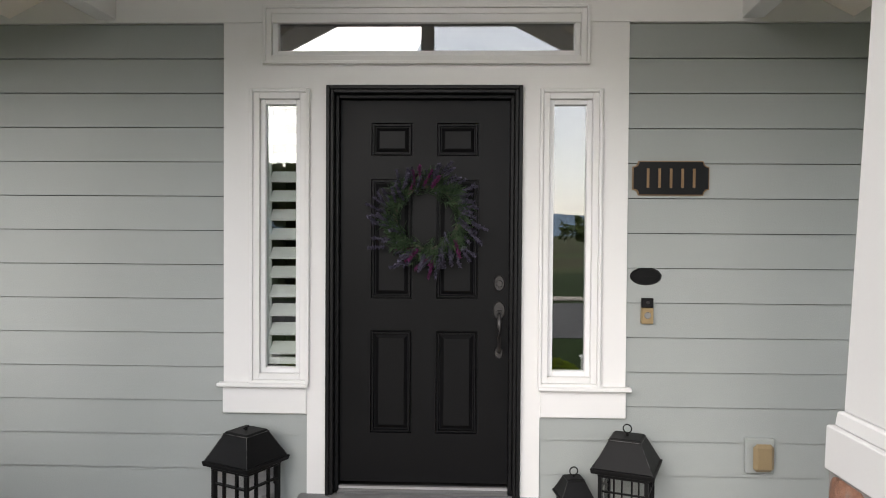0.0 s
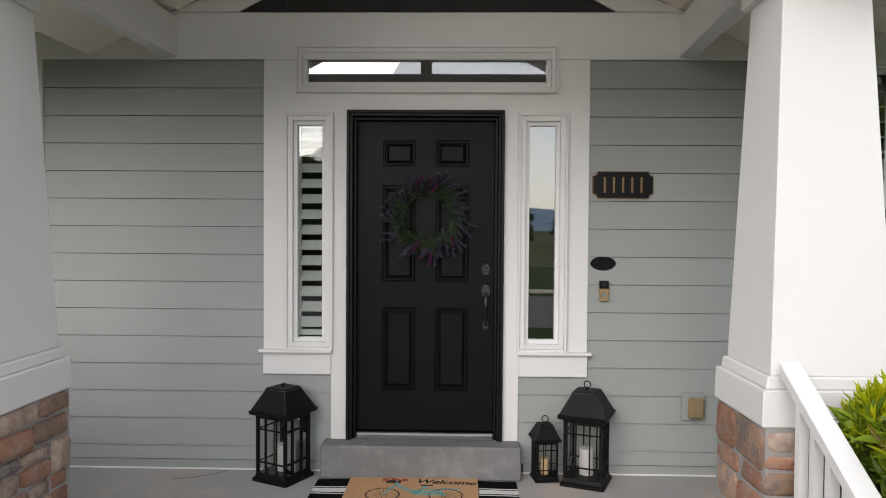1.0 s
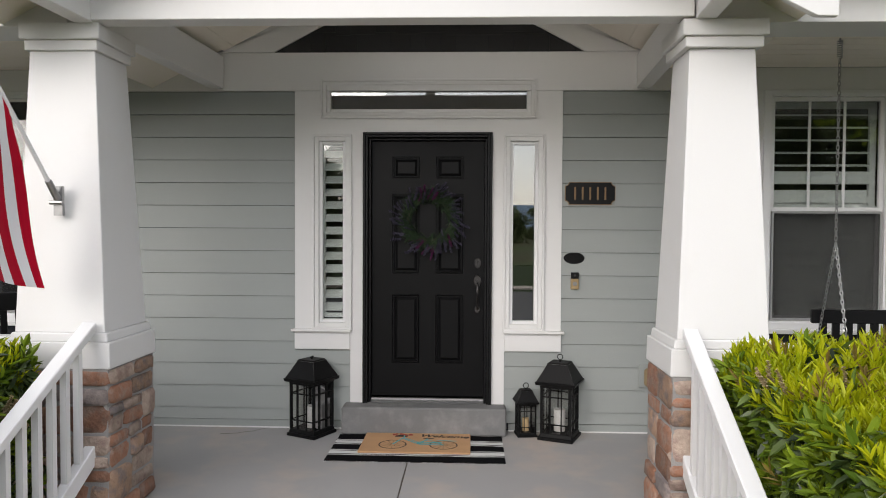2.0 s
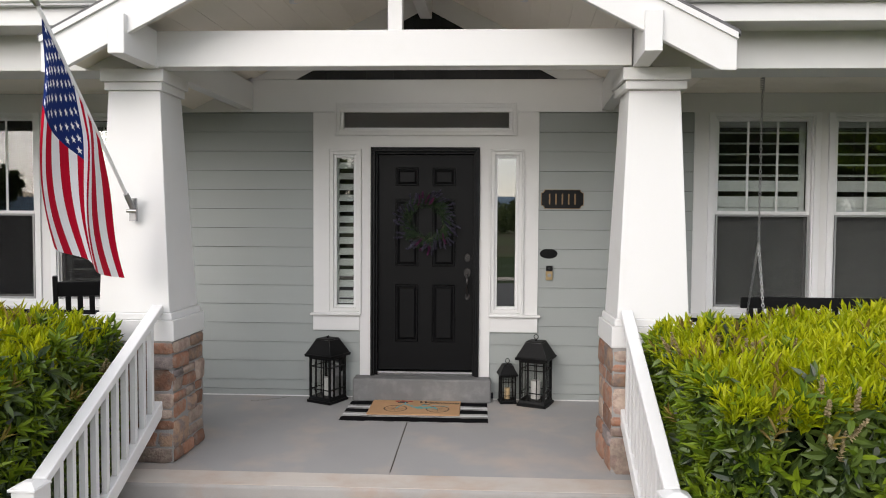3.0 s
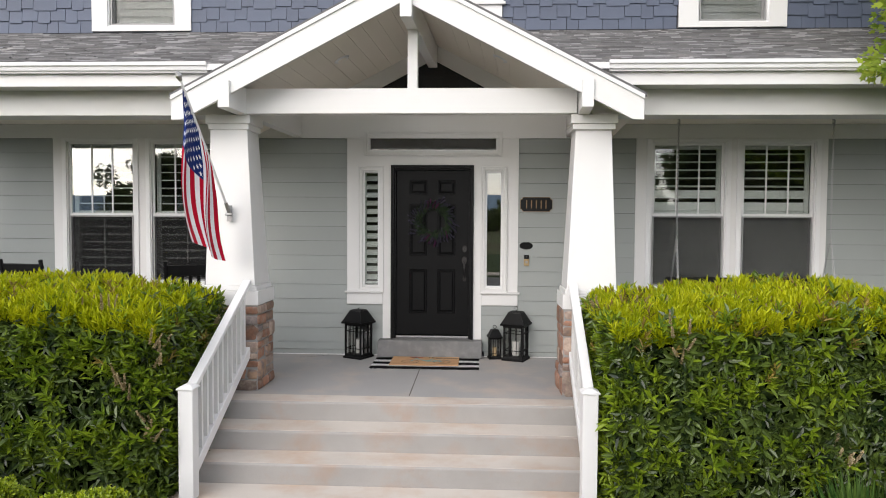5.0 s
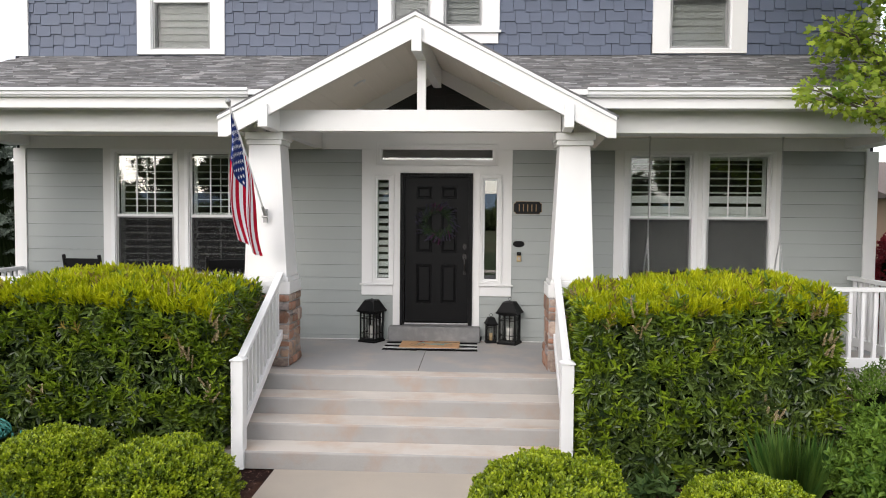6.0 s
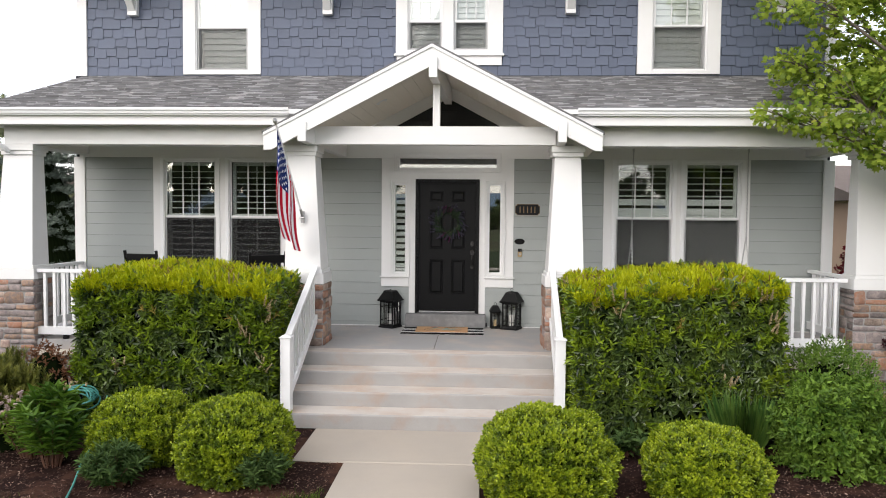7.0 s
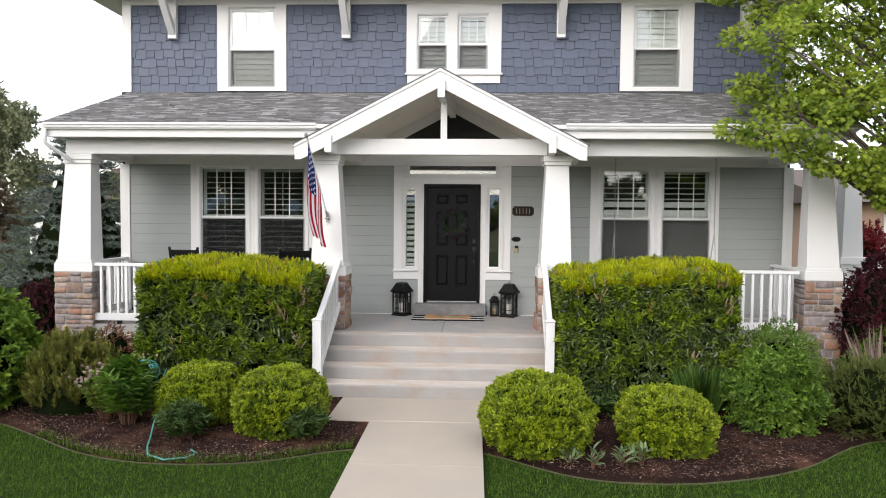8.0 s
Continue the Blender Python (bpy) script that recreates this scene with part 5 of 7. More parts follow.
def lantern(name, x, y, w, h, label, wax, ring, turn):
    """A roofed metal lantern with barred glass sides and a candle."""
    L = thing(name, (x, y, 0), label, "lantern", "porch lanterns")
    s = w / 2
    zb, zt = h * 0.09, h * 0.66

    def loc(bm):
        bmesh.ops.rotate(bm, verts=bm.verts[:], cent=(0, 0, 0), matrix=Matrix.Rotation(radians(turn), 3, "Z"))
        bmesh.ops.translate(bm, verts=bm.verts[:], vec=(x, y, 0))
        return bm

    bm = bmesh.new()
    frustum(bm, 0, 0, 0.001, zb * 0.45, s * 1.06, s * 1.06)
    frustum(bm, 0, 0, zb * 0.455, zb, s * 0.98, s * 0.92)
    part("base", loc(bm), IRON, L, bevel=0.003)
    t = max(0.006, w * 0.035)
    for sx, sy in ((-1, -1), (1, -1), (1, 1), (-1, 1)):
        bm = bmesh.new()
        frustum(bm, sx * s * 0.86, sy * s * 0.86, zb, zt, t, t)
        part("post", loc(bm), IRON, L)
    for k in range(4):
        for kind in range(4):
            bm = bmesh.new()
            if kind < 2:
                frustum(bm, s * (-0.33 if kind else 0.33), -s * 0.88, zb, zt, t * 0.45, t * 0.45)
            else:
                zz = zb + (zt - zb) * (0.2 if kind == 2 else 0.8)
                box(bm, -s * 0.86, s * 0.86, -s * 0.88 - t * 0.45, -s * 0.88 + t * 0.45, zz - t * 0.45, zz + t * 0.45)
            bmesh.ops.rotate(bm, verts=bm.verts[:], cent=(0, 0, 0), matrix=Matrix.Rotation(math.pi / 2 * k, 3, "Z"))
            part("glazing_bar", loc(bm), IRON, L)
        bm = bmesh.new()
        bm.faces.new([bm.verts.new(c) for c in ((-s * 0.82, -s * 0.835, zb), (s * 0.82, -s * 0.835, zb), (s * 0.82, -s * 0.835, zt), (-s * 0.82, -s * 0.835, zt))])
        bmesh.ops.rotate(bm, verts=bm.verts[:], cent=(0, 0, 0), matrix=Matrix.Rotation(math.pi / 2 * k, 3, "Z"))
        part("pane", loc(bm), LANT_GLASS, L).visible_shadow = False
    bm = bmesh.new()
    frustum(bm, 0, 0, zt, zt + h * 0.035, s * 0.95, s * 0.95)
    frustum(bm, 0, 0, zt + h * 0.0352, zt + h * 0.075, s * 1.16, s * 1.2)
    frustum(bm, 0, 0, zt + h * 0.0752, h * 0.95, s * 1.12, s * 0.6)
    frustum(bm, 0, 0, h * 0.9502, h * 0.97, s * 0.62, s * 0.56)
    rf = part("roof", loc(bm), IRON, L, bevel=0.003)
    for k in range(4):
        for lo, hi in (((1.12, 1.12, zt + h * 0.0752), (0.6, 0.6, h * 0.95)), ((0.62, -0.62, h * 0.953), (0.62, 0.62, h * 0.953))):
            bm = bmesh.new()
            rod(bm, (s * lo[0], s * lo[1], lo[2]), (s * hi[0], s * hi[1], hi[2]), t * 0.2, sides=5)
            bmesh.ops.rotate(bm, verts=bm.verts[:], cent=(0, 0, 0), matrix=Matrix.Rotation(math.pi / 2 * k, 3, "Z"))
            part("worn_edge", loc(bm), WORN, rf, "rubbed pale metal edge")
    bm = bmesh.new()
    rod(bm, (0, 0, h * 0.97), (0, 0, h * 1.0), t * 0.8)
    if ring:
        m = 16
        tube(bm, [(0.021 * math.cos(2 * math.pi * q / m), 0, h * 1.0 + 0.018 + 0.021 * math.sin(2 * math.pi * q / m)) for q in range(m + 1)], 0.0035, 6)
    else:
        rod(bm, (-s * 0.12, 0, h * 0.985), (s * 0.12, 0, h * 1.0), t * 0.6)
    part("hanger", loc(bm), IRON, rf)
    bm = bmesh.new()
    rod(bm, (0, 0, zb + 0.001), (0, 0, zb + (zt - zb) * 0.48), w * 0.17, sides=20)
    cd = part("candle", loc(bm), wax, L, "thick pillar candle")
    bm = bmesh.new()
    rod(bm, (0, 0, zb + (zt - zb) * 0.48), (0, 0, zb + (zt - zb) * 0.48 + 0.015), 0.0015, sides=5)
    part("wick", loc(bm), INK, cd)


lantern("lantern", -0.9, -0.15, 0.262, 0.615, "large worn black metal lantern with a white candle", WAX, False, 63)
lantern("lantern", 1.05, -0.145, 0.262, 0.615, "large worn black metal lantern with a ring on top", WAX, True, -22)
lantern("lantern", 0.79, -0.09, 0.15, 0.375, "small black metal lantern with an amber candle", AMBER, True, 8)

# striped rug: bands across its length, each a slim strip of cloth
rug = thing("striped_rug", (-0.04, -0.44, 0), "black and cream striped cotton rug on the porch floor", "rug")
yy = -0.168
RX0, RX1 = -0.67, 0.6
for wdt, mt in ((0.13, CLOTH_K), (0.016, CLOTH_W), (0.012, CLOTH_K), (0.065, CLOTH_W), (0.014, CLOTH_K), (0.016, CLOTH_W), (0.13, CLOTH_K), (0.016, CLOTH_W), (0.012, CLOTH_K), (0.065, CLOTH_W), (0.014, CLOTH_K), (0.016, CLOTH_W), (0.13, CLOTH_K)):
    bm = bmesh.new()
    for q in range(16):
        xa, xb = RX0 + (RX1 - RX0) * q / 16, RX0 + (RX1 - RX0) * (q + 1) / 16
        za, zb = (0.006 + 0.0015 * math.sin(q * 1.3 + yy * 9), 0.006 + 0.0015 * math.sin((q + 1) * 1.3 + yy * 9))
        hexa(bm, [(xa, yy - wdt + 0.0006, 0.001), (xa, yy, 0.001), (xa, yy, za), (xa, yy - wdt + 0.0006, za)], [(xb, yy - wdt + 0.0006, 0.001), (xb, yy, 0.001), (xb, yy, zb), (xb, yy - wdt + 0.0006, zb)])
    part("stripe", bm, mt, rug)
    yy -= wdt
rr = random.Random(3)
vs, fs = [], []
for q in range(150):
    x = RX0 + (RX1 - RX0) * (q + rr.random()) / 150
    if (q // 9) % 3 == 2:
        continue
    i = len(vs)
    ln = rr.uniform(0.012, 0.03)
    vs += [(x - 0.0015, yy, 0.006), (x + 0.0015, yy, 0.006), (x + rr.uniform(-0.006, 0.006), yy - ln, 0.002)]
    fs.append((i, i + 1, i + 2))
np_part("fringe", np.array(vs), np.array(fs), CLOTH_W, rug, "cream fringe")

mat_t = thing("doormat", (-0.05, -0.4, 0.007), "tan coir doormat with a printed bicycle and a greeting", "doormat")
MX0, MX1, MY0, MY1 = -0.46, 0.355, -0.635, -0.165
bm = bmesh.new()
box(bm, MX0, MX1, MY0, MY1, 0.0085, 0.021)
part("coir_pad", bm, COIR, mat_t, bevel=0.004)
mat_z = 0.0216


def flat_ring(bm, cx, cy, r0, r1, z, sides=40, a0=0, a1=360):
    prev = None
    for k in range(sides + 1):
        a = radians(a0 + (a1 - a0) * k / sides)
        cur = [bm.verts.new((cx + rad * math.cos(a), cy + rad * math.sin(a), z)) for rad in (r0, r1)]
        if prev:
            bm.faces.new((prev[0], prev[1], cur[1], cur[0]))
        prev = cur


def flat_bar(bm, a, b, w, z):
    a, b = Vector((*a, z)), Vector((*b, z))
    d = (b - a).normalized()
    s = Vector((-d.y, d.x, 0)) * w / 2
    bm.faces.new([bm.verts.new(c) for c in (a - s, b - s, b + s, a + s)])


W1, W2, WR = (-0.225, -0.46), (0.155, -0.46), 0.105
for c in (W1, W2):
    bm = bmesh.new()
    flat_ring(bm, *c, WR - 0.009, WR, mat_z)
    for k in range(12):
        a = math.pi * k / 6
        flat_bar(bm, (c[0] + 0.012 * math.cos(a), c[1] + 0.012 * math.sin(a)), (c[0] + (WR - 0.01) * math.cos(a), c[1] + (WR - 0.01) * math.sin(a)), 0.0028, mat_z)
    part("wheel_print", bm, INK, mat_t)
bm = bmesh.new()
for a, b, w in ((W1, (-0.15, -0.27), 0.013), ((-0.15, -0.27), (-0.16, -0.22), 0.01), ((-0.17, -0.3), (-0.03, -0.45), 0.014), ((-0.03, -0.45), W2, 0.016), ((-0.03, -0.45), (0.03, -0.31), 0.013), ((0.03, -0.33), W2, 0.011), ((-0.16, -0.285), (-0.04, -0.40), 0.012), ((-0.04, -0.4), (0.04, -0.34), 0.011), ((-0.05, -0.42), (0.14, -0.405), 0.03), ((0.1, -0.345), (0.25, -0.36), 0.014)):
    flat_bar(bm, a, b, w, mat_z + 0.0006)
part("bicycle_print", bm, TEAL, mat_t)
bm = bmesh.new()
flat_bar(bm, (-0.005, -0.3), (0.075, -0.3), 0.018, mat_z)
part("saddle_print", bm, INK, mat_t)
bm = bmesh.new()
flat_bar(bm, (-0.24, -0.22), (-0.11, -0.215), 0.009, mat_z)
flat_bar(bm, (-0.225, -0.245), (-0.13, -0.245), 0.05, mat_z + 0.0003)
part("basket_print", bm, INK, mat_t)
bm = bmesh.new()
rr = random.Random(8)
for k in range(16):
    flat_ring(bm, -0.175 + rr.uniform(-0.075, 0.075), -0.215 + rr.uniform(-0.018, 0.03), 0, rr.uniform(0.008, 0.018), mat_z + 0.0009 + k * 0.00004, 9)
part("flower_print", bm, REDINK, mat_t)


def lettering(words, x, y, z, size, rot, mat, parent, name="lettering", shear=0.0, depth=0.0, bold=0.0):
    """Words in the built-in font, as a mesh lying at a place."""
    cu = bpy.data.curves.new(name, "FONT")
    cu.body, cu.size, cu.shear, cu.extrude, cu.offset = words, size, shear, depth, bold
    cu.align_x = cu.align_y = "CENTER"
    tmp = new(name, cu)
    dg = bpy.context.evaluated_depsgraph_get()
    me = bpy.data.meshes.new_from_object(tmp.evaluated_get(dg))
    bpy.data.objects.remove(tmp)
    me.materials.clear()
    me.materials.append(mat)
    ob = new(name, me)
    ob.parent = parent
    b = BASE[parent]
    ob.matrix_basis = pose(x - b.x, y - b.y, z - b.z, *rot)
    BASE[ob] = b
    return ob


lettering("Welcome", 0.15, -0.245, mat_z + 0.0004, 0.095, (0, 0, -4), INK, mat_t, shear=0.3, bold=0.0025)


def chamfer_plate(bm, x0, x1, z0, z1, c, y0, y1):
    pts = []
    for (px, pz), (sx, sz) in (((x0, z0), (1, 1)), ((x1, z0), (-1, 1)), ((x1, z1), (-1, -1)), ((x0, z1), (1, -1))):
        arc = [(px + sx * c * math.cos(t), pz + sz * c * math.sin(t)) for t in np.linspace(0, math.pi / 2, 6)]
        if sx * sz > 0:
            arc = arc[::-1]
        pts += arc
    prism(bm, pts, y0, y1)


plaque = thing("number_plaque", (1.29, -0.005, 1.83), "dark plaque with copper edge and raised copper marks", "plaque")
bm = bmesh.new()
chamfer_plate(bm, 1.093, 1.49, 1.823, 2.003, 0.03, -0.004, 0.012)
part("rim", bm, COPPER, plaque)
bm = bmesh.new()
chamfer_plate(bm, 1.098, 1.485, 1.828, 1.998, 0.03, -0.008, -0.004)
part("face", bm, BLACK, plaque)
for k in range(5):
    xc = 1.172 + k * 0.0595
    bm = bmesh.new()
    box(bm, xc - 0.0065, xc + 0.0065, -0.012, -0.008, 1.863, 1.963)
    part("raised_mark", bm, COPPER, plaque)

oval = thing("oval_sign", (1.172, -0.005, 1.35), "small oval black cast sign on the siding", "sign")
bm = bmesh.new()
disc(bm, 1.172, 1.398, 0.012, -0.004, 0.083, 0.047, 36)
part("plate", bm, IRON, oval)
for z, wd in ((1.413, 0.045), (1.39, 0.115)):
    bm = bmesh.new()
    box(bm, 1.172 - wd / 2, 1.172 + wd / 2, -0.0065, -0.0045, z - 0.008, z + 0.008)
    part("cast_line", bm, IRON, oval)

bell = thing("video_doorbell", (1.175, -0.005, 1.15), "black and brass video doorbell on the siding", "doorbell")
slab("lens_panel", 1.147, 1.207, -0.018, 0.012, 1.235, 1.285, BLACK, bell, bevel=0.003)
slab("brass_body", 1.146, 1.208, -0.018, 0.012, 1.15, 1.2345, BRASS, bell, "satin brass body", bevel=0.004)
bm = bmesh.new()
disc(bm, 1.177, 1.195, -0.018, -0.023, 0.018, 0.018)
part("button", bm, STEEL, bell)
bm = bmesh.new()
disc(bm, 1.177, 1.262, -0.018, -0.021, 0.009, 0.009)
part("camera_lens", bm, BRONZE, bell)

outlet = thing("outlet_cover", (1.775, -0.01, 0.37), "grey outlet block with a tan weatherproof cover", "outlet")
slab("mounting_block", 1.695, 1.845, -0.012, 0.012, 0.37, 0.555, SIDING, outlet, bevel=0.004)
slab("cover", 1.728, 1.835, -0.05, -0.0125, 0.385, 0.53, material("tan_plastic", (0.24, 0.18, 0.1), 0.45, 0.08, 10, 120, 0.05), outlet, "tan plastic cover", bevel=0.018)

# wreath of lavender sprigs on the door
wreath = thing("wreath", (0.015, 0.06, 1.7), "lavender and green sprig wreath hanging on the door", "wreath")
wc = np.array([0.015, 0.045, 1.70])
bm = bmesh.new()
tube(bm, [(wc[0] + 0.172 * math.cos(2 * math.pi * q / 28), 0.052, wc[2] + 0.172 * math.sin(2 * math.pi * q / 28)) for q in range(29)], 0.014, 7)
part("twig_ring", bm, BARK, wreath, smooth=True)
bm = bmesh.new()
tube(bm, [(wc[0], 0.056, wc[2] + 0.15), (wc[0], 0.06, wc[2] + 0.18), (wc[0], 0.074, wc[2] + 0.19)], 0.002, 5)
part("hanging_hook", bm, DOORBLACK, wreath)
n = 350
an = rng.uniform(0, 2 * np.pi, n)
rad = 0.172 + rng.normal(0, 0.024, n)
P = np.stack([wc[0] + rad * np.cos(an), wc[1] + rng.uniform(-0.035, 0.01, n), wc[2] + rad * np.sin(an)], 1)
A = np.stack([-np.sin(an) * -0.7 + 0.75 * np.cos(an), rng.uniform(-0.9, 0.1, n), np.cos(an) * -0.7 + 0.75 * np.sin(an)], 1) + rng.normal(0, 0.3, (n, 3))
np_part("green_foliage", *shoots(P, A, 9, 0.042, 0.0055, 35, 0.05), WREATH_G, wreath, "narrow green leaves")
for cnt, mt, nm, sd in ((84, WREATH_P, "lavender_bloom", 1), (14, WREATH_M, "magenta_bloom", 2)):
    an = rng.uniform(0, 2 * np.pi, cnt)
    rad = 0.182 + rng.normal(0, 0.034, cnt)
    P = np.stack([wc[0] + rad * np.cos(an), wc[1] + rng.uniform(-0.05, 0.0, cnt), wc[2] + rad * np.sin(an)], 1)
    A = unit(np.stack([0.55 * np.sin(an) + 0.8 * np.cos(an), rng.uniform(-0.6, 0.0, cnt), -0.55 * np.cos(an) + 0.8 * np.sin(an)], 1) + rng.normal(0, 0.25, (cnt, 3)))
    sets = []
    for q in range(15):
        sets.append(shoots(P + A * (0.015 + 0.0062 * q), A, 4, 0.015, 0.01, 50, 0.005))
    np_part(nm, *join_np(*sets), mt, wreath, nm.replace("_", " "))

# flag on its pole
flagpole = thing("flag", (-1.95, -1.9, 1.74), "stars and stripes flag hanging from a white angled pole", "flag")
P0, P1 = Vector((-1.905, -1.90, 1.795)), Vector((-2.025, -2.735, 2.92))
bm = bmesh.new()
rod(bm, P0, P1, 0.012, sides=12)
pole = part("pole", bm, VINYL, flagpole, "white flag pole", smooth=False)
bm = bmesh.new()
dv = (P1 - P0).normalized()
rod(bm, P1, P1 + dv * 0.03, 0.017, 0.02)
rod(bm, P1 + dv * 0.03, P1 + dv * 0.055, 0.028, 0.03)
rod(bm, P1 + dv * 0.055, P1 + dv * 0.085, 0.03, 0.012)
part("finial", bm, STEEL, pole, "silver knob")
bm = bmesh.new()
box(bm, -1.93, -1.88, -1.885, -1.865, 1.69, 1.85)
rod(bm, P0 - dv * 0.02, P0 + dv * 0.1, 0.02, 0.018)
rod(bm, (-1.94, -1.9, 1.76), (-1.87, -1.9, 1.76), 0.012)
part("bracket", bm, STEEL, flagpole, "silver wall bracket")
HOIST, FLY = 0.8, 1.25


def cloth(u, v):
    """Place on the hanging flag: u runs down the pole from its tip, v out to the fly."""
    p = P1 - dv * (0.05 + HOIST * u)
    run = Vector((0.06, 0.0, -1.06)).lerp(Vector((0.05, 0.12, -0.74)), u)
    k = min(1.0, v / 0.3)
    k = k * k * (3 - 2 * k)
    q = p + run * (FLY * v)
    w = u * 10.5 + v * 2.4
    return Vector((q.x + 0.028 * k * math.sin(w) - 0.075 * math.sin(math.pi * v) * (1 - u) + 0.02 * math.sin(v * 6), q.y + 0.06 * k * math.cos(w + 0.6), q.z + 0.015 * k * math.sin(u * 7 + v * 5) - 0.03 * v * math.sin(u * 3.1)))


for k in range(13):
    for a, b, mt in ((0.4, 1.0, FLAG_R if k % 2 == 0 else FLAG_W), (0.0, 0.4, FLAG_B if k < 7 else (FLAG_R if k % 2 == 0 else FLAG_W))):
        bm = bmesh.new()
        cols = max(6, int((b - a) * 40))
        g = [[bm.verts.new(cloth((k + i / 3) / 13, a + (b - a) * j / cols)) for j in range(cols + 1)] for i in range(4)]
        for i in range(3):
            for j in range(cols):
                bm.faces.new((g[i][j], g[i][j + 1], g[i + 1][j + 1], g[i + 1][j]))
        part("canton" if mt is FLAG_B else "stripe", bm, mt, flagpole, smooth=True)
bm = bmesh.new()
for i in range(9):
    for j in range(11):
        if (i + j) % 2:
            continue
        uu, vv = (i + 1) / 10 * 7 / 13, (j + 1) / 12 * 0.4
        c, du, dw = cloth(uu, vv), (cloth(uu + 0.01, vv) - cloth(uu, vv)).normalized(), (cloth(uu, vv + 0.01) - cloth(uu, vv)).normalized()
        nn = du.cross(dw).normalized()
        for side in (0.003, -0.003):
            ring = [bm.verts.new(c + nn * side + (du * math.cos(math.pi * q / 5) + dw * math.sin(math.pi * q / 5)) * (0.025 if q % 2 else 0.0098)) for q in range(10)]
            bm.faces.new(ring)
part("star_field", bm, FLAG_W, flagpole, "white stars", kind="stuff")

# rocking chairs behind the hedge


def porch_chair(x, y, turn):
    c = thing("porch_chair", (x, y, 0), "black painted slatted porch chair", "chair", "porch chairs")

    def put(name, x0, x1, y0, y1, z0, z1, tilt=0.0):
        bm = bmesh.new()
        box(bm, x0, x1, y0, y1, z0, z1)
        if tilt:
            bmesh.ops.rotate(bm, verts=bm.verts[:], cent=(0, 0.22, 0.42), matrix=Matrix.Rotation(radians(-tilt), 3, "X"))
        bmesh.ops.rotate(bm, verts=bm.verts[:], cent=(0, 0, 0), matrix=Matrix.Rotation(radians(turn), 3, "Z"))
        bmesh.ops.translate(bm, verts=bm.verts[:], vec=(x, y, 0))
        part(name, bm, BLACK, c, bevel=0.004)

    for sx in (-0.27, 0.24):
        put("front_leg", sx, sx + 0.035, -0.25, -0.215, 0.001, 0.62)
        put("back_post", sx, sx + 0.035, 0.2, 0.235, 0.06, 1.27, 12)
        put("back_leg", sx, sx + 0.035, 0.2, 0.235, 0.001, 0.42)
        put("armrest", sx - 0.02, sx + 0.055, -0.29, 0.22, 0.621, 0.645)
    put("seat", -0.235, 0.24, -0.25, 0.235, 0.41, 0.435)
    put("top_slat", -0.235, 0.24, 0.205, 0.228, 1.1, 1.22, 12)
    put("lower_slat", -0.235, 0.24, 0.205, 0.228, 0.5, 0.56, 12)
    for k in range(5):
        put("back_slat", -0.19 + k * 0.085, -0.15 + k * 0.085, 0.208, 0.224, 0.5, 1.1, 12)


porch_chair(-4.42, -0.88, 172)
porch_chair(-2.75, -0.85, 205)

swing = thing("porch_swing", (3.57, -0.75, 0.45), "black slatted porch swing hanging on steel chains", "swing")
SW0, SW1 = 2.72, 4.49
slab("seat", SW0, SW1, -1.15, -0.7, 0.5, 0.53, BLACK, swing, bevel=0.005)
slab("top_rail", SW0 - 0.02, SW1 + 0.02, -0.72, -0.685, 0.99, 1.085, BLACK, swing, bevel=0.006)
slab("front_apron", SW0, SW1, -1.16, -1.13, 0.44, 0.499, BLACK, swing, bevel=0.004)
for k in range(20):
    x = SW0 + 0.06 + k * (SW1 - SW0 - 0.12) / 19
    slab("back_slat", x - 0.025, x + 0.025, -0.71, -0.695, 0.531, 0.989, BLACK, swing)
for x in (SW0, SW1):
    slab("arm_rest", x - 0.035, x + 0.035, -1.16, -0.66, 0.74, 0.765, BLACK, swing, bevel=0.004)
    slab("arm_post", x - 0.02, x + 0.02, -1.14, -1.1, 0.531, 0.739, BLACK, swing)


def chain(a, b):
    """Links of steel along a line, each turned against the last; one joined part."""
    a, b = Vector(a), Vector(b)
    d = (b - a).normalized()
    q = d.to_track_quat("Z", "Y").to_matrix()
    bm = bmesh.new()
    step, nl = 0.03, int((b - a).length / 0.03)
    for k in range(nl):
        c = a + d * (k + 0.5) * step
        ring = []
        for j in range(8):
            t = 2 * math.pi * j / 8
            l = Vector((0.009 * math.cos(t), 0, 0.02 * math.sin(t))) if k % 2 else Vector((0, 0.009 * math.cos(t), 0.02 * math.sin(t)))
            ring.append(l)
        for j in range(8):
            rod(bm, c + q @ ring[j], c + q @ ring[(j + 1) % 8], 0.0034, sides=4)
    part("chain", bm, STEEL, swing, "galvanised steel chain", kind="stuff")


for x in (2.775, 4.44):
    bm = bmesh.new()
    tube(bm, [(x + 0.016 * math.cos(q * 0.7), -0.86 + 0.016 * math.sin(q * 0.7), 2.885 - q * 0.0016) for q in range(75)], 0.0032, 5)
    rod(bm, (x, -0.86, 2.9), (x, -0.86, 2.87), 0.005)
    part("spring", bm, STEEL, swing, "steel swing spring")
    chain((x, -0.86, 2.765), (x, -0.86, 1.55))
    chain((x, -0.86, 1.55), (x - 0.03, -1.12, 0.77))
    chain((x, -0.86, 1.55), (x - 0.03, -0.67, 0.77))
slab("cushion", 2.75, 4.4, -1.1, -0.74, 0.531, 0.6, CUSHION, swing, "grey seat cushion", bevel=0.02)

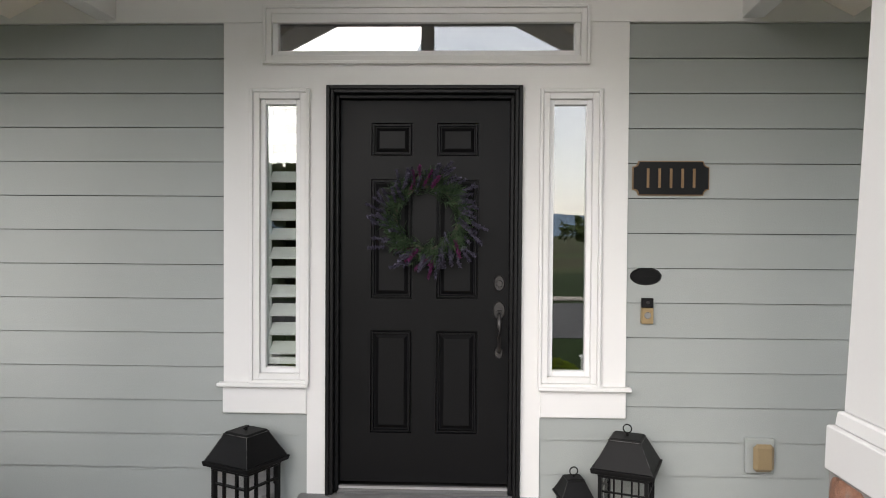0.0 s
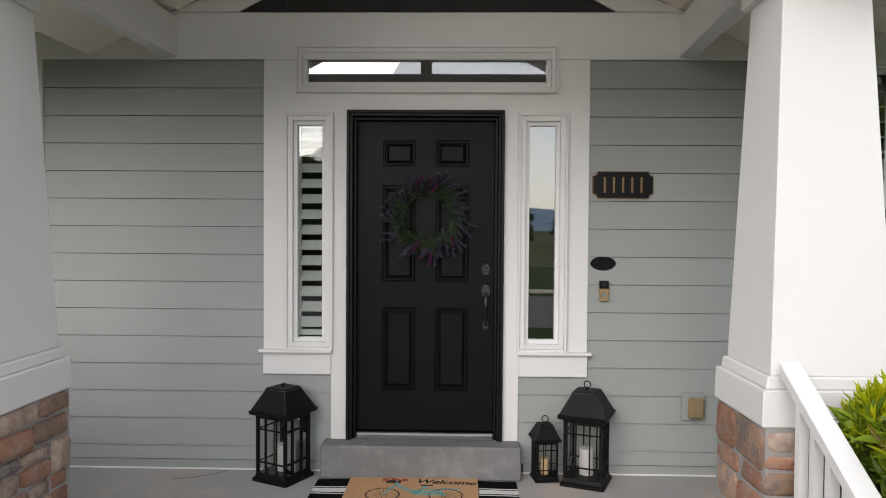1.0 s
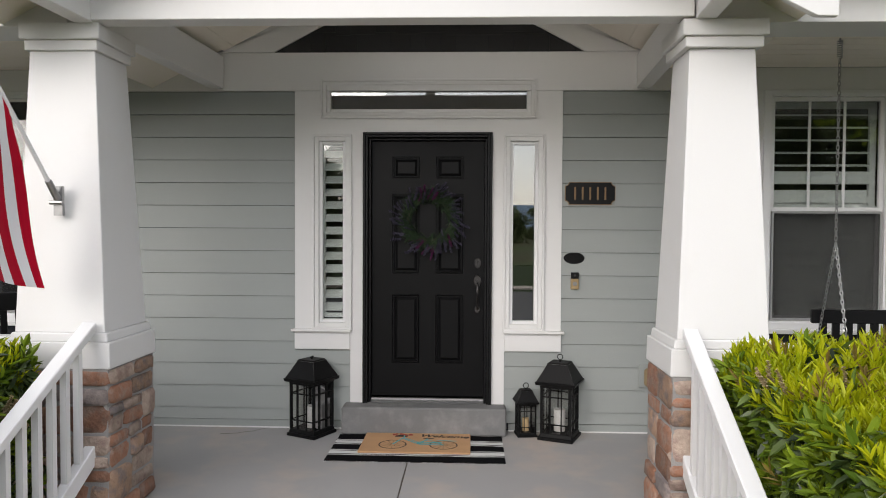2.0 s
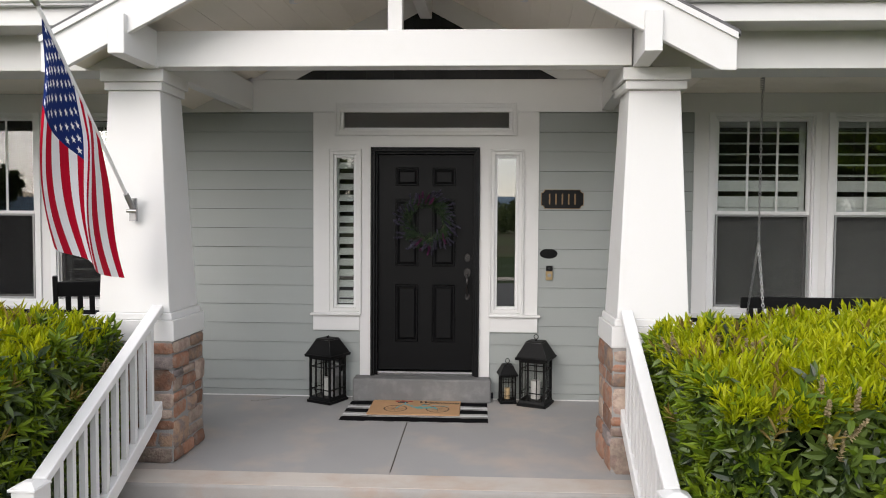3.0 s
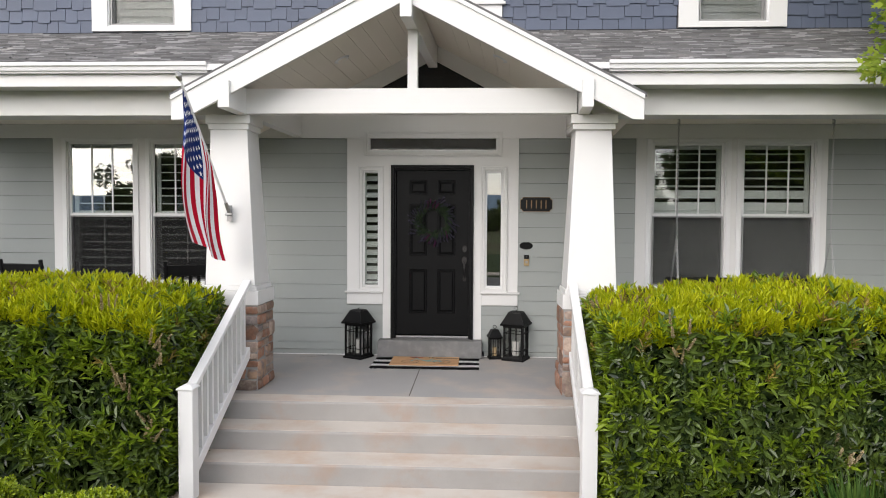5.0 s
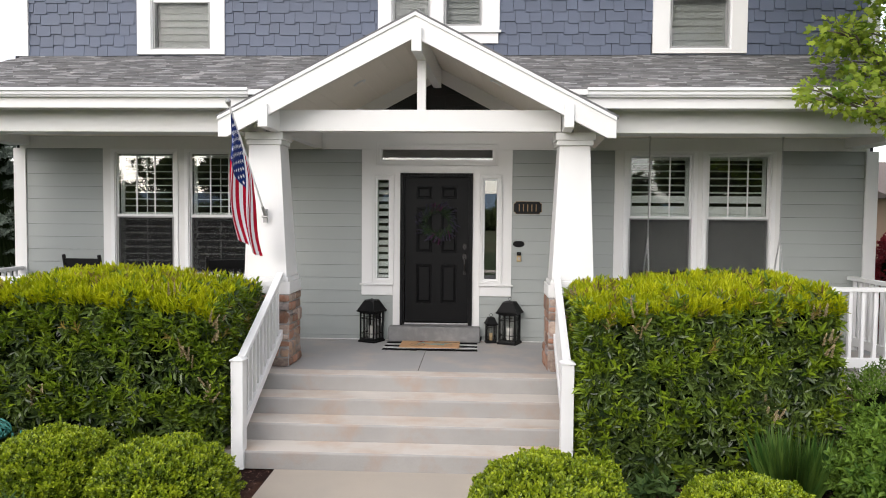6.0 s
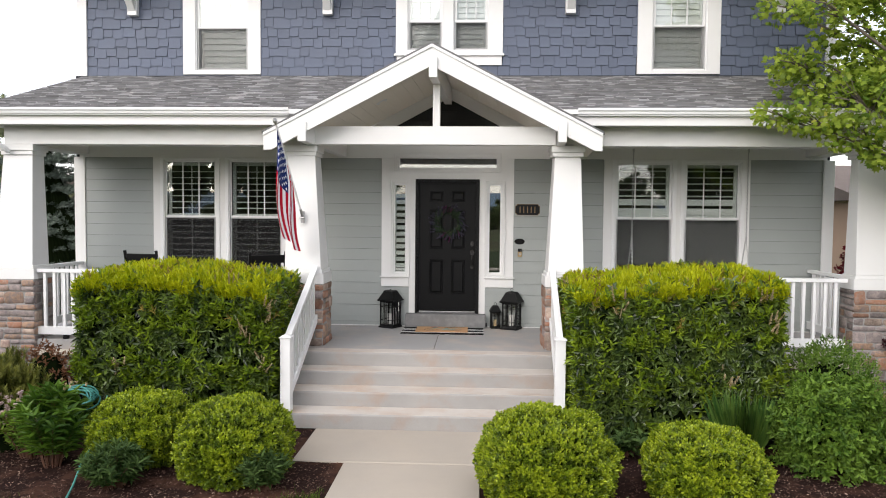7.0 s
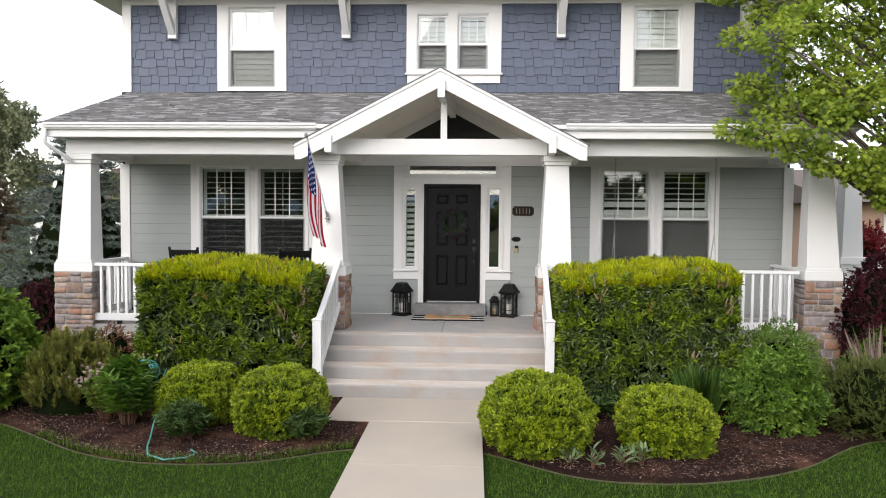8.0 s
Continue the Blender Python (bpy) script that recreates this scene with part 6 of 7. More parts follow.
# round recessed lights in the vault
for s in (-1, 1):
    d = 0.86
    y = -1.1
    e = thing("ceiling_downlight", (ridge_x(y) + s * d, y, 3.885 + RISE * 0.5 - PITCH * d), "white round recessed ceiling light", "ceiling light", "ceiling downlights")
    nrm = Vector((-s * PITCH, 0, -1)).normalized()
    for nm, r0, r1, mt, dep in (("trim_ring", 0.09, 0.07, VINYL, 0.012), ("lens", 0.068, 0.05, CEIL_WHITE, 0.016)):
        bm = bmesh.new()
        c = BASE[e]
        rod(bm, c + nrm * 0.0005, c + nrm * dep, r0, r1, 28)
        part(nm, bm, mt, e)

# ---- planting ----
rng = np.random.default_rng(21)


def block_surface(n, x0, x1, y0, y1, z0, z1, round_r=0.12, back=0.25):
    """Places and outward directions on a block with rounded edges, few at its back."""
    faces = [((x1 - x0) * (z1 - z0), 0), ((x1 - x0) * (y1 - y0), 1), ((y1 - y0) * (z1 - z0), 2), ((y1 - y0) * (z1 - z0), 3), ((x1 - x0) * (z1 - z0) * back, 4)]
    w = np.array([f[0] for f in faces])
    pick = rng.choice(5, n, p=w / w.sum())
    a, b = rng.random(n), rng.random(n)
    P, N = np.zeros((n, 3)), np.zeros((n, 3))
    X, Y = x0 + (x1 - x0) * a, y0 + (y1 - y0) * a
    Z, Yb = z0 + (z1 - z0) * b, y0 + (y1 - y0) * b
    for k, (pos, nn) in enumerate((((X, y0, Z), (0, -1, 0)), ((X, Yb, z1), (0, 0, 1)), ((x0, Y, Z), (-1, 0, 0)), ((x1, Y, Z), (1, 0, 0)), ((X, y1, Z), (0, 1, 0)))):
        m = pick == k
        for c in range(3):
            v = pos[c]
            P[m, c] = v[m] if isinstance(v, np.ndarray) else v
        N[m] = nn
    c = np.array([(x0 + x1) / 2, (y0 + y1) / 2, (z0 + z1) / 2])
    h = np.array([(x1 - x0) / 2, (y1 - y0) / 2, (z1 - z0) / 2])
    core = c + np.clip(P - c, -(h - round_r), h - round_r)
    N2 = unit(P - core + N * 0.01)
    return core + N2 * round_r, N2


def hedge(x0, x1, y0, y1, z1, seed, fresh, outer, label):
    h = thing("laurel_hedge", ((x0 + x1) / 2, (y0 + y1) / 2, GROUND), label, "hedge", "laurel hedges")
    z0 = GROUND + 0.03

    def rise(P):
        """The clipped top climbs gently towards the house and drops off towards the steps and the outer end."""
        away = np.abs(P[:, 0] - (x1 if x1 < 0 else x0)) / (x1 - x0)
        P[:, 2] += (0.05 * (P[:, 1] - y0) / (y1 - y0) - 0.13 * (1 - np.clip(away / 0.75, 0, 1)) ** 1.4 - outer * np.clip((away - 0.6) / 0.4, 0, 1) ** 1.5) * np.clip((P[:, 2] - z0) / (z1 - z0), 0, 1)
        return P

    # solid block in near-black: shade inside the hedge painted, not branches
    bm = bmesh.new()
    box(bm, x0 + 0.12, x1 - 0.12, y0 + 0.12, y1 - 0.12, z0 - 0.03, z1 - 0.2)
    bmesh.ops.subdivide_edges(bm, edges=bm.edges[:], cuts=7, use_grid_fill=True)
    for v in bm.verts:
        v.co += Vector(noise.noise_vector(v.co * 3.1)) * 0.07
    part("inner_growth", bm, SHADE, h, "near-black core block coloured as inner shade")
    n = 4700
    P, N = block_surface(n, x0, x1, y0, y1, z0, z1)
    P = P + N * (0.05 * lump(P, seed, 3.2) + 0.045 * lump(P, seed + 3, 9) - rng.random(n) ** 2 * 0.13)[:, None]
    full = (lump(P, seed + 11, 6.5) > -0.42 - 0.25 * rng.random(n)) & ((N[:, 2] < 0.7) | (rng.random(n) < 0.1))
    P, N = P[full], N[full]
    A = N * 0.9 + np.array([0, 0, 0.15]) + rng.normal(0, 0.42, (len(P), 3))
    np_part("foliage", *shoots(rise(P), A, 7, 0.092, 0.034, 74, 0.06), LAUREL, h, "dark glossy laurel leaves")
    # lighter young shoots on the faces, in patches
    n = 2800
    P, N = block_surface(n, x0, x1, y0, y1, z0 + 0.1, z1, back=0.1)
    keep = lump(P, seed + 5, 5) + 0.25 * (P[:, 2] - z1 + 0.5) + 0.5 * (N[:, 0] * np.sign(-x0 - x1) > 0.6) + rng.normal(0, 0.3, n) > fresh
    keep &= (N[:, 2] < 0.7) | (rng.random(n) < 0.08)
    P, N = P[keep], N[keep]
    P = P + N * (0.02 + 0.05 * lump(P, seed, 3.2))[:, None]
    A = N * 0.6 + np.array([0, 0, 0.95]) + rng.normal(0, 0.34, (len(P), 3))
    np_part("young_growth", *shoots(rise(P), A, 7, 0.088, 0.027, 44, 0.08), LAUREL_MID, h, "fresh green shoots")
    # upright yellow-green new growth over the clipped top
    n = 7000
    P = np.stack([rng.uniform(x0 - 0.03, x1 + 0.03, n), rng.uniform(y0 - 0.03, y1 + 0.02, n), np.full(n, z1)], 1)
    P[:, 2] += 0.03 * lump(P, seed, 2.6) + 0.06 * lump(P, seed + 9, 7) - 0.07 + 0.06 * rng.random(n) ** 3
    edge = np.minimum.reduce([P[:, 0] - x0, x1 - P[:, 0], P[:, 1] - y0])
    P[:, 2] -= np.clip(0.06 - edge, 0, 0.1) * 0.7
    A = np.array([0, 0, 1.0]) + rng.normal(0, 0.17, (n, 3)) + np.stack([np.zeros(n), np.where(P[:, 1] < y0 + 0.1, -0.3, 0), np.zeros(n)], 1)
    np_part("new_growth", *shoots(rise(P), A, 10, 0.062, 0.0145, 24, 0.1), LAUREL_NEW, h, "upright yellow-green new growth")
    # the same growth breaking out over the upper edges
    n = 1600
    P, N = block_surface(n, x0, x1, y0, y1, z1 - 0.3, z1, back=0.1)
    keep = (P[:, 2] - z1 + 0.04) / 0.14 + 0.8 * lump(P, seed + 7, 5) + 0.6 * (np.abs(N[:, 0]) > 0.6) + rng.normal(0, 0.3, n) > 0.5
    P, N = P[keep] + N[keep] * 0.03, N[keep]
    A = N * 0.45 + np.array([0, 0, 1.0]) + rng.normal(0, 0.2, (len(P), 3))
    np_part("edge_growth", *shoots(rise(P), A, 8, 0.07, 0.0155, 28, 0.1), LAUREL_NEW, h, "yellow-green shoots over the edges")
    # bronze-tinted young shoots in loose patches
    n = 150
    P, N = block_surface(n, x0, x1, y0, y1, z1 - 0.5, z1, back=0.1)
    keep = lump(P, seed + 13, 4.5) > 0.12
    P, N = P[keep] + N[keep] * 0.05, N[keep]
    A = N * 0.7 + np.array([0, 0, 0.9]) + rng.normal(0, 0.25, (len(P), 3))
    np_part("bronze_growth", *shoots(rise(P), A, 7, 0.07, 0.015, 34, 0.08), BRONZE_LEAF, h, "bronze young shoots")
    # pale flower spikes, upright in loose clusters on the face
    m = 17
    P, N = block_surface(m, x0, x1, y0, y1, z0 + 0.5, z1 - 0.1, back=0)
    P, N = np.repeat(P, 6, 0), np.repeat(N, 6, 0)
    P = P + rng.normal(0, 0.07, P.shape) * (1 - 0.8 * np.abs(N))
    A = unit(N * 0.5 + np.array([0, 0, 1.0]) + rng.normal(0, 0.25, (6 * m, 3)))
    np_part("flower_growth", *join_np(*[shoots(P + N * 0.05 + A * 0.0095 * q, A, 5, 0.019 - 0.0007 * q, 0.013, 62, 0.006) for q in range(14)]), FLOWER, h, "faded cream flower spikes")


hedge(-4.17, -1.95, -3.5, -2.12, 1.03, 2, -0.05, 0.08, "clipped laurel hedge with yellow-green tips before the porch")
hedge(1.655, 3.87, -3.55, -2.12, 1.03, 6, -0.28, 0.0, "clipped laurel hedge with pale flower spikes before the porch")


def mound(name, x, y, rx, top, label, mat, leaf, count, group="", ry=None, per=5, spread=50, seed=1, up=0.5, rough=0.06, floor_z=None, lift=0.02, category="shrub", core=0.86, square=2.0, inner=None, deep=0.12, tips=None):
    """A rounded shrub: an inner mass coloured as shade and many small leafy shoots on it."""
    g = GROUND if floor_z is None else floor_z
    ry = ry or rx
    rz = (top - g) * 0.56
    c = np.array([x, y, top - rz])
    sh = thing(name, (x, y, g), label, category, group)
    # solid core whose dark colour stands in for shade between the leaves
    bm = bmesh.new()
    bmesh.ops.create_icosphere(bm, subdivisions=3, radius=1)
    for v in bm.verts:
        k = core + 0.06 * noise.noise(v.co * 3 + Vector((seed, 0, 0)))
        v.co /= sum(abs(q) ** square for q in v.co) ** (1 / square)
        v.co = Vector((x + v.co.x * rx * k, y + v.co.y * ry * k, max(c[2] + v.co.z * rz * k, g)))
    part("inner_growth", bm, inner or SHADE, sh, "dark core coloured as inner shade")
    d = unit(rng.normal(0, 1, (count, 3)))
    d = d[d[:, 2] > -0.75]
    d = d / (np.abs(d) ** square).sum(1, keepdims=True) ** (1 / square)
    k = 1 + rough * lump(d * 2, seed, 2.2) + rough * 0.6 * lump(d * 2, seed + 4, 6) - rng.random(len(d)) ** 2 * deep
    P = c + d * np.array([rx, ry, rz]) * k[:, None]
    P[:, 2] = np.maximum(P[:, 2], g + 0.01)
    A = d + np.array([0, 0, up]) + rng.normal(0, 0.4, d.shape)
    np_part("foliage", *shoots(P, A, per, leaf[0], leaf[1], spread, lift, small=leaf[0] < 0.035 or leaf[1] < 0.01), mat, sh)
    if tips:
        # bright young leaves standing out in clumps
        d = unit(rng.normal(0, 1, (count, 3)))
        d = d[(d[:, 2] > -0.6)]
        d = d[lump(d * 2, seed + 9, 5.5) + 0.5 * lump(d * 2, seed + 2, 11) + 0.35 * d[:, 2] + rng.normal(0, 0.2, len(d)) > 0.05]
        d = d / (np.abs(d) ** square).sum(1, keepdims=True) ** (1 / square)
        P = c + d * np.array([rx, ry, rz]) * (1.0 + rough * lump(d * 2, seed, 2.2) + rough * 0.6 * lump(d * 2, seed + 4, 6) + rng.uniform(-0.02, 0.05, len(d)))[:, None]
        P[:, 2] = np.maximum(P[:, 2], g + 0.01)
        np_part("young_growth", *shoots(P, d + np.array([0, 0, up + 0.2]) + rng.normal(0, 0.35, d.shape), per + 1, leaf[0], leaf[1], spread - 8, lift, small=True), tips, sh, "bright young leaves")
    return sh


BOXK = dict(inner=BOX_SHADE, core=0.86, deep=0.16, rough=0.1, lift=0.03, tips=BOX_TIP)
BOXL = "rounded bright green clipped boxwood shrub in mulch"
mound("boxwood_shrub", -2.97, -4.36, 0.49, -0.09, BOXL, BOX_LEAF, (0.024, 0.0145), 9600, "boxwood shrubs", seed=1, square=2.25, **BOXK)
mound("boxwood_shrub", -1.86, -4.75, 0.51, -0.04, "rounded clipped boxwood shrub beside the stair railing", BOX_LEAF, (0.024, 0.0145), 9000, "boxwood shrubs", seed=2, square=2.25, **BOXK)
mound("boxwood_shrub", 1.14, -5.13, 0.575, 0.02, "large rounded clipped boxwood shrub beside the walk", BOX_LEAF, (0.024, 0.0145), 12500, "boxwood shrubs", seed=3, square=2.25, **BOXK)
mound("boxwood_shrub", 2.54, -5.12, 0.49, -0.1, BOXL, BOX_LEAF, (0.024, 0.0145), 9600, "boxwood shrubs", seed=4, square=2.25, **BOXK)

mound("weigela_shrub", 4.08, -4.25, 0.46, 0.13, "loose leafy green shrub in front of the corner column", SHRUB_LEAF, (0.055, 0.03), 2300, seed=5, rough=0.3, per=6, lift=0.08, core=0.6, deep=0.35)
mound("spirea_shrub", 4.6, -3.1, 0.5, 0.33, "fine-leaved light green shrub by the porch corner", SHRUB_LEAF, (0.03, 0.015), 3800, seed=6, rough=0.24, per=6, lift=0.06, core=0.66, deep=0.25)
mound("juniper_shrub", 5.3, -4.25, 0.62, 0.06, "low olive-green needled shrub at the bed's edge", JUNIPER_LEAF, (0.06, 0.009), 1800, seed=7, rough=0.22, per=12, spread=28, up=0.8, lift=0.1)
mound("viburnum_shrub", -6.2, -4.1, 0.78, 0.84, "bright green leafy shrub at the end of the bed", WEIGELA_LEAF, (0.07, 0.04), 2800, seed=8, rough=0.16, per=6, lift=0.06, core=0.74)
mound("barberry_shrub", 7.0, -1.7, 0.88, 1.25, "dark purple-leaved barberry shrub beside the porch", PURPLE_LEAF, (0.045, 0.028), 4200, seed=9, rough=0.2, per=6, lift=0.08)
mound("barberry_shrub", -6.74, -1.6, 0.33, 0.6, "small dark red barberry shrub behind the column", PURPLE_LEAF, (0.04, 0.025), 1600, seed=10, rough=0.2, per=6, lift=0.08)
mound("red_maple_shrub", 9.7, 4.8, 0.95, 1.65, "red-leaved ornamental shrub by the neighbouring house", RED_LEAF, (0.08, 0.045), 2200, seed=11, rough=0.2, per=6, lift=0.1)
mound("barberry_shrub", 6.4, -2.6, 0.4, 0.2, "low dark green shrub under the barberry", WEIGELA_LEAF, (0.04, 0.02), 700, seed=18, rough=0.2, per=6, lift=0.08)

# mugo pine: upright candles of needles
pine = thing("mugo_pine", (-4.8, -4.05, GROUND), "low bushy olive-green mugo pine in the bed", "shrub")
n = 620
d = unit(rng.normal(0, 1, (n, 3)))
d[:, 2] = np.abs(d[:, 2])
P = np.array([-4.76, -4.05, GROUND + 0.12]) + d * np.array([0.62, 0.5, 0.86]) * rng.uniform(0.6, 1.0, (n, 1))
A = d * 0.35 + np.array([0, 0, 1]) + rng.normal(0, 0.2, (n, 3))
np_part("needle_mass", *join_np(*[shoots(P + unit(A) * 0.022 * q, A, 8, 0.06, 0.009, 40, 0.02, small=True) for q in range(8)]), PINE_LEAF, pine, "dense olive needles")
# dark core filling the pine, shade put into its colour
bm = bmesh.new()
bmesh.ops.create_icosphere(bm, subdivisions=3, radius=1)
for v in bm.verts:
    v.co = Vector((-4.8 + v.co.x * 0.48, -4.05 + v.co.y * 0.4, max(GROUND, GROUND + 0.12 + v.co.z * 0.66)))
part("inner_growth", bm, SHADE, pine, "dark core coloured as inner shade")
mound("nandina_shrub", -4.55, -3.45, 0.26, 0.24, "small shrub with rusty bronze leaves", RUST_LEAF, (0.05, 0.022), 260, seed=12, rough=0.3, per=6, lift=0.08)


def clump(name, x, y, r, h, label, leaf, mat, stems, per, category="plant", lean=0.5, spread=55, levels=5, seed=1):
    """A leafy perennial: stems fanning out of the ground with leaves along them."""
    c = thing(name, (x, y, GROUND), label, category)
    bm = bmesh.new()
    sets = []
    for k in range(stems):
        a, q = rng.uniform(0, 6.28), math.sqrt(rng.random())
        foot = np.array([x + 0.25 * r * q * math.cos(a), y + 0.25 * r * q * math.sin(a), GROUND])
        tip = np.array([x + r * q * math.cos(a), y + r * q * math.sin(a), GROUND + h * (1 - 0.35 * q * q) * rng.uniform(0.85, 1.05)])
        mid = foot * 0.5 + tip * 0.5 + np.array([0, 0, 0.06])
        tube(bm, [foot, mid, tip], [0.006, 0.005, 0.003], 4)
        for l in range(levels):
            f = 0.35 + 0.65 * l / max(1, levels - 1)
            p = foot + (tip - foot) * f + np.array([0, 0, 0.1 * f * (1 - f)])
            sets.append((p, tip - foot))
    part("stem_mass", bm, RED_STEM, c, kind="stuff")
    P, A = np.array([s[0] for s in sets]), np.array([s[1] for s in sets])
    np_part("foliage", *shoots(P, A + np.array([0, 0, lean]) * 0.2, per, leaf[0], leaf[1], spread, 0.02), mat, c)
    return c


pe = clump("peony_plant", -3.74, -4.7, 0.28, 0.8, "leafy green peony clump with buds in the bed", (0.14, 0.042), HERB_LEAF, 46, 7, levels=6)
n = 12
P = np.stack([-3.74 + rng.normal(0, 0.18, n), -4.7 + rng.normal(0, 0.14, n), GROUND + 0.86 + rng.uniform(-0.12, 0.04, n)], 1)
np_part("bud_mass", *shoots(P, np.array([0, 0, 1.0]) + rng.normal(0, 0.2, (n, 3)), 7, 0.03, 0.022, 28, 0.01), FLOWER, pe, "pale round flower buds")
pk = clump("spirea_plant", -4.1, -4.45, 0.36, 0.62, "small shrub with pale pink blossom clusters", (0.05, 0.024), WEIGELA_LEAF, 60, 7)
n = 70
P = np.stack([-4.2 + rng.normal(0, 0.16, n), -4.5 + rng.normal(0, 0.14, n), GROUND + 0.57 + rng.normal(0, 0.06, n)], 1)
np_part("blossom", *shoots(P, np.array([0, 0, 1.0]) + rng.normal(0, 0.3, (n, 3)), 14, 0.026, 0.02, 65, 0.02), PINK, pk, "pale pink blossoms")
clump("lavender_plant", -2.85, -5.2, 0.28, 0.4, "low grey-green herb clump in mulch", (0.085, 0.022), LAV_LEAF, 70, 8)
clump("lavender_plant", -1.47, -5.15, 0.22, 0.36, "low grey-green herb clump beside the walk", (0.085, 0.022), LAV_LEAF, 54, 8)
clump("hosta_plant", 2.1, -4.0, 0.2, 0.3, "small broad-leaved plant beneath the hedge", (0.12, 0.05), LAV_LEAF, 12, 3)
for k, (x, y) in enumerate(((1.42, -5.72), (1.62, -5.82), (1.95, -5.75), (2.15, -5.72))):
    clump("iris_plant", x, y, 0.1, 0.2, "small clump of grey-green strap leaves at the bed's edge", (0.115, 0.034), IRIS_LEAF, 5, 2, spread=42, levels=2)


def blades(n, xs, ys, zs, h, w, lean, mat, name, parent, label="", kind="stuff"):
    P = np.stack([xs, ys, zs], 1)
    a = rng.uniform(0, 6.28, n)
    S = np.stack([np.cos(a), np.sin(a), np.zeros(n)], 1) * w / 2
    hh = h * rng.uniform(0.6, 1.2, n)[:, None]
    L = rng.normal(0, lean, (n, 3)) * hh
    up = np.array([0, 0, 1.0]) * hh
    v = np.stack([P - S, P + S, P + S * 0.7 + up * 0.6 + L * 0.4, P - S * 0.7 + up * 0.6 + L * 0.4, P + up * 0.95 + L], 1).reshape(-1, 3)
    i = np.arange(n)[:, None] * 5
    tri = np.concatenate([i + np.array([[0, 1, 2]]), i + np.array([[0, 2, 3]]), i + np.array([[3, 2, 4]])])
    return np_part(name, v, tri, mat, parent, label, kind)


tuft = thing("ornamental_grass", (3.3, -4.0, GROUND), "tall fine green ornamental grass tuft", "grass")
n = 520
a = rng.uniform(0, 6.28, n)
q = np.sqrt(rng.random(n)) * 0.1
P = np.stack([3.3 + q * np.cos(a), -4.0 + q * np.sin(a), np.full(n, GROUND)], 1)
D = np.stack([np.cos(a) * rng.uniform(0.1, 0.75, n), np.sin(a) * rng.uniform(0.1, 0.75, n), np.ones(n)], 1)
np_part("blade_mass", *leaves(P, D, np.stack([np.cos(a), np.sin(a), np.full(n, 0.2)], 1), rng.uniform(0.5, 0.8, n), 0.007, 0.1), FESCUE, tuft)
dry = thing("dry_grass", (6.1, -3.2, GROUND), "bare dry stems of a cut-back grass", "grass")
n = 160
a = rng.uniform(0, 6.28, n)
P = np.stack([6.1 + 0.15 * np.cos(a), -3.2 + 0.15 * np.sin(a), np.full(n, GROUND)], 1)
D = np.stack([np.cos(a) * rng.uniform(0.1, 0.9, n), np.sin(a) * rng.uniform(0.1, 0.9, n), np.ones(n)], 1)
np_part("stem_mass", *leaves(P, D, np.stack([np.cos(a), np.sin(a), np.full(n, 0.2)], 1), rng.uniform(0.7, 1.2, n), 0.008, 0.1), DRY, dry)

# lawn blades near the beds
n = 180000
xs, ys = rng.uniform(-7.5, 7.5, n), rng.uniform(-7.4, -4.1, n)
e = bed_edge(xs)
keep = (ys < e - 0.02) & ((xs < -0.88) | (xs > 0.56))
keep &= rng.random(n) < 1.15 - 0.25 * lump(np.stack([xs, ys, xs * 0], 1), 3, 2)
xs, ys = xs[keep], ys[keep]
tagged(blades(len(xs), xs, ys, np.full(len(xs), GROUND - 0.003), 0.03, 0.006, 0.8, GRASS, "lawn_grass", None, "thick green lawn grass blades", "stuff"), category="grass")
# stray weeds in the bed's edge
n = 1500
xs = rng.uniform(-4.6, -0.9, n)
ys = bed_edge(xs) + np.abs(rng.normal(0, 0.1, n))
tagged(blades(n, xs, ys, np.full(n, GROUND + 0.02), 0.06, 0.007, 0.5, GRASS, "edge_grass", None, "stray grass along the bed's edge", "stuff"), category="grass")
# bark chips
n = 44000
xs = np.concatenate([rng.uniform(-7, -0.9, n // 2), rng.uniform(0.58, 7, n // 2)])
ys = rng.uniform(-6.15, -1.9, n)
keep = (ys > bed_edge(xs) + 0.03) & ~((xs > -1.43) & (xs < 1.43) & (ys > -4.46))
xs, ys = xs[keep], ys[keep]
n = len(xs)
a = rng.uniform(0, 6.28, n)
P = np.stack([xs, ys, np.full(n, GROUND + 0.056) + rng.uniform(-0.01, 0.016, n)], 1)
D = np.stack([np.cos(a), np.sin(a), rng.normal(0, 0.25, n)], 1)
ob = np_part("bark_mulch", *leaves(P, D, np.array([0, 0, 1.0]) + rng.normal(0, 0.25, (n, 3)), rng.uniform(0.012, 0.048, n), rng.uniform(0.006, 0.017, n), -0.1), CHIP, None, "loose reddish bark chips on the beds")
tagged(ob, category="mulch")
n = 8000
xs = np.concatenate([rng.uniform(-6, -0.9, n // 2), rng.uniform(0.6, 6, n // 2)])
ys = bed_edge(xs) + 0.05 + rng.random(n) ** 1.5 * 1.6
xs = np.where((np.abs(xs) < 1.45) & (ys > -4.45), xs * 2.4, xs)
a = rng.uniform(0, 6.28, n)
keep = lump(np.stack([xs, ys, xs * 0], 1), 31, 1.3) > rng.normal(0, 0.25, n)
xs, ys, a = xs[keep], ys[keep], a[keep]
n = len(xs)
P = np.stack([xs, ys, np.full(n, GROUND + 0.066) + rng.uniform(-0.01, 0.01, n)], 1)
D = np.stack([np.cos(a), np.sin(a), rng.normal(0, 0.2, n)], 1)
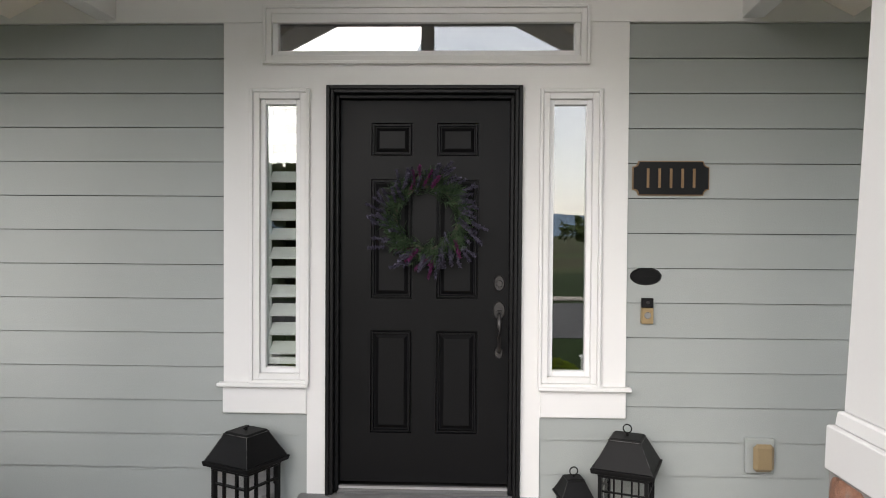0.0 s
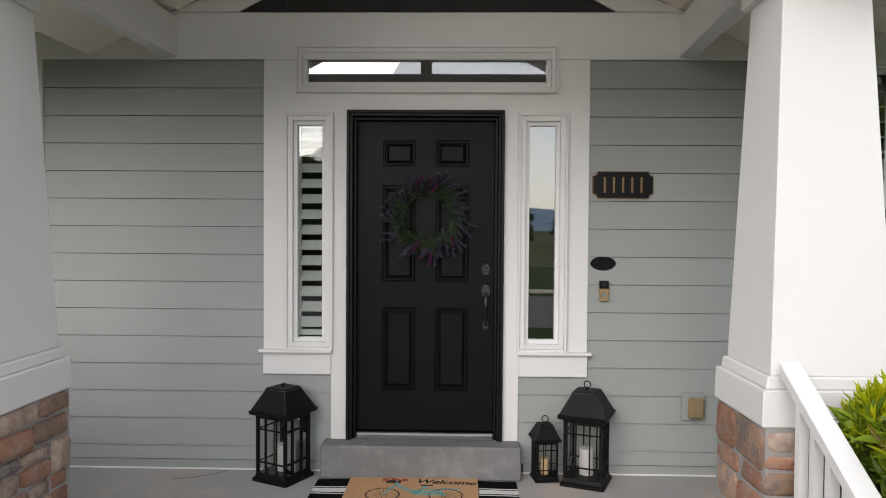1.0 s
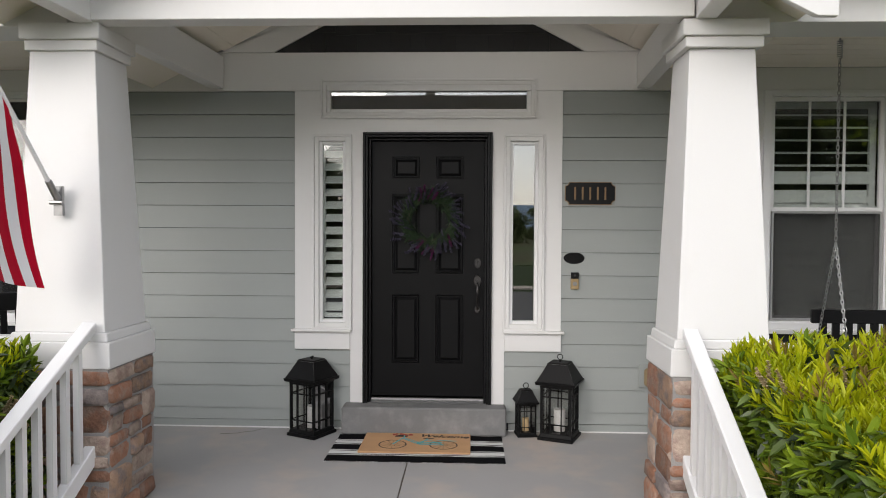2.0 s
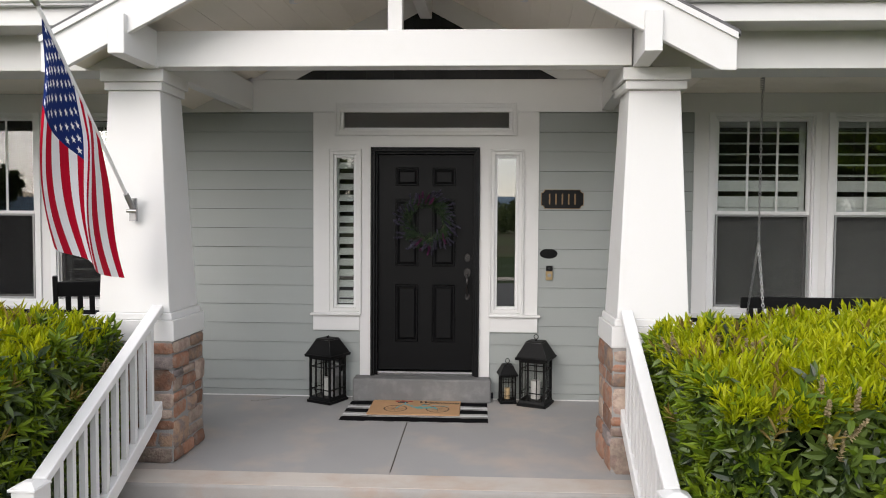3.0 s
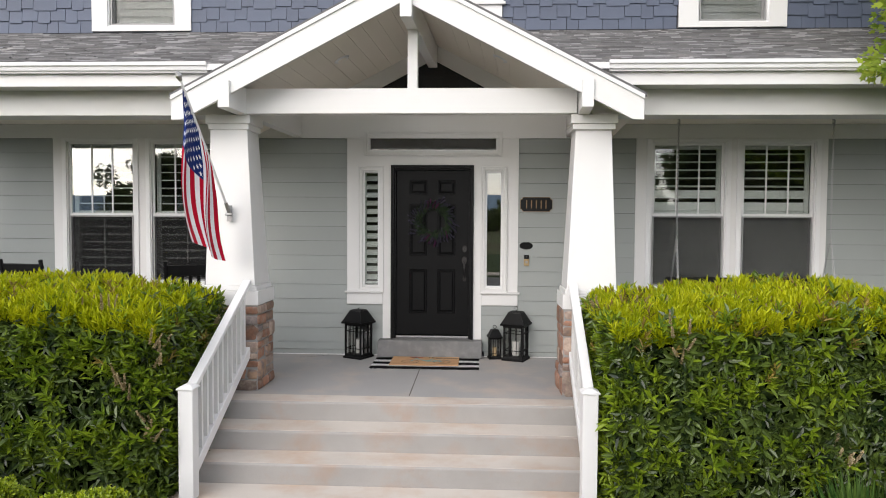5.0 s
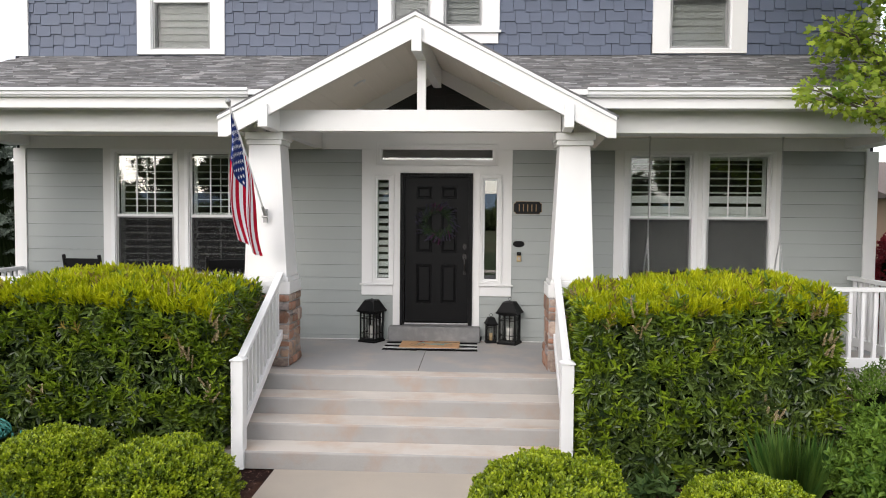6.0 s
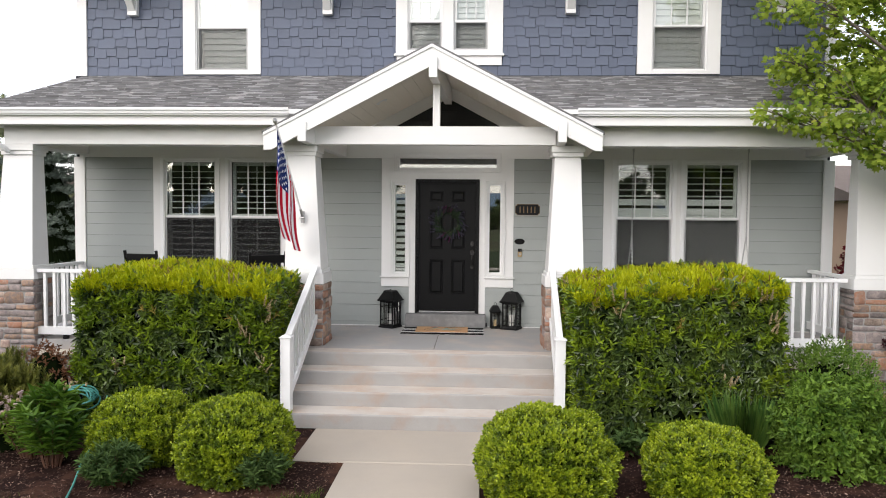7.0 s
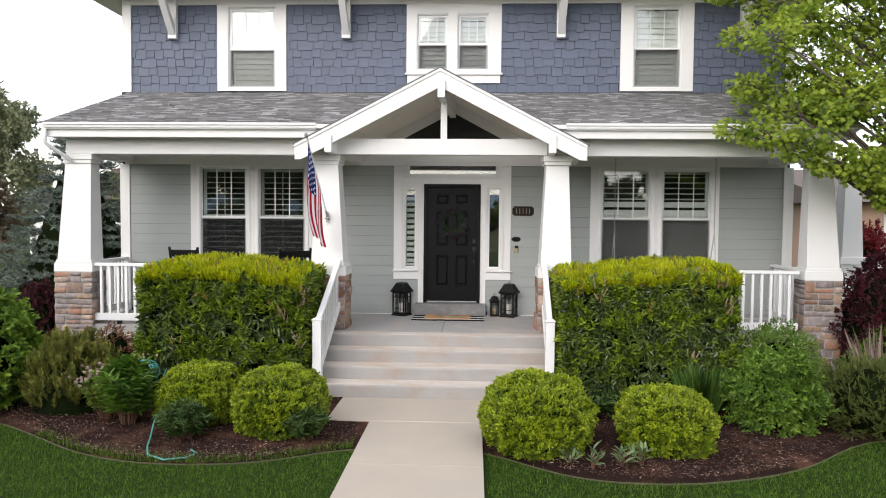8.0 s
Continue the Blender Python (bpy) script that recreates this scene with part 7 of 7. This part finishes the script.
ob = np_part("pale_mulch", *leaves(P, D, np.array([0, 0, 1.0]) + rng.normal(0, 0.25, (n, 3)), rng.uniform(0.01, 0.035, n) * rng.uniform(0.6, 1.4, n), rng.uniform(0.004, 0.012, n), -0.1), PALE_CHIP, None, "bleached wood chips scattered over the beds")
tagged(ob, category="mulch")

# garden hose looping out of the bed
hose = thing("garden_hose", (-3.0, -5.0, GROUND), "thin teal garden hose lying in the bed", "hose")
bm = bmesh.new()
tube(bm, [(-3.75, -3.6, -0.3), (-3.72, -3.9, -0.52), (-3.5, -4.3, -0.6), (-3.3, -4.62, -0.52), (-3.22, -4.8, -0.5)], 0.0095, 8)
tube(bm, [(-3.3, -4.75, -0.5), (-3.28, -5.0, -0.62), (-3.2, -5.25, -0.7), (-3.1, -5.55, -0.72), (-2.98, -5.8, -0.72), (-2.75, -5.93, -0.725), (-2.55, -5.85, -0.725), (-2.5, -5.7, -0.725), (-2.6, -5.6, -0.725)], 0.0095, 8)
for k in range(9):
    a, tip, rad = 0.7 * k, 0.5 + 0.12 * (k % 4), 0.13 + 0.012 * (k % 5)
    tube(bm, [(-4.04 + 0.02 * math.cos(a * 3) + rad * 1.15 * math.cos(t), -3.68 + 0.03 * math.sin(a * 2) + rad * 0.6 * math.sin(t + a), -0.3 + 0.02 * math.sin(a * 5) + rad * tip * math.sin(t)) for t in np.linspace(0, 6.3, 20)], 0.0095, 6)
tube(bm, [(-4.1, -3.72, -0.38), (-4.02, -3.86, -0.55), (-3.9, -3.95, -0.6), (-3.75, -3.6, -0.45)], 0.0095, 6)
part("tube", bm, HOSE, hose, smooth=True)
bm = bmesh.new()
rod(bm, (-4.04, -3.64, GROUND), (-4.04, -3.64, -0.2), 0.012)
rod(bm, (-4.04, -3.6, -0.2), (-4.04, -3.76, -0.18), 0.01)
part("stake", bm, IRON, hose, "dark metal hose stake")

# ---- maple tree ----
maple = thing("maple_tree", (7.3, -2.3, GROUND), "leafy green maple tree overhanging the porch corner", "tree")
bm = bmesh.new()
tube(bm, [(7.3, -2.3, GROUND - 0.05), (7.28, -2.3, 0.4), (7.22, -2.28, 1.6), (7.1, -2.25, 3.0), (6.95, -2.2, 4.4), (6.8, -2.2, 5.8), (6.7, -2.2, 6.8)], [0.16, 0.13, 0.12, 0.1, 0.075, 0.045, 0.02], 12)
part("trunk", bm, BARK, maple, smooth=True)
CROWN = [(4.15, -2.5, 3.1, 0.24), (4.55, -2.5, 3.0, 0.28), (5.05, -2.55, 2.85, 0.33), (5.55, -2.6, 2.65, 0.36), (6.1, -2.6, 2.5, 0.42), (6.55, -2.7, 2.1, 0.4), (4.45, -2.2, 3.78, 0.28),
         (4.9, -2.2, 3.75, 0.4), (5.25, -2.3, 4.2, 0.5), (4.4, -2.1, 4.5, 0.32), (5.6, -2.2, 3.5, 0.45), (6.15, -2.2, 3.9, 0.6), (5.8, -2.1, 4.8, 0.62), (5.0, -2.0, 5.05, 0.48), (4.2, -2.0, 5.25, 0.34),
         (6.8, -2.2, 4.6, 0.8), (6.6, -2.2, 5.6, 0.8), (5.5, -2.0, 5.8, 0.62), (7.4, -2.2, 3.4, 0.7)]
CROWN += [(4.6, -1.9, 5.8, 0.45), (7.6, -2.2, 5.2, 0.8), (6.75, -2.3, 3.1, 0.5)]
rr = random.Random(9)
while len(CROWN) < 52:
    x, z, r0 = rr.uniform(4.2, 7.9), rr.uniform(2.0, 6.3), rr.uniform(0.34, 0.6)
    if x - 0.9 * r0 > (4.3 if z < 4 else 4.3 - 0.5 * (z - 4)) and z - 0.75 * r0 > 3.05 - 0.5 * (x - 4.3):
        CROWN.append((x, rr.uniform(-3.0, -1.7), z, r0))
for x, y, z, r0 in CROWN:
    t = min(0.95, max(0.25, (z + 0.2) / 7.0 * 0.9))
    root = Vector((7.25 - 0.5 * t, -2.28, max(1.6, z - 1.0 - 0.3 * abs(7 - x))))
    bm = bmesh.new()
    mid = root.lerp(Vector((x, y, z)), 0.5) + Vector((0, rr.uniform(-0.1, 0.1), 0.18))
    tube(bm, [root, mid, (x, y, z), (x - 0.5 * r0, y, z + 0.1 * r0)], [0.035, 0.022, 0.012, 0.004], 6)
    for k in range(5):
        e = Vector((x, y, z)) + Vector((rr.uniform(-1, 1), rr.uniform(-1, 1), rr.uniform(-0.7, 0.8))) * r0
        tube(bm, [mid.lerp(Vector((x, y, z)), 0.8), (Vector((x, y, z)) + e) / 2, e], [0.01, 0.006, 0.003], 4)
    part("limb", bm, BARK, maple, smooth=True)
# lobed leaves, hanging outwards in sprays
ang = np.radians([180, 118, 88, 56, 27, 0, -27, -56, -88, -118])
lobe = np.array([0.28, 0.6, 0.47, 0.88, 0.54, 1.0, 0.54, 0.88, 0.47, 0.6])
flat = np.stack([lobe * np.cos(ang), lobe * np.sin(ang)], 1)
sets = []
for x, y, z, r0 in CROWN:
    n = int((2100 * r0 * r0 + 170) * (0.55 if x < 5.1 and z < 4.6 else 1))
    d = unit(rng.normal(0, 1, (n, 3)))
    P = np.array([x, y, z]) + d * (r0 * rng.uniform(0.35, 1.12, n) ** 0.7)[:, None] * np.array([1.15, 1.0, 0.62])
    out = d + np.array([0, 0, -0.35]) + rng.normal(0, 0.35, (n, 3))
    N = np.array([-0.15, -0.7, 0.7]) + rng.normal(0, 0.45, (n, 3))
    D = unit(out)
    S = unit(np.cross(D, N))
    N = np.cross(S, D)
    size = rng.uniform(0.036, 0.068, n)
    hub = P + D * (size * 0.3)[:, None]
    rim = P[:, None] + (D[:, None] * (flat[None, :, :1] + 0.3) + S[:, None] * flat[None, :, 1:] - N[:, None] * 0.12 * np.abs(flat[None, :, 1:])) * size[:, None, None]
    v = np.concatenate([hub[:, None], rim], 1).reshape(-1, 3)
    f = np.array([(0, 1 + k, 1 + (k + 1) % 10) for k in range(10)])
    sets.append((v, (np.arange(n)[:, None, None] * 11 + f).reshape(-1, 3)))
np_part("crown", *join_np(*sets), MAPLE_LEAF, maple, "lobed green leaves with yellow tips")


# ---- trees and houses further off ----
def spruce(x, y, h, r, label):
    """A conifer: trunk, drooping boughs in whorls, needle tufts along them."""
    t = thing("spruce_tree", (x, y, GROUND), label, "tree")
    bm = bmesh.new()
    tube(bm, [(x, y, GROUND - 0.05), (x, y, GROUND + h * 0.5), (x, y, GROUND + h)], [0.13, 0.08, 0.01], 8)
    part("trunk", bm, BARK, t)
    # near-black cone painted as the shade between the boughs
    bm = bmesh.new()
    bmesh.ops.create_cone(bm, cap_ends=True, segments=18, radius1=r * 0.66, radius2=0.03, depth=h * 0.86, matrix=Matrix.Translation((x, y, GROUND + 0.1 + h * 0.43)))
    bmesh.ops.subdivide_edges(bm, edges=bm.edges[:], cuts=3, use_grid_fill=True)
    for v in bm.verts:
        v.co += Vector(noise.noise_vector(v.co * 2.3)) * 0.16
    part("inner_growth", bm, SHADE, t, "near-black cone coloured as inner shade")
    P, A = [], []
    for k in range(400):
        f = (k // 25 + 0.75 * rng.random()) / 16
        z = GROUND + 0.15 + (h - 0.2) * f
        ln = r * (1 - f) ** 0.85 * rng.uniform(0.75, 1.12) + 0.12
        a = 2.4 * k + rng.normal(0, 0.3)
        for q in range(int(5 + ln * 11)):
            g = 0.25 + 0.75 * rng.random()
            side = rng.normal(0, 0.11) * g * ln
            P.append((x + math.cos(a) * ln * g - math.sin(a) * side, y + math.sin(a) * ln * g + math.cos(a) * side, z - 0.34 * ln * g + 0.26 * ln * g * g + rng.normal(0, 0.02)))
            A.append((math.cos(a) + rng.normal(0, 0.4), math.sin(a) + rng.normal(0, 0.4), 0.25))
    P, A = np.array(P), np.array(A)
    np_part("needle_mass", *join_np(*[shoots(P + unit(A) * 0.05 * q, A, 7, 0.075, 0.017, 50, 0.05, small=True) for q in range(2)]), SPRUCE_LEAF, t, "blue-green needles")


spruce(-9.0, 3.6, 4.9, 2.45, "dense blue-green spruce tree beside the house")


def far_tree(x, y, h, r, mat, label, count=1500, size=0.16):
    """A broad tree further off: trunk, limbs and an uneven leafy crown with gaps."""
    t = thing("broadleaf_tree", (x, y, GROUND), label, "tree")
    bm = bmesh.new()
    tube(bm, [(x, y, GROUND - 0.05), (x + 0.05, y, GROUND + h * 0.4), (x, y, GROUND + h * 0.85)], [0.2, 0.14, 0.03], 8)
    for k in range(9):
        a, f = k * 2.4, 0.3 + 0.06 * k
        tube(bm, [(x, y, GROUND + h * f), (x + r * 0.4 * math.cos(a), y + r * 0.4 * math.sin(a), GROUND + h * (f + 0.12)), (x + r * 0.75 * math.cos(a), y + r * 0.75 * math.sin(a), GROUND + h * (f + 0.2))], [0.08, 0.05, 0.015], 6)
    part("trunk", bm, BARK, t)
    cs = [(x + r * 0.6 * rng.normal(), y + r * 0.6 * rng.normal(), GROUND + h * rng.uniform(0.14, 0.95), r * rng.uniform(0.25, 0.42)) for k in range(20)]
    sets = []
    for c in cs:
        n = count // 18
        d = unit(rng.normal(0, 1, (n, 3)))
        P = np.array(c[:3]) + d * (c[3] * rng.uniform(0.4, 1.1, n))[:, None]
        sets.append(shoots(P, d + np.array([0, 0, 0.2]) + rng.normal(0, 0.4, (n, 3)), 5, size, size * 0.6, 55, 0.1, small=True))
    np_part("crown", *join_np(*sets), mat, t)


rng = np.random.default_rng(8)
# the next three trees take leaf colours with haze mixed in
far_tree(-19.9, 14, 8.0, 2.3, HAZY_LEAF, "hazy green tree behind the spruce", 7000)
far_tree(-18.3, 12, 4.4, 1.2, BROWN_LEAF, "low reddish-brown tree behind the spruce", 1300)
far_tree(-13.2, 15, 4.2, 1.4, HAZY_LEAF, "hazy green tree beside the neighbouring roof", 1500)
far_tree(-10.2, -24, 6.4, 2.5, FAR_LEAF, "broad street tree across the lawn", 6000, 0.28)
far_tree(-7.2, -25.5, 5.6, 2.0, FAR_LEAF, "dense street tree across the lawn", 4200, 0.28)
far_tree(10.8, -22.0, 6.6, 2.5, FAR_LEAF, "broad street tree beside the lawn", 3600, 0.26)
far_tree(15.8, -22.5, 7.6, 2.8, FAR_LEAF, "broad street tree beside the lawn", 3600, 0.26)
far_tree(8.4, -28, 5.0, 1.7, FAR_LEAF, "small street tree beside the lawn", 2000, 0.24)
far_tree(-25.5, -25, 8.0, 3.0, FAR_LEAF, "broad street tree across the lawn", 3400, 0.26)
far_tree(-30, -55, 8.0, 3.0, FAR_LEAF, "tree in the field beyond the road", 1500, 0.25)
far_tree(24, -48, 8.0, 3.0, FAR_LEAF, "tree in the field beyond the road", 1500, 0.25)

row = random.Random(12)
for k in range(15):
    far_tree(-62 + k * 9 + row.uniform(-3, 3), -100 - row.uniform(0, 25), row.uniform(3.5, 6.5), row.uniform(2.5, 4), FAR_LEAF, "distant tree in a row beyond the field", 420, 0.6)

nb = thing("neighbour_house", (14, 9, GROUND), "tan stucco neighbouring house with a brown roof", "house")
slab("wall", 10.5, 20, 7.0, 16, GROUND, 2.35, TANWALL, nb)
bm = bmesh.new()
prism(bm, [(6.4, 2.3), (16.6, 2.3), (11.5, 3.5)], -20.5, -10.0)
bmesh.ops.rotate(bm, verts=bm.verts[:], cent=(0, 0, 0), matrix=Matrix.Rotation(radians(90), 3, "Z"))
part("roof", bm, BROWNROOF, nb, "brown shingled roof")
win = None
for x in (11.6, 14.5):
    bm = bmesh.new()
    ring_frame(bm, x, x + 0.9, 0.7, 2.0, 0.08, 6.95, 6.999)
    win = part("window", bm, WHITE, nb)
    bm = bmesh.new()
    box(bm, x + 0.08, x + 0.82, 6.97, 6.985, 0.78, 1.92)
    part("pane", bm, material("dim_far_glass", (0.05, 0.06, 0.07), 0.1), win)
nb2 = thing("neighbour_house", (-20, 30, GROUND), "far white-gabled house behind the trees", "house")
slab("wall", -26, -14, 28, 38, GROUND, 2.4, WHITE, nb2)
bm = bmesh.new()
prism(bm, [(-26.6, 2.3), (-13.4, 2.3), (-20, 4.6)], 27.5, 38.5)
part("roof", bm, BROWNROOF, nb2, "dark shingled roof")
pillar = thing("neighbour_column", (8.1, 2.0, GROUND), "white tapered column of the neighbouring porch", "column")
for nm, z0, z1, h0, h1 in (("base", GROUND, 0.9, 0.24, 0.23), ("plinth", 0.9005, 1.05, 0.27, 0.265), ("shaft", 1.0505, 2.75, 0.21, 0.15), ("capital", 2.7505, 2.9, 0.2, 0.2)):
    bm = bmesh.new()
    frustum(bm, 8.1, 2.0, z0, z1, h0, h1)
    part(nm, bm, WHITE, pillar, bevel=0.004)
fence = thing("picket_fence", (9.8, 3.2, GROUND), "low white fence beside the neighbouring house", "fence")
for k in range(11):
    x = 9.0 + k * 0.2
    bm = bmesh.new()
    prism(bm, [(x, GROUND), (x + 0.11, GROUND), (x + 0.11, 0.86), (x + 0.055, 0.95), (x, 0.86)], 3.2, 3.225)
    part("picket", bm, WHITE, fence)
for z in (-0.3, 0.6):
    slab("rail", 8.9, 11.2, 3.226, 3.26, z, z + 0.08, WHITE, fence)

# distant hills all round, the haze put into their colour
hills = []
for k in range(73):
    a = math.radians(k * 5)
    hgt = 48 + 14 * math.sin(a * 3 + 1) + 9 * math.sin(a * 7) + 5 * math.sin(a * 13 + 2)
    hills.append((1900 * math.cos(a), 1900 * math.sin(a), hgt if math.sin(a) < 0.2 else 12))
vs = [(x, y, -20) for x, y, h in hills] + [(x * 1.03, y * 1.03, h) for x, y, h in hills]
fs = [(k, k + 1, 73 + k + 1, 73 + k) for k in range(72)]
tagged(np_part("backdrop_hills", np.array(vs), np.array(fs), HILL, None, "hazy blue hills on the horizon", "structure"), category="hills")
